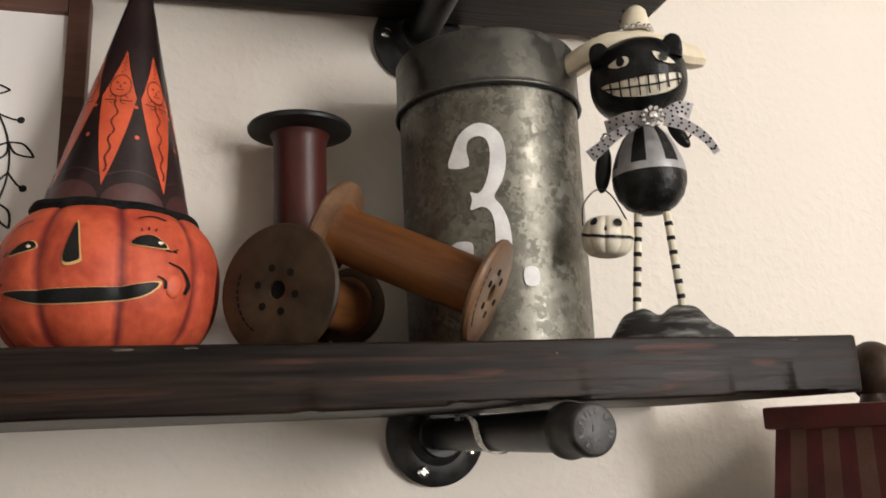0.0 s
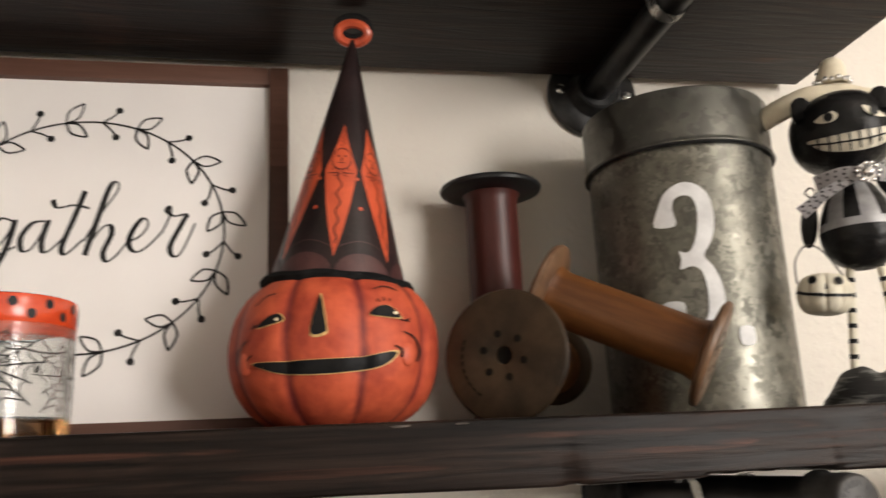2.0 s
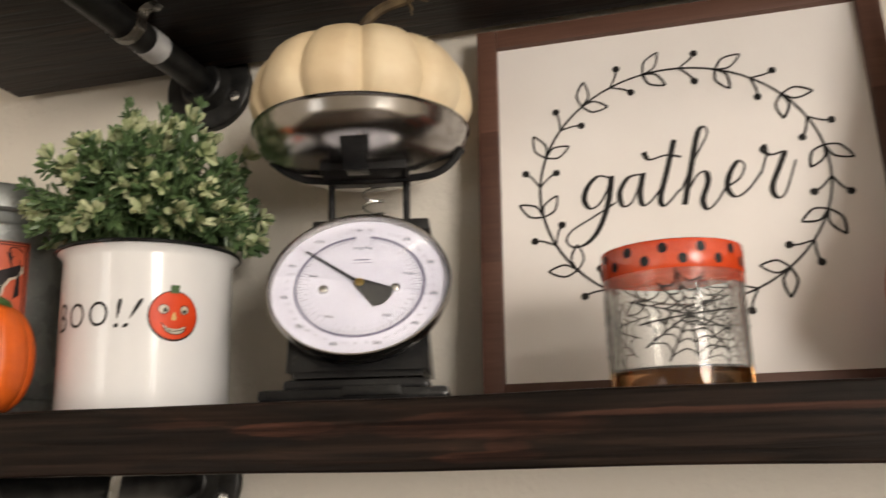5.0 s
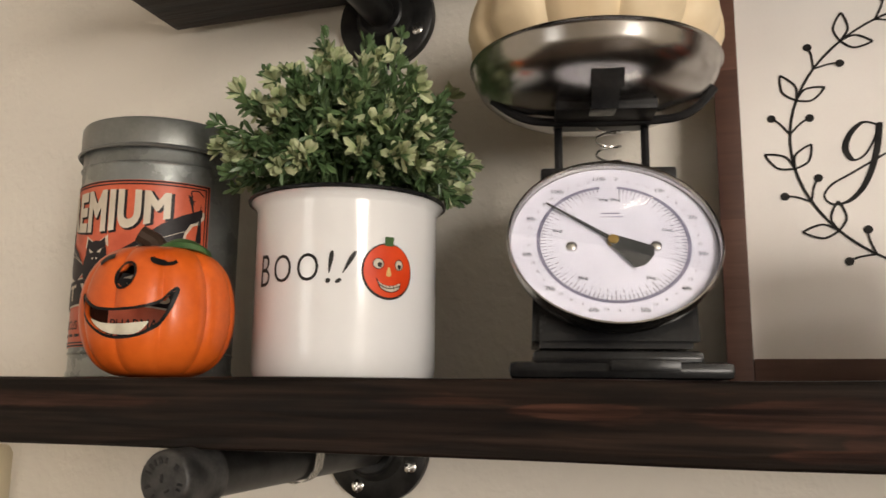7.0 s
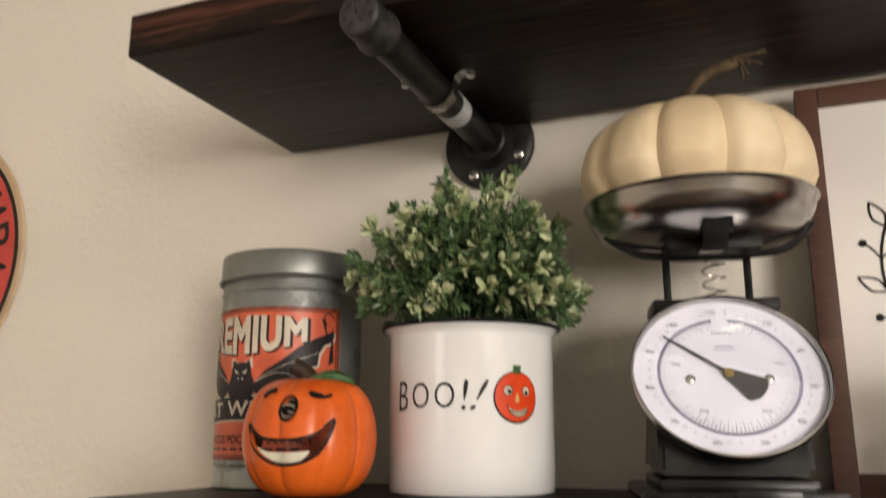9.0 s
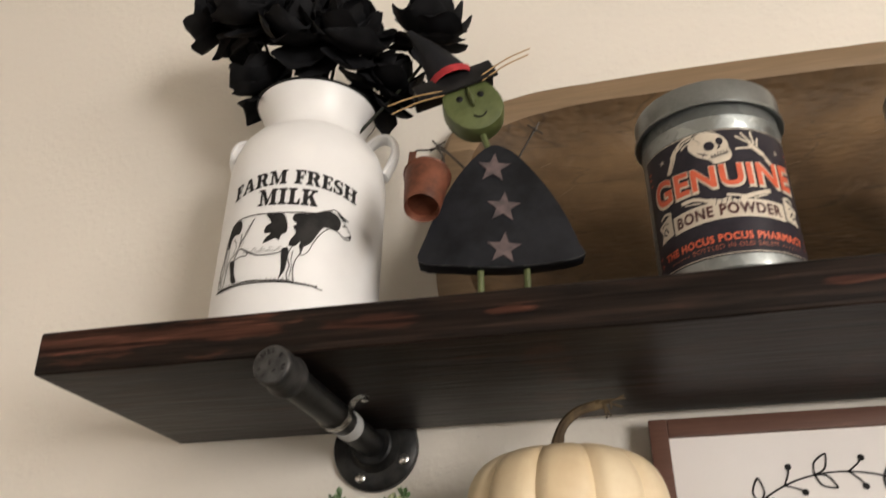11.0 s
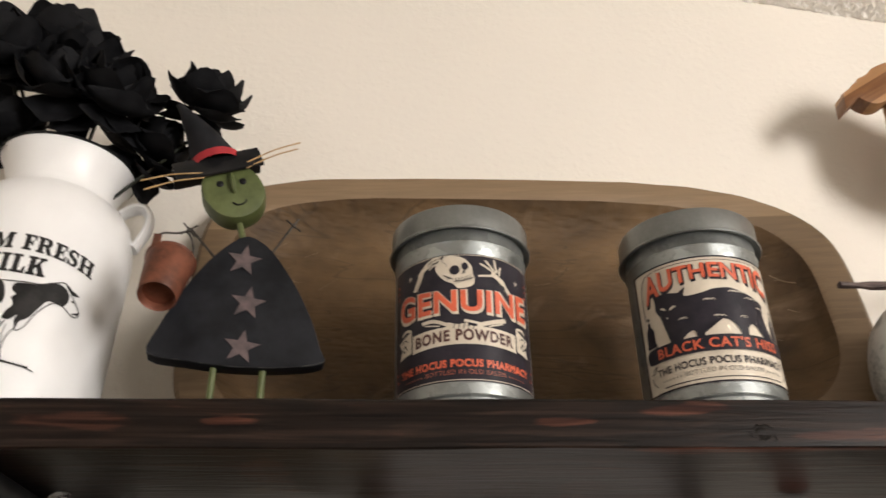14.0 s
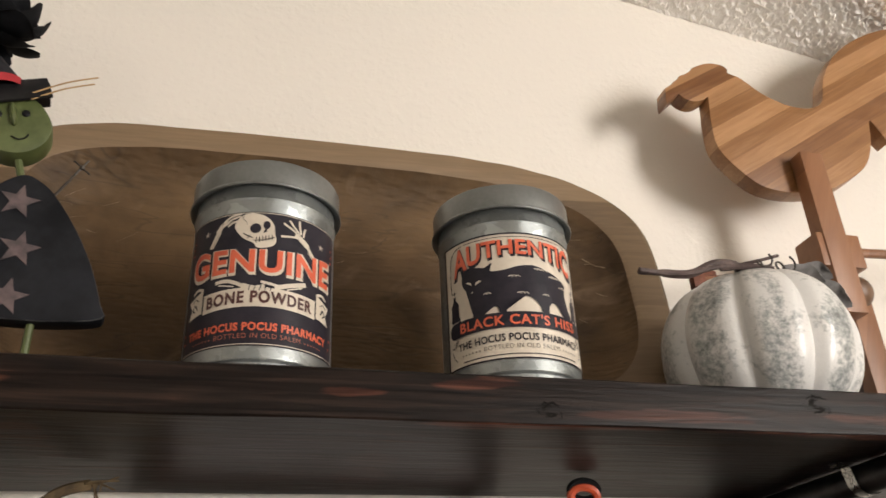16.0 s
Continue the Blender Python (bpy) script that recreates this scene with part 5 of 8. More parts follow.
def leaf(bm, place, way, size, width):
    """A folded oval leaf with a blunt tip."""
    way = way.normalized()
    side = way.cross(Vector((rng.uniform(-1, 1), rng.uniform(-1, 1), rng.uniform(-1, 1)))).normalized()
    up = side.cross(way)
    a, c = bm.verts.new(place), bm.verts.new(place + way * size + up * size * 0.05)
    mid = bm.verts.new(place + way * size * 0.55 - up * size * 0.05)
    for q in (1, -1):
        b1 = bm.verts.new(place + way * size * 0.35 + side * q * width * 0.42 + up * size * 0.06)
        b2 = bm.verts.new(place + way * size * 0.76 + side * q * width * 0.48 + up * size * 0.08)
        for f in ((a, b1, mid), (b1, b2, mid), (b2, c, mid)):
            bm.faces.new(f)


for k in range(300):
    az = rng.uniform(0, math.tau)
    el = math.asin(rng.uniform(0.02, 1.0) ** 0.85)
    reach = rng.uniform(0.80, 1.04) * (1 if rng.random() < 0.72 else 0.75) * (1 + (0.05 + 0.13 * math.sin(el) ** 2) * (rng.random() < 0.16))
    tip = Vector((0.0895 * math.cos(el) ** 1.15 * math.cos(az), 0.082 * math.cos(el) ** 1.15 * math.sin(az), 0.010 + 0.103 * math.sin(el) ** 1.1)) * reach
    tip.z += 0.004
    root = Vector((0.035 * math.cos(az) * rng.random(), 0.035 * math.sin(az) * rng.random(), 0.002))
    bendp = root.lerp(tip, 0.55) + Vector((0, 0, 0.014 * math.cos(el)))
    line = smooth_line([root, bendp, tip], 4)
    if k % 2 == 0:
        merge(stems, tube(line, 0.0007, 3, caps=False))
    whitish = rng.random() < 0.36
    for j, p in enumerate(line[3:]):
        t = (j + 3) / len(line)
        ahead = (line[-1] - line[-2]).normalized()
        for q in range(3):
            out = (ahead * 0.9 + Vector((rng.gauss(0, 0.55), rng.gauss(0, 0.55), rng.gauss(0, 0.5)))).normalized()
            leaf(green, p, out, rng.uniform(0.008, 0.0140), rng.uniform(0.0026, 0.0042))
    for q in range(11 if whitish else 5):
        out = ((tip - Vector((0, 0, 0.03))).normalized() + Vector((rng.gauss(0, 0.55), rng.gauss(0, 0.55), rng.gauss(0, 0.55)))).normalized()
        wide = 1.3 if whitish else 1.0
        leaf(pale if whitish else green, tip + out * 0.001, out, wide * rng.uniform(0.0070, 0.0105), wide * rng.uniform(0.0036, 0.0054))
tagged(part("foliage", green, LEAF, plant, "narrow green leaves"), kind="stuff")
tagged(part("pale_tip", pale, LEAF_PALE, plant, "creamy green leaf tips"), kind="stuff")
tagged(part("stalk", stems, LEAF, plant), kind="stuff")

# ---- kitchen scale with a cream pumpkin ----
scale = thing("kitchen_scale", "black mechanical kitchen scale with white dial and steel bowl", "kitchen scale", pose(-0.1220, 0.660, LOW, 0, 0, 13))
part("base", together(block(0.117, 0.136, 0.009, (0, -0.008, 0.0055), 0.0035), block(0.092, 0.114, 0.008, (0, -0.006, 0.0125), 0.0035)), BLACK_ENAMEL, scale)
part("base_plate", block(0.036, 0.002, 0.006, (0.012, -0.0795, 0.008), 0.0008), BLACK_ENAMEL, scale, "small glossy maker's plate without writing")
body = bmesh.new()
prof = [(-0.056, 0.018), (0.052, 0.018), (0.050, 0.130), (0.010, 0.133), (-0.052, 0.05)]
side = []
for sx in (-0.046, 0.046):
    side.append([body.verts.new((sx * (0.82 if z > 0.1 else 1), y, z)) for y, z in prof])
body.faces.new(side[0])
body.faces.new(side[1][::-1])
for k in range(5):
    body.faces.new((side[0][k], side[0][(k + 1) % 5], side[1][(k + 1) % 5], side[1][k]))
bmesh.ops.bevel(body, geom=body.edges[:], offset=0.004, segments=2, affect="EDGES")
part("body", body, BLACK_ENAMEL, scale)
# tilted round dial
dm = pose(0.0008, -0.0390, 0.0762, 60, 0, 0)
DR = 0.0610
dial = part("dial_housing", moved(lathe([(0, -0.022), (DR * 0.72, -0.022), (DR * 0.86, -0.010), (DR * 0.945, -0.001), (DR * 0.90, -0.0005), (0, -0.0005)], 64), dm), BLACK_PAINT, scale)
part("dial_face", moved(lathe([(0, 0.0060), (DR * 0.958, 0.0060), (DR * 0.958, 0.0), (0, 0.0)], 64), dm), DIAL_FACE, dial, "white printed dial")
part("dial_ring", moved(lathe([(DR * 0.962, 0.0), (DR * 0.966, 0.0108), (DR * 0.978, 0.0120), (DR * 0.992, 0.0118), (DR, 0.0102), (DR * 0.994, 0.0060), (DR * 0.972, 0.0050), (DR * 0.962, 0.0)], 72), dm), CHROME, dial, "bright steel ring round the dial")
ticks, band = bmesh.new(), bmesh.new()
for k in range(100):
    a = 0.16 + (math.tau - 0.32) * k / 99
    r0 = 0.0385 if k % 10 else 0.0372
    merge(ticks, moved(flat(rect(-0.00020, r0, 0.00020, 0.0420)), Matrix.Rotation(-a, 4, "Z")))
    if k % 2 == 0:
        merge(ticks, moved(flat(rect(-0.00016, 0.0348, 0.00016, 0.0372)), Matrix.Rotation(-a, 4, "Z")))
merge(band, stroke([(0.0428 * math.sin(0.12 + (math.tau - 0.24) * k / 60), 0.0428 * math.cos(0.12 + (math.tau - 0.24) * k / 60)) for k in range(61)], 0.0021, 0.0021, steps=1))
for k in range(12):
    a = 0.10 + (math.tau - 0.20) * k / 11
    body_text = "%dlb" % k if k else "0"
    merge(ticks, shifted(words(body_text, 0.0018 * len(body_text), 0.0029, 0.006), 0.0500 * math.sin(a), 0.0500 * math.cos(a)))
    for j, ounce in enumerate(("4", "8", "12")):
        aa = a + (math.tau - 0.20) / 44 * (j + 1)
        if k < 11:
            merge(ticks, shifted(words(ounce, 0.0011 * len(ounce), 0.0018, 0.0), 0.0485 * math.sin(aa), 0.0485 * math.cos(aa)))
for k in range(6):
    a = 0.11 + (math.tau - 0.22) * k / 5
    merge(ticks, shifted(words("%dkg" % k, 0.0058, 0.0030, 0.006), 0.0325 * math.sin(a), 0.0325 * math.cos(a)))
merge(band, flat(rect(-0.0055, 0.0212, 0.0055, 0.0222), rect(-0.0070, 0.0186, 0.0070, 0.0192)))
part("dial_band", moved(band, dm @ pose(0, 0, 0.0063)), DIAL_BAND, dial, "lavender-grey ring printed on the dial")
part("dial_marking", moved(ticks, dm @ pose(0, 0, 0.0065)), DIAL_INK, dial, "grey scale marks and numbers")
nd = flat([(-0.0013, -0.002), (-0.0005, 0.0475), (0.0005, 0.0475), (0.0013, -0.002)], [(-0.003, 0.003), (0.003, 0.003), (0.0098, -0.0205), (0.005, -0.0240), (0, -0.0247), (-0.005, -0.0240), (-0.0098, -0.0205)])
bmesh.ops.solidify(nd, geom=nd.faces[:], thickness=0.0005)
part("needle", moved(nd, dm @ pose(0, 0, 0.0078) @ Matrix.Rotation(radians(52), 4, "Z")), NEEDLE, dial, "dark pointer with a fan-shaped tail")
part("pin", moved(lathe([(0, 0.0060), (0.0035, 0.0060), (0.003, 0.0092), (0, 0.0098)], 20), dm), BRASS, dial, "brass centre pin")
for sx in (-0.0238, 0.0238):
    part("rivet", moved(lathe([(0, 0.0058), (0.0034, 0.0058), (0.0030, 0.0076), (0.0016, 0.0086), (0, 0.0088)], 18), dm @ pose(sx, -0.0038, 0)), STEEL, dial)
lens = part("dial_glass", moved(lathe([(0, 0.0118), (DR * 0.5, 0.0112), (DR * 0.957, 0.0096), (DR * 0.957, 0.0090), (DR * 0.5, 0.0106), (0, 0.0112)], 64), dm), GLASS, dial, "clear domed cover glass")
lens.visible_shadow = False
part("upper_block", block(0.085, 0.05, 0.009, (0.0035, 0.022, 0.1305), 0.002), BLACK_PAINT, scale)
for sx in (-0.027, 0.029):
    part("post", tube([(sx, 0.012, 0.13), (sx, 0.012, 0.168)], 0.0027, 8), BLACK_PAINT, scale)
spring = [(0.0080 * math.cos(t / 12 * math.tau), 0.0080 * math.sin(t / 12 * math.tau), 0.132 + 0.034 * t / 42) for t in range(43)]
part("spring", moved(tube(spring, 0.0007, 6), pose(0.005, 0.008, 0)), STEEL, scale, "bright coil spring")
cross = together(block(0.062, 0.046, 0.007, (0.001, -0.004, 0.1685), 0.0015), tube(smooth_line([(-0.070, 0.0, 0.182), (-0.052, 0.0, 0.170), (-0.03, 0.0, 0.166), (0.03, 0, 0.166), (0.056, 0, 0.171), (0.072, 0, 0.187)], 4), 0.0028, 8))
part("bowl_clip", together(moved(block(0.0195, 0.0035, 0.021, (0, 0, 0), 0.0012), pose(-0.001, -0.0560, 0.1790, 22, 0, 0)), moved(block(0.0165, 0.0040, 0.016, (0, 0, 0), 0.0012), pose(-0.002, -0.0480, 0.1665, 42, 0, 0)), block(0.016, 0.024, 0.004, (-0.002, -0.034, 0.1640), 0.001)), BLACK_ENAMEL, scale, "folded black clip at the bowl's front")
part("bowl_support", cross, BLACK_PAINT, scale, "black arms that carry the bowl")
bowl = [(0, 0.0), (0.029, 0.0004), (0.044, 0.0022), (0.056, 0.0062), (0.0665, 0.0112), (0.0740, 0.0178), (0.0782, 0.0250), (0.0792, 0.0318), (0.0800, 0.0330), (0.0816, 0.0336), (0.0810, 0.0347), (0.0765, 0.0330), (0.066, 0.018), (0.048, 0.0075), (0.029, 0.003), (0, 0.0025)]
part("bowl", moved(lathe(bowl, 72), pose(-0.0035, 0.006, 0.1690)), CHROME, scale, "polished steel weighing bowl")

gourd = thing("white_pumpkin", "small cream ribbed pumpkin with a curled dry stem", "pumpkin", pose(-0.1270, 0.667, LOW + 0.1695, 0, 0, 20))
part("pumpkin", pumpkin_body(0.0838, 0.103, 11, 0.088, 0.20, 0.50, flat_base=0.06), CREAM_PUMPKIN, gourd)
for v in gourd.children[0].data.vertices:
    if v.co.z < 0.050:
        k = 0.58 + 0.42 * (max(0.0, v.co.z) / 0.050) ** 0.62
        v.co.x *= k
        v.co.y *= k
st = smooth_line([(-0.004, 0, 0.076), (-0.005, 0, 0.102), (0.001, 0.0, 0.124), (0.015, -0.004, 0.137), (0.034, -0.010, 0.1425)], 5)
part("stem", tube(st, [0.010 - 0.0058 * min(1, i / 9) for i in range(len(st))], 8), DRY_STEM, gourd, "curled dry brown stem")
fr = bmesh.new()
for k in range(9):
    a = rng.uniform(-1, 1)
    merge(fr, tube(smooth_line([(0.031, -0.009, 0.1420), (0.036 + 0.004 * math.cos(k), -0.012 + 0.006 * math.sin(k * 1.7), 0.143), (0.043 + 0.008 * math.cos(k * 2.1), -0.014 + 0.010 * math.sin(k * 1.7), 0.139 + 0.009 * math.sin(k * 2.3))], 3), [0.0016] * 3 + [0.0008] * 4, 5))
part("stem_end", fr, DRY_STEM, gourd)

# ---- framed sign ----
SW, SH, FW = 0.312, 0.3165, 0.0165
sign = thing("framed_sign", "white canvas sign in a reddish-brown wooden frame, leaning on the wall", "wall sign", pose(0.104, 0.7165, LOW, -5.4))
part("canvas", block(SW - 2 * FW + 0.004, 0.004, SH - 2 * FW + 0.004, (0, 0.009, SH / 2)), CANVAS, sign, "plain white canvas")
for sx in (-1, 1):
    part("frame_side", block(FW, 0.017, SH, (sx * (SW - FW) / 2, 0.0085, SH / 2), 0.0012), FRAME_WOOD, sign)
for z in (FW / 2, SH - FW / 2):
    part("frame_rail", block(SW - 2 * FW - 0.0004, 0.0165, FW, (0, 0.0088, z), 0.0012), FRAME_WOOD, sign)
UP = pose(0, 0.0066, 0, 90)


def script(*pts):
    return [(-0.0892 + (x - 194) * 0.945 / 2546, (785 - y) / 2546 + 0.0100) for x, y in pts]


letters = [
    [(292, 368), (268, 361), (245, 380), (235, 407), (246, 428), (266, 420), (284, 392), (294, 364), (284, 420), (262, 472), (235, 500), (207, 505), (194, 490), (208, 470), (245, 450), (300, 420)],
    [(352, 366), (328, 371), (309, 400), (313, 428), (330, 425), (347, 395), (359, 364), (350, 405), (354, 431), (371, 424), (392, 400)],
    [(427, 300), (407, 365), (390, 418), (394, 436), (407, 429), (430, 405)],
    [(364, 320), (374, 337), (408, 331), (438, 338)],
    [(432, 408), (466, 342), (493, 297), (489, 279), (475, 292), (456, 360), (436, 438)],
    [(440, 420), (464, 382), (482, 374), (486, 394), (472, 432), (480, 451), (500, 436), (522, 405)],
    [(520, 410), (546, 395), (559, 370), (547, 359), (528, 385), (522, 414), (536, 431), (560, 419), (590, 385)],
    [(588, 390), (603, 350), (603, 332), (596, 342), (612, 353), (636, 349), (629, 368), (606, 418), (613, 440), (630, 430), (656, 368)],
]
word = bmesh.new()
for pts in letters:
    merge(word, stroke(script(*pts), 0.0043, 0.0015, 7))
part("script_lettering", moved(word, UP), INK, sign, "the word gather in black brush script")
wr = bmesh.new()
cx, cz, rx, rz = -0.0015, 0.1650, 0.1065, 0.0970
merge(wr, stroke([(cx + rx * math.cos(k / 72 * math.tau), cz + rz * math.sin(k / 72 * math.tau)) for k in range(73)], 0.0019, 0.0016, 1))


def sprig(a, leafy):
    """A pair of leaves or of berries, growing clockwise out of the ring."""
    base = Vector((cx + rx * math.cos(a), cz + rz * math.sin(a)))
    tangent = Vector((rx * math.sin(a), -rz * math.cos(a))).normalized()
    out = Vector((tangent.y, -tangent.x)) * -1
    for side in (1, -1):
        way = (tangent * 0.70 + out * side * 0.72).normalized()
        if leafy:
            ln = 0.0222 if side > 0 else 0.0205
            nrm = Vector((-way.y, way.x))
            for q in (1, -1):
                merge(wr, stroke([base, base + way * ln * 0.38 + nrm * q * 0.0046, base + way * ln * 0.72 + nrm * q * 0.0032, base + way * ln], 0.0019, 0.0015, 4))
        else:
            ln = 0.0170 if side > 0 else 0.0172
            tip = base + way * ln
            merge(wr, stroke([base, base + way * ln * 0.55 + tangent * 0.0016, tip], 0.0017, 0.0014, 3))
            merge(wr, flat(disc(tip.x, tip.y, 0.0029, 0.0029, 14)))


for k in range(24):
    sprig(radians(101 - 15 * k), k % 2 == 0)
part("wreath_drawing", moved(wr, pose(0, 0.0064, 0, 90)), INK, sign, "thin black wreath of leaves and berries")

# ---- spider-web tumbler ----
cup = thing("drinking_glass", "clear tumbler with orange dotted rim and black web print", "drinking glass", pose(0.088, 0.617, LOW))
GR = 0.0408
part("glass_wall", lathe([(0, 0.012), (GR - 0.003, 0.014), (GR - 0.0026, 0.0830), (GR - 0.0013, 0.0845), (GR, 0.0830), (GR, 0.0008), (GR - 0.001, 0), (0, 0)], 64), GLASS, cup)
part("amber_base", lathe([(0, 0.0005), (GR + 0.0003, 0.0002), (GR + 0.0006, 0.002), (GR + 0.0004, 0.0125), (0, 0.0118)], 64), AMBER_GLASS, cup, "amber tinted thick base")
part("rim_band", lathe([(GR + 0.0004, 0.0675), (GR + 0.0007, 0.0680), (GR + 0.0007, 0.0832), (GR + 0.0003, 0.0840)], 64), GLASS_RIM, cup, "orange enamel band")
dr = bmesh.new()
for k in range(24):
    merge(dr, flat(disc(-0.125 + k * 0.0106, 0.0725 + 0.0065 * (k % 2), 0.0027, 0.0030, 14)))
pieces("band_dot", wrapped(dr, GR + 0.0011, 0, 5), INK, cup, "black dots on the band")
drip = [(-0.09, 0.0677)] + [(-0.09 + 0.18 * k / 24, 0.0638 + 0.0028 * math.sin(k * 1.9) - 0.003 * (abs(k - 12) < 4)) for k in range(25)] + [(0.09, 0.0677)]
part("band_drip", wrapped(flat(drip), GR + 0.0005, 0, 0), DRIP, cup, "thin orange drips")
part("web_wash", wrapped(flat(rect(-0.085, 0.0125, 0.085, 0.066)), GR + 0.0002, 0, 0), WEB_WASH, cup, "frosty grey wash")
web = bmesh.new()
for w0, w1 in ((0.0, 0.041), (0.085, 0.041), (-0.085, 0.041)):
    spokes = 12
    reach = [0.030 + 0.006 * math.sin(k * 2.7) for k in range(spokes)]
    for k in range(spokes):
        a = k / spokes * math.tau + 0.15
        merge(web, stroke([(w0, w1), (w0 + reach[k] * 1.05 * math.cos(a), w1 + min(reach[k], 0.027) * math.sin(a))], 0.0012, 0.0009, 2))
    for ring in (0.2, 0.4, 0.62, 0.88):
        for k in range(spokes):
            a, c = k / spokes * math.tau + 0.15, (k + 1) / spokes * math.tau + 0.15
            p = [(w0 + reach[j % spokes] * ring * math.cos(t), w1 + min(reach[j % spokes], 0.027) * ring * math.sin(t)) for j, t in ((k, a), (k + 1, c))]
            midp = (w0 + (p[0][0] + p[1][0] - 2 * w0) * 0.42, w1 + (p[0][1] + p[1][1] - 2 * w1) * 0.42)
            merge(web, stroke([p[0], midp, p[1]], 0.0009, 0.0008, 3))
part("web_print", wrapped(web, GR + 0.0008, 0, 9), INK, cup, "black spider-web print")

# ---- pumpkin head with a pointed hat ----
head = thing("pumpkin_head", "smiling red-orange papier-mache pumpkin with a tall paper hat", "pumpkin ornament", pose(0.2922, 0.672, LOW, 0, 0, -8))
skin = pumpkin_body(0.0742, 0.112, 9, 0.045, 0.10, 0.60, flat_base=0.02, turn=0.36)
tree = tree_of(skin)
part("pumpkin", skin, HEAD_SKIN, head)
edge, dark = bmesh.new(), bmesh.new()
mouth = [(-0.0475, 0.0445), (-0.025, 0.0440), (0.0, 0.0440), (0.022, 0.0448), (0.0440, 0.0485), (0.036, 0.0400), (0.018, 0.0365), (-0.006, 0.0352), (-0.028, 0.0370), (-0.040, 0.0405)]
nose = [(-0.0090, 0.0607), (0.0, 0.0608), (0.0003, 0.0665), (-0.0032, 0.0855), (-0.0058, 0.078)]
eye_l = [(-0.0450, 0.0672), (-0.0400, 0.0722), (-0.0335, 0.0750), (-0.0290, 0.0742), (-0.0280, 0.0705), (-0.036, 0.0682)]
eye_r = [(0.0285, 0.0725), (0.0320, 0.0772), (0.0385, 0.0790), (0.0440, 0.0762), (0.0475, 0.0712), (0.038, 0.0712)]
for o, grow, drop in ((mouth, 1.03, 0.0412), (nose, 1.18, 0.072), (eye_l, 1.08, 0.0715), (eye_r, 1.08, 0.0755)):
    o = [tuple(p) for p in smooth_line(o, 4, True)]
    mx = sum(p[0] for p in o) / len(o)
    merge(edge, flat([((x - mx) * grow + mx + 0.0003, (y - drop) * 1.13 + drop) for x, y in o]))
    merge(dark, flat(o))
pieces("face_outline", laid_on(edge, tree, 0.0004, 0.003), YELLOW_EDGE, head, "ochre outlines round the features")
pieces("face_feature", laid_on(dark, tree, 0.0008, 0.003), BLACK_PAINT, head, "black painted mouth, nose and eyes")
ln = bmesh.new()
for pts in ([(-0.047, 0.083), (-0.041, 0.0885), (-0.033, 0.0900)], [(0.030, 0.0905), (0.037, 0.0935), (0.045, 0.0915)], [(0.047, 0.0700), (0.0505, 0.0695), (0.0535, 0.0715)], [(0.049, 0.062), (0.056, 0.0585), (0.059, 0.050), (0.057, 0.043)],
            [(-0.052, 0.060), (-0.058, 0.055), (-0.060, 0.046)], [(0.0435, 0.0525), (0.0475, 0.0500), (0.0475, 0.0450)], [(-0.0485, 0.0500), (-0.052, 0.0470), (-0.051, 0.0420)], [(-0.046, 0.0695), (-0.049, 0.0670)], [(0.0335, 0.0812), (0.0328, 0.0835)], [(0.0370, 0.0822), (0.0368, 0.0846)], [(0.0405, 0.0820), (0.0410, 0.0843)], [(0.0505, 0.0700), (0.0530, 0.0690)]):
    merge(ln, stroke(pts, 0.0016, 0.0009, 5))
pieces("face_line", laid_on(ln, tree, 0.0006, 0.003), BLACK_PAINT, head)
pieces("eye_glint", laid_on(flat(disc(-0.0315, 0.0712, 0.0013, 0.0011), disc(0.0440, 0.0738, 0.0013, 0.0011)), tree, 0.0012), EYE_CREAM, head)
for cx0, cz0 in ((0.0515, 0.0475), (-0.0545, 0.0455)):
    place, normal, _, _ = tree.ray_cast(Vector((cx0, -0.5, cz0)), Vector((0, 1, 0)))
    part("cheek", moved(ball(0.0064, 0.0028, 0.0080, 18, 10), Matrix.Translation(place) @ pose(0, 0.001, 0, 0, 0, math.degrees(math.atan2(cx0, -place.y)))), PUMPKIN_RED, head, "raised round cheek")
# hat, leaning a little
HM = pose(0.0025, 0, 0.1035, 1.5, 4.3, 0)
HR, HH = 0.0497, 0.1972
hat = part("hat", moved(lathe([(HR, 0), (HR * 0.5, HH * 0.5), (0.0016, HH), (0, HH)], 56), HM), HAT_PAPER, head, "dark printed paper cone hat")


def on_cone(bm, eps):
    """x: angle in radians, y: height."""
    for v in bm.verts:
        a, z = v.co.x, v.co.y
        r = HR * (1 - z / HH) + eps
        v.co = (r * math.sin(a), -r * math.cos(a), z)
    return moved(bm, HM)


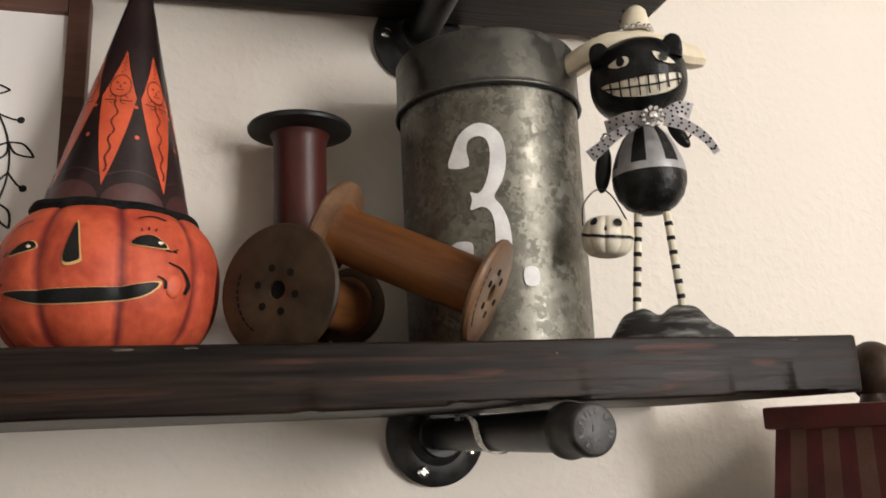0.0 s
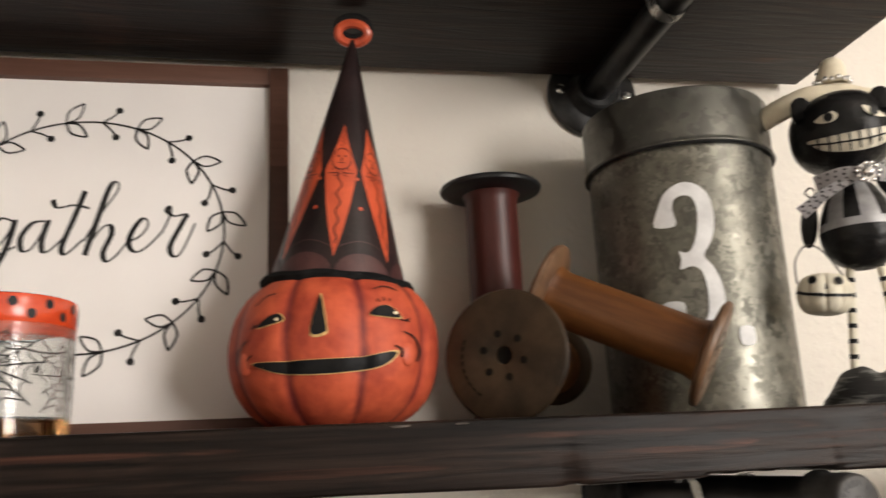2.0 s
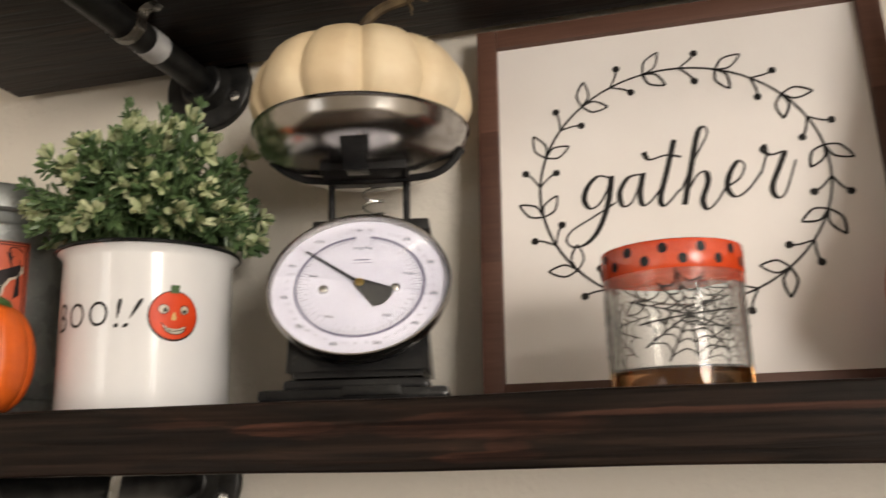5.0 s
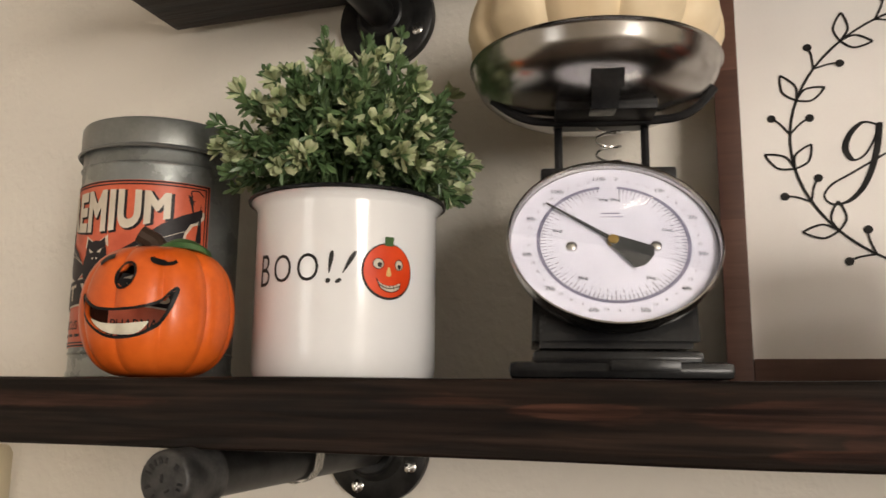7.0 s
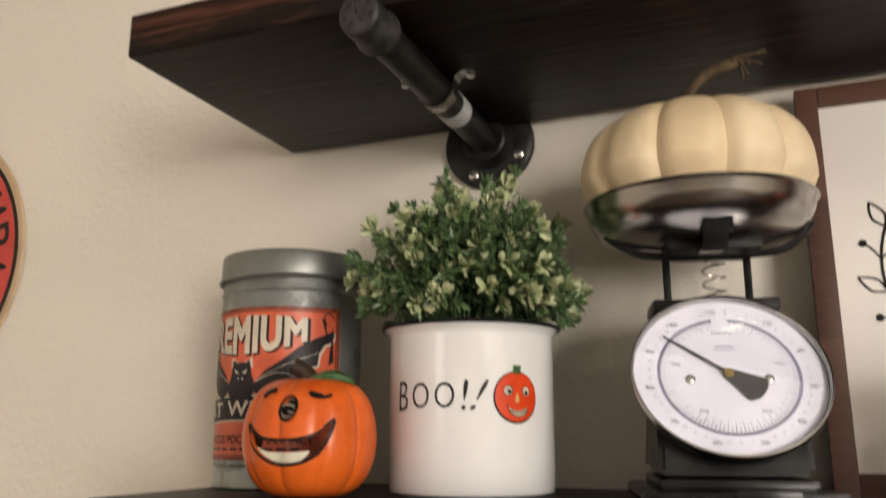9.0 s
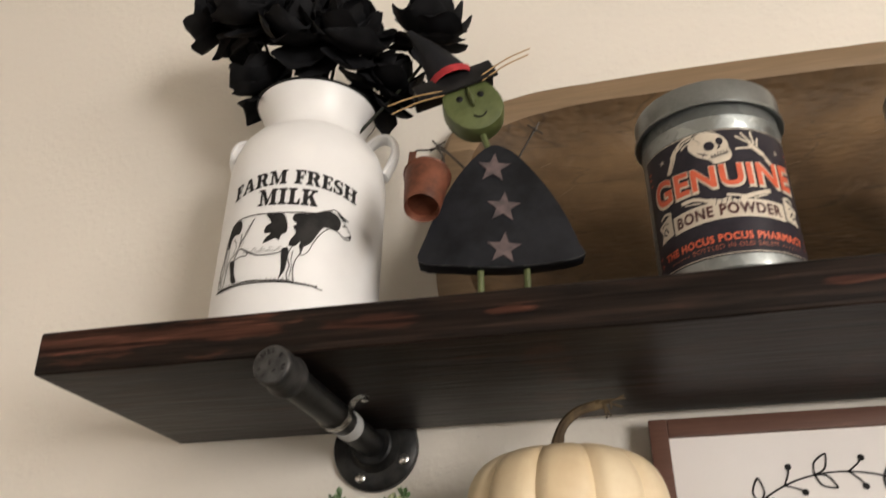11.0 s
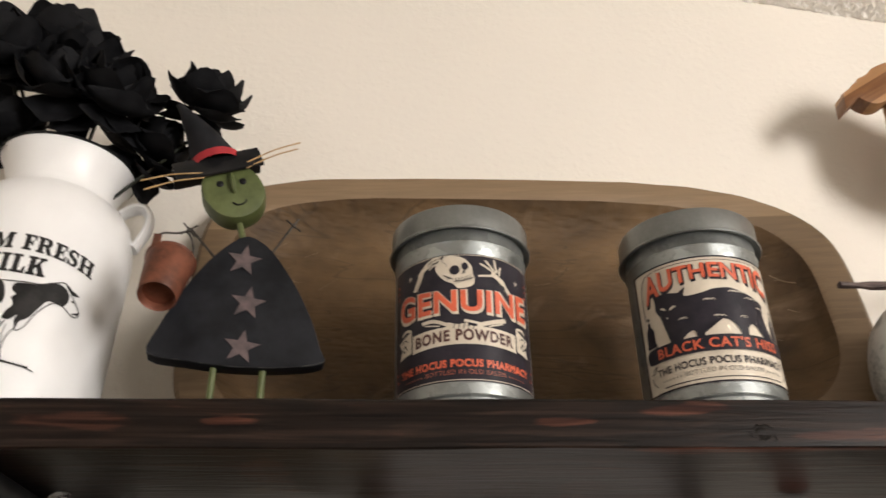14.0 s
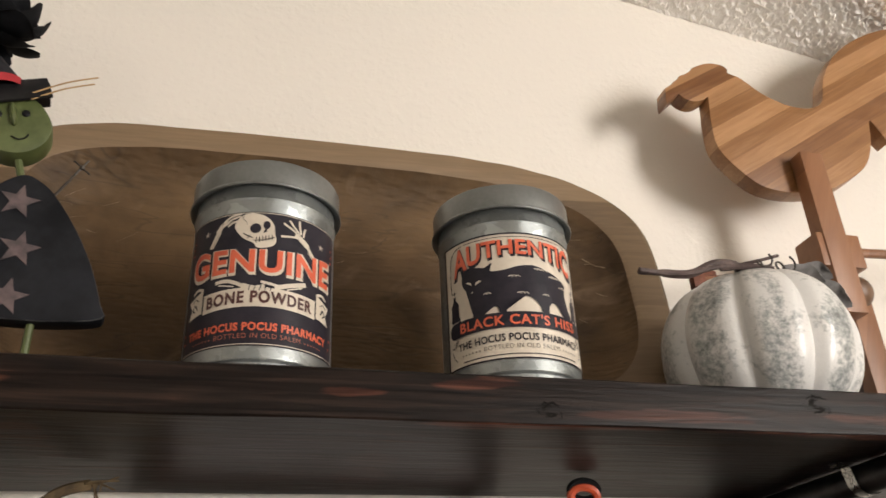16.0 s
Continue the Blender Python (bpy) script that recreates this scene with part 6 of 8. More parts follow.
dia, sc, doodle, dots = bmesh.new(), bmesh.new(), bmesh.new(), bmesh.new()
for k in range(7):
    a = 0.0 + (k - 3) * math.tau / 7
    w = 0.40
    merge(dia, diced(flat([(a, 0.014), (a + w, 0.082), (a, 0.120), (a - w, 0.082)]), 0.08))
    merge(sc, diced(flat([(a + 0.45 + 0.43 * math.cos(t / 10 * math.pi), 0.004 + 0.014 * math.sin(t / 10 * math.pi)) for t in range(11)]), 0.08))
    ringp = [(a + 0.24 * math.cos(t / 20 * math.tau), 0.0905 + 0.0082 * math.sin(t / 20 * math.tau)) for t in range(21)]
    for p, q in zip(ringp, ringp[1:]):
        grow = lambda u: (a + (u[0] - a) * 1.10, 0.0905 + (u[1] - 0.0905) * 1.12)
        merge(doodle, flat([p, q, grow(q), grow(p)]))
    for s in (-1, 1):
        merge(doodle, flat(rect(min(a + s * 0.06, a + s * 0.12), 0.0920, max(a + s * 0.06, a + s * 0.12), 0.0934), rect(min(a + s * 0.05, a + s * 0.30), 0.0785, max(a + s * 0.05, a + s * 0.30), 0.0794)))
    merge(doodle, flat(rect(a - 0.09, 0.0868, a + 0.09, 0.0876), rect(a - 0.02, 0.0885, a + 0.02, 0.0912)))
    for q in range(26):
        x0, x1 = (a + 0.055 * math.sin(j * 0.95) * (0.4 + j / 40) for j in (q, q + 1))
        z0, z1 = 0.024 + q * 0.0021, 0.024 + (q + 1) * 0.0021
        merge(doodle, flat([(x0 - 0.017, z0), (x0 + 0.017, z0), (x1 + 0.017, z1), (x1 - 0.017, z1)]))
    for q in range(9):
        x0, x1 = a + (0.085 - 0.008 * q) * (-1) ** q, a + (0.085 - 0.008 * (q + 1)) * (-1) ** (q + 1)
        z0 = 0.1000 + q * 0.0017
        merge(doodle, flat([(x0, z0), (x0 + 0.03, z0), (x1 + 0.03, z0 + 0.0017), (x1, z0 + 0.0017)]))
    for s in (-1, 1):
        for q in range(6):
            b0, b1 = (math.pi * (0.15 + 0.25 * j) for j in (q, q + 1))
            u = lambda b, w: (a + s * 0.13 + (0.075 + w) * math.cos(b) * s, 0.0795 + (0.0030 + 0.03 * w) * math.sin(b))
            merge(doodle, flat([u(b0, 0), u(b1, 0), u(b1, 0.022), u(b0, 0.022)]))
    for q in range(8):
        b0, b1 = 0.06 + q * 0.098, 0.06 + (q + 1) * 0.098
        lift = lambda b: 0.0215 + 0.005 * math.sin((b - 0.06) / 0.784 * math.pi)
        merge(sc, flat([(a + b0, lift(b0)), (a + b1, lift(b1)), (a + b1, lift(b1) + 0.0009), (a + b0, lift(b0) + 0.0009)]))
    merge(dots, flat(disc(a + 0.45, 0.052, 0.045, 0.0016, 10), disc(a + 0.40, 0.075, 0.05, 0.0012, 10)))
pieces("hat_diamond", on_cone(dia, 0.0004), HAT_ORANGE, hat, "orange printed diamonds")
part("hat_doodle", on_cone(doodle, 0.0008), HAT_LINE, hat)
pieces("hat_scallop", on_cone(sc, 0.0004), HAT_SCALLOP, hat)
pieces("hat_dot", on_cone(dots, 0.0004), HAT_ORANGE, hat)
trim = [((HR + 0.0018) * math.cos(k / 60 * math.tau), (HR + 0.0018) * math.sin(k / 60 * math.tau), 0.0006 * math.sin(k * 0.9)) for k in range(60)]
part("hat_trim", moved(tube(trim, 0.0044, 8, closed=True), HM), FELT, head, "black chenille trim")
ring = bmesh.new()
merge(ring, tube([(0.0115 * math.cos(k / 28 * math.tau), 0.0, 0.0078 * math.sin(k / 28 * math.tau)) for k in range(28)], 0.0037, 8, closed=True))
part("hat_topper", moved(ring, HM @ pose(0, 0, HH + 0.006, 20, 0, 0)), HAT_ORANGE, head, "orange paper ring on the hat's tip")
part("topper_edge", moved(tube([(0.0125 * math.cos(k / 28 * math.tau), 0.0015, 0.0050 + 0.0080 * math.sin(k / 28 * math.tau)) for k in range(28)], 0.0030, 6, closed=True), HM @ pose(0, 0, HH + 0.006, 20, 0, 0)), BLACK_PAINT, head)
wisp = bmesh.new()
for k in range(6):
    merge(wisp, tube(smooth_line([(0, 0, HH - 0.002), (0.005, 0.001 * k, HH + 0.002), (0.010, -0.004 + 0.002 * k, HH - 0.006 + 0.003 * k)], 3), 0.0002, 4))
part("tinsel", moved(wisp, HM), STEEL, head)

# ---- thread spools ----
spool("thread_spool", "dark red upright spool with a black rim, behind the others", pose(0.4286, 0.7275, LOW), 0.2025, 0.0217, 0.036, SPOOL_RED, SPOOL_BLACK, 0.0430)
way = Vector((0.62, 0.78, 0)).normalized()
q = way.to_track_quat("Z", "Y").to_matrix().to_4x4()
spool("thread_spool", "amber spool lying on its side, brown drilled end outwards", Matrix.Translation((0.4005, 0.613, LOW + 0.0453)) @ q, 0.100, 0.0195, 0.0453, SPOOL_GOLD, SPOOL_END, 0.03, holes=True)
a0, a1 = Vector((0.5405, 0.588, LOW + 0.0385)), Vector((0.4415, 0.645, LOW + 0.0945))
q = (a1 - a0).to_track_quat("Z", "Y").to_matrix().to_4x4()
spool("thread_spool", "amber wooden spool leaning on another spool, tan ends", Matrix.Translation(a0) @ q, (a1 - a0).length, 0.0200, 0.0375, SPOOL_GOLD, SPOOL_TAN, 0.0375, holes=True)

# ---- galvanised canister ----
CR = 0.0728
can = thing("metal_canister", "old mottled galvanised canister with lid and white number three", "canister", pose(0.5795, 0.684, LOW))
part("body", lathe([(0, 0), (CR - 0.001, 0), (CR, 0.002), (CR - 0.0005, 0.005), (CR + 0.0006, 0.2050), (CR + 0.0006, 0.2170), (0, 0.2170)], 80), ZINC, can)
part("lid", lathe([(CR, 0.2040), (CR + 0.0030, 0.2015), (CR + 0.0038, 0.2035), (CR + 0.0030, 0.2055), (CR + 0.0026, 0.2070), (CR + 0.0026, 0.2450), (CR + 0.0012, 0.2475), (CR - 0.002, 0.2475), (CR - 0.004, 0.2455), (0, 0.2455)], 80), ZINC_LID, can, "dull grey push-on lid")
part("lid_bead", moved(tube([((CR + 0.003) * math.cos(k / 72 * math.tau), (CR + 0.003) * math.sin(k / 72 * math.tau), 0) for k in range(72)], 0.0014, 6, closed=True), pose(0, 0, 0.2015)), SPOOL_BLACK, can, "dark rubbed bead under the lid")
three = flat(smooth_line([(-0.0590, 0.1361), (-0.0552, 0.1489), (-0.0495, 0.1597), (-0.0415, 0.1657), (-0.0335, 0.1675), (-0.0243, 0.1642), (-0.0174, 0.1558), (-0.0151, 0.1429), (-0.0163, 0.1302), (-0.0198, 0.1202), (-0.0254, 0.1104), (-0.0203, 0.1027), (-0.0160, 0.0915), (-0.0144, 0.0781), (-0.0162, 0.0640),
                           (-0.0215, 0.0540), (-0.0330, 0.0490), (-0.0450, 0.0515), (-0.0545, 0.0610), (-0.0590, 0.0775), (-0.0436, 0.0775), (-0.0425, 0.0660), (-0.0370, 0.0605), (-0.0310, 0.0625), (-0.0272, 0.0690), (-0.0262, 0.0800), (-0.0264, 0.0906), (-0.0288, 0.0994), (-0.0346, 0.1034), (-0.0432, 0.1017),
                           (-0.0417, 0.1090), (-0.0429, 0.1154), (-0.0390, 0.1138), (-0.0353, 0.1147), (-0.0314, 0.1207), (-0.0278, 0.1331), (-0.0269, 0.1471), (-0.0297, 0.1550), (-0.0357, 0.1573), (-0.0420, 0.1548), (-0.0441, 0.1473), (-0.0430, 0.1349)], 3, True))
part("stencilled_number", wrapped(shifted(three, 0.0012, 0.0038), CR + 0.0010, 0, 0, 0.003), STENCIL, can, "white stencilled figure three")
part("stencilled_dot", wrapped(flat(smooth_line(rect(-0.0052, 0.0490, 0.0050, 0.0608), 3, True)), CR + 0.0010, 0, 0), STENCIL, can)


# ---- black cat figure: one mesh ----
def sheet(rows, thick=0.0006):
    bm = bmesh.new()
    vs = [[bm.verts.new(p) for p in r] for r in rows]
    for a, c in zip(vs, vs[1:]):
        for i in range(len(a) - 1):
            bm.faces.new((a[i], a[i + 1], c[i + 1], c[i]))
    bmesh.ops.solidify(bm, geom=bm.faces[:], thickness=thick)
    return bm


fig = bmesh.new()
B, Wt, G, Rb, Cr2, Wi, Bs, Cm = range(8)


def mound(a, r, z):
    """Two shoes melting into one oval foot."""
    x, y = r * math.sin(a), -r * 0.66 * math.cos(a)
    k = 1 - (r / 0.047) ** 2
    top = 0.021 * max(0.0, k) ** 0.5 + 0.011 * math.exp(-((x + 0.022) / 0.015) ** 4 - (y / 0.020) ** 2) + 0.011 * math.exp(-((x - 0.013) / 0.015) ** 4 - (y / 0.020) ** 2)
    return (x - 0.005, y, z * top + 0.0012 * noise.noise(Vector((x * 90, y * 90, 2))) * (z > 0))


merge(fig, lathe([(0, 0), (0.046, 0), (0.047, 0.3)] + [(0.047 * (1 - k / 16), 1.0) for k in range(1, 16)] + [(0, 1.0)], 56, mound), Bs)
for (x0, z0), (x1, z1) in (((-0.0258, 0.028), (-0.0177, 0.106)), ((0.0068, 0.028), (0.0022, 0.104))):
    for k in range(7):
        for t0, t1, mi in ((k / 7, (k + 0.70) / 7, Wt), ((k + 0.70) / 7, (k + 1) / 7, B)):
            merge(fig, tube([(x0 + (x1 - x0) * t0, 0, z0 + (z1 - z0) * t0), (x0 + (x1 - x0) * t1, 0, z0 + (z1 - z0) * t1)], 0.0030 if mi == Wt else 0.0031, 10), mi)
body_bm = lathe([(0, 0.0995), (0.010, 0.1010), (0.0185, 0.1060), (0.0240, 0.1130), (0.0270, 0.1220), (0.0275, 0.1290), (0.0268, 0.1350), (0.0255, 0.1405), (0.0225, 0.1490), (0.0175, 0.1590), (0.012, 0.166), (0, 0.171)], 72, lambda a, r, z: (r * math.sin(a), -r * 0.95 * math.cos(a), z))
for f in body_bm.faces:
    c = f.calc_center_median()
    a = math.degrees(math.atan2(c.x, -c.y))
    f.material_index = B if c.z < 0.129 else (G if c.z < 0.135 else (G if int((a + 180 + 14) // 28) % 2 else B))
tmp = [f.material_index for f in body_bm.faces]
table = {v: fig.verts.new(v.co + Vector((-0.0076, 0, 0))) for v in body_bm.verts}
for f, mi in zip(body_bm.faces, tmp):
    fig.faces.new([table[v] for v in f.verts]).material_index = mi
body_bm.free()
HX, HZ = -0.0085, 0.206
hd = ball(0.0368, 0.035, 0.0325, 44, 24)
for v in hd.verts:
    q = abs(v.co.z) / 0.0325
    v.co.z = math.copysign(0.0325 * q ** 0.8, v.co.z)
    v.co *= 1 + 0.012 * noise.noise(v.co * 40)
htree = tree_of(hd)
merge(fig, moved(hd, pose(HX, 0, HZ)), B)


def on_head(bm, eps, mi):
    shifted(bm, -HX, -HZ)
    merge(fig, moved(laid_on(bm, htree, eps, 0.003), pose(HX, 0, HZ)), mi)


def lifted(x, z):
    """The grin is shallow and rises to one side."""
    return (x, 0.1968 + (z - 0.1935) * 0.86 + 0.05 * x)


grin = smooth_line([lifted(x, z) for x, z in ((-0.0345, 0.1945), (-0.022, 0.1930), (-0.005, 0.1922), (0.010, 0.1930), (0.0225, 0.1955), (0.0195, 0.1845), (0.009, 0.1785), (-0.006, 0.1775), (-0.022, 0.1815), (-0.0305, 0.1880))], 5, True)
on_head(flat(grin), 0.0007, Wt)
tl = stroke([lifted(x, z) for x, z in ((-0.033, 0.1910), (-0.020, 0.1868), (-0.004, 0.1850), (0.009, 0.1860), (0.0215, 0.1905))], 0.0011)
for k in range(8):
    x = -0.0275 + k * 0.0067
    merge(tl, stroke([lifted(x, 0.1945), lifted(x + 0.0003, 0.1790 + 0.000011 * (x * 1000 + 6) ** 2)], 0.0011, 0.0011))
merge(tl, stroke(grin, 0.0010, 0.0010, 1, True))
on_head(tl, 0.0013, B)
on_head(flat(smooth_line([(-0.0280, 0.2082), (-0.0225, 0.2115), (-0.0150, 0.2125), (-0.0125, 0.2085), (-0.0155, 0.2052), (-0.0225, 0.2050)], 4, True), smooth_line([(0.0042, 0.2138), (0.0090, 0.2130), (0.0190, 0.2068), (0.0140, 0.2052), (0.0075, 0.2072)], 4, True)), 0.0007, Wt)
on_head(flat(disc(-0.0188, 0.2085, 0.0030, 0.0036), disc(0.0112, 0.2094, 0.0028, 0.0036)), 0.0013, B)
for sx, ez in ((-0.0325, 0.2185), (0.0165, 0.2165)):
    ear = lathe([(0.0090, 0), (0.0086, 0.006), (0.0072, 0.0120), (0.0050, 0.0160), (0.0020, 0.0178), (0, 0.0180)], 18, lambda a, r, z: (r * math.sin(a), -0.62 * r * math.cos(a) * (0.35 if math.cos(a) > 0 and z > 0.003 else 1.0), z))
    merge(fig, moved(ear, pose(sx, -0.020, ez - 0.003, 4, -14 if sx < 0 else 12, 0)), B)


def brim_shape(a, r, z):
    x, y = 1.03 * r * math.sin(a), -r * 0.58 * math.cos(a)
    xx = min(abs(x), 0.046)
    return (x, y, z - 6.4 * xx * xx - 0.30 * (abs(x) - xx) + 0.0015 * noise.noise(Vector((x * 60, y * 60, 0))))



brim = lathe([(0, -0.004), (0.028, -0.005), (0.044, -0.009), (0.054, -0.0098), (0.0600, -0.0070), (0.0625, -0.0015), (0.0605, 0.0042), (0.0550, 0.0078), (0.044, 0.0086), (0.030, 0.0070), (0.012, 0.007), (0, 0.007)], 52, brim_shape)
merge(fig, moved(brim, pose(-0.0195, 0.014, 0.2445, 20, 1.5, 0)), Cm)
merge(fig, moved(lathe([(0.0122, 0), (0.0116, 0.006), (0.0106, 0.013), (0.0086, 0.0190), (0.0050, 0.0228), (0, 0.0240)], 24, lambda a, r, z: (r * math.sin(a) + 0.12 * z, -r * math.cos(a), z)), pose(-0.0085, 0.010, 0.2495)), Cm)
for k in range(18):
    a = k / 18 * math.tau
    merge(fig, moved(ball(0.0021, 0.0021, 0.0021, 8, 5), pose(-0.0085 + 0.0138 * math.sin(a), 0.010 - 0.0138 * math.cos(a), 0.2505 + 0.0012 * (k % 2))), Cr2)
for x, y, z in ((-0.0180, 0.0040, 0.2600), (-0.0145, 0.0020, 0.2670)):
    merge(fig, moved(ball(0.0012, 0.0012, 0.0012, 8, 4), pose(x, y, z)), B)


def ribbon(spine, widths):
    """A dotted flat band along 3D points, its width upright."""
    pts = smooth_line(spine, 4)
    n = len(pts) - 1
    wide = lambda t: widths[0] + (widths[1] - widths[0]) * t
    rows = []
    for i, p in enumerate(pts):
        d = (pts[min(i + 1, n)] - pts[max(i - 1, 0)]).normalized()
        up = Vector((-d.z, 0, d.x)).normalized()
        rows.append([p + up * wide(i / n) * u for u in (-0.5, 0, 0.5)])
        if i % 2 == 0 and 0 < i < n:
            for j, u in enumerate((-0.30, 0.02, 0.34)):
                q = p + up * wide(i / n) * u + d * 0.0012 * (j % 2)
                merge(fig, moved(ball(0.00095, 0.0006, 0.00095, 7, 4), Matrix.Translation(q + Vector((0, -0.0006, 0)))), B)
    merge(fig, sheet(rows), Rb)


ribbon([(-0.002, -0.036, 0.1635), (-0.014, -0.037, 0.1640), (-0.025, -0.033, 0.1625), (-0.034, -0.026, 0.1610)], (0.008, 0.0145))
ribbon([(-0.006, -0.034, 0.1620), (-0.018, -0.036, 0.1570), (-0.030, -0.036, 0.1510), (-0.039, -0.035, 0.1450), (-0.047, -0.034, 0.1400)], (0.006, 0.0105))
ribbon([(0.004, -0.035, 0.1620), (0.012, -0.034, 0.1655), (0.020, -0.030, 0.1690), (0.027, -0.024, 0.1670)], (0.007, 0.0125))
ribbon([(0.008, -0.036, 0.1600), (0.018, -0.035, 0.1560), (0.028, -0.032, 0.1500), (0.036, -0.029, 0.1420), (0.041, -0.027, 0.1330)], (0.010, 0.0050))
merge(fig, moved(ball(0.0042, 0.0035, 0.0042, 14, 8), pose(0.0, -0.0405, 0.1620)), Cr2)
for k in range(11):
    a = k / 11 * math.tau
    merge(fig, moved(ball(0.0018, 0.0018, 0.0018, 8, 5), pose(0.0067 * math.cos(a), -0.0395, 0.1620 + 0.0067 * math.sin(a))), Cr2)
merge(fig, moved(ball(0.0062, 0.0070, 0.0190, 16, 10), pose(-0.0405, -0.002, 0.1390, 0, 9, 0)), B)
merge(fig, moved(ball(0.0050, 0.006, 0.0130, 16, 10), pose(0.0170, 0.002, 0.1600, 0, -30, 0)), B)
for sx, sz in ((-0.0365, 0.1625), (0.0225, 0.1575)):
    merge(fig, tube([(sx + 0.0036 * math.cos(k / 3), -0.004 + 0.002 * math.sin(k), sz + 0.0032 * math.sin(k / 3)) for k in range(24)], 0.0007, 5), Wi)
pail = pumpkin_body(0.0187, 0.029, 9, 0.10, 0.10, 0.50, 54, 14)
ptree = tree_of(pail)
PM = pose(-0.0410, -0.030, 0.0655, 0, 5, 0)
merge(fig, moved(pail, PM), Wt)
pf = flat(disc(-0.0080, 0.0225, 0.0028, 0.0030), disc(0.0085, 0.0215, 0.0028, 0.0030), [(-0.0010, 0.0155), (0.0018, 0.0155), (0.0008, 0.0200)])
merge(pf, stroke([(-0.0180, 0.0160), (-0.012, 0.0130), (0.004, 0.0112), (0.0180, 0.0125)], 0.0020, 0.0020))
merge(fig, moved(laid_on(pf, ptree, 0.0006, 0.003), PM), B)
merge(fig, tube(smooth_line([(-0.0565, -0.030, 0.090), (-0.0555, -0.026, 0.106), (-0.0490, -0.016, 0.118), (-0.0420, -0.008, 0.1215), (-0.0340, -0.016, 0.112), (-0.0245, -0.030, 0.089)], 5), 0.0006, 5), Wi)
cat = part("cat_figure", fig, [CAT_BLACK, CAT_WHITE, CAT_GREY, RIBBON, CRYSTAL, WIRE, CAT_BASE, CAT_CREAM])
cat.matrix_basis = pose(0.681, 0.596, LOW, 0, 0, -32)
tagged(cat, "grinning black cat figurine in a cream hat and dotted ribbon bow", "figurine")

# ---- below and beside the shelves ----
low_shelf = thing("wall_shelf", "dark-stained plank shelf below the other two", "shelf", pose((SHELF_L + SHELF_R) / 2 + 0.05, (FRONT + BACK) / 2, 1.165))
part("board", block(1.5, 0.24, 0.036, (0, 0, 0), 0.003), LOWER_WOOD, low_shelf)
box = thing("striped_box", "red and tan striped tapered wooden box with a dark red rim", "decorative box", pose(0.884, 0.640, 1.183, 0, 0, 32))
tb = bmesh.new()
NS = 5
for face in range(4):
    rot = Matrix.Rotation(face * math.pi / 2, 4, "Z")
    for k in range(NS * 2):
        u0, u1 = -1 + k / NS, -1 + (k + 1) / NS
        t, bt = 0.060, 0.092
        vs = [tb.verts.new(rot @ Vector(c)) for c in ((u0 * bt, -bt, 0), (u1 * bt, -bt, 0), (u1 * t, -t, 0.30), (u0 * t, -t, 0.30))]
        tb.faces.new(vs).material_index = k % 2
part("striped_side", tb, [RED_STRIPE, TAN_STRIPE], box, "painted vertical stripes", 0)
part("rim", block(0.134, 0.134, 0.018, (0, 0, 0.308), 0.003), RED_STRIPE, box, "dark red moulded rim")
part("knob", moved(ball(0.021, 0.021, 0.026, 20, 12), pose(0.012, 0.0, 0.342)), DARK_KNOB, box, "dark carved knob")
part("knob_neck", lathe([(0.012, 0.316), (0.009, 0.324), (0, 0.324)], 16), DARK_KNOB, box)
candle = thing("pillar_candle", "thick cream pillar candle", "candle", pose(-0.66, 0.668, 1.183))
part("wax", lathe([(0, 0), (0.052, 0), (0.053, 0.3), (0.050, 0.305), (0.044, 0.303), (0, 0.298)], 40), CANDLE, candle)
part("wick", tube([(0, 0, 0.298), (0.001, 0, 0.308)], 0.0012, 6), INK, candle, "short black wick")
tin_sign = thing("round_sign", "round red tin sign with a tan edge, hung on the wall", "wall sign", pose(-1.070, WALL_Y, 1.795, 90))
part("disc", lathe([(0, 0), (0.168, 0), (0.170, 0.002), (0.168, 0.004), (0, 0.004)], 72), SIGN_TAN, tin_sign)
part("red_ring", lathe([(0.096, 0.0046), (0.158, 0.0046), (0.158, 0.0040), (0.096, 0.0040)], 72), SIGN_RED, tin_sign)
part("black_line", together(lathe([(0.156, 0.0050), (0.161, 0.0050), (0.161, 0.0042), (0.156, 0.0042)], 72), lathe([(0.094, 0.0050), (0.099, 0.0050), (0.099, 0.0042), (0.094, 0.0042)], 72)), INK, tin_sign)
rl = bmesh.new()
for k, ch in enumerate("COMPANY"):
    a = radians(62 - k * 17)
    merge(rl, moved(words(ch, 0.028, 0.040, 0.01), Matrix.Rotation(a - math.pi / 2, 4, "Z") @ pose(0, 0.127, 0.0052)))
part("lettering", rl, INK, tin_sign, "black capital letters round the ring")


# ---- upper shelf: enamel milk can ----
milk = thing("milk_can", "white enamel milk can with black cow print and lettering", "vase", pose(-0.3703, 0.655, HIGH + 0.0015, 0, 2.3, 17))
KR = 0.0783
part("body", lathe([(0, 0), (KR - 0.0045, 0), (KR - 0.0015, 0.003), (KR - 0.0012, 0.010), (KR, 0.06), (KR, 0.190), (KR - 0.0025, 0.207), (KR - 0.0075, 0.2215), (KR - 0.0145, 0.2315), (0.0565, 0.2372), (0.0515, 0.2400), (0.0496, 0.2432), (0.0500, 0.2500), (0.0530, 0.2620), (0.0584, 0.2750), (0.0626, 0.2822),
                    (0.0634, 0.2835), (0.0614, 0.2835), (0.0570, 0.274), (0.0514, 0.262), (0.0484, 0.250), (0.0478, 0.238), (0.0478, 0.2), (0, 0.19)], 80), SATIN_ENAMEL, milk)
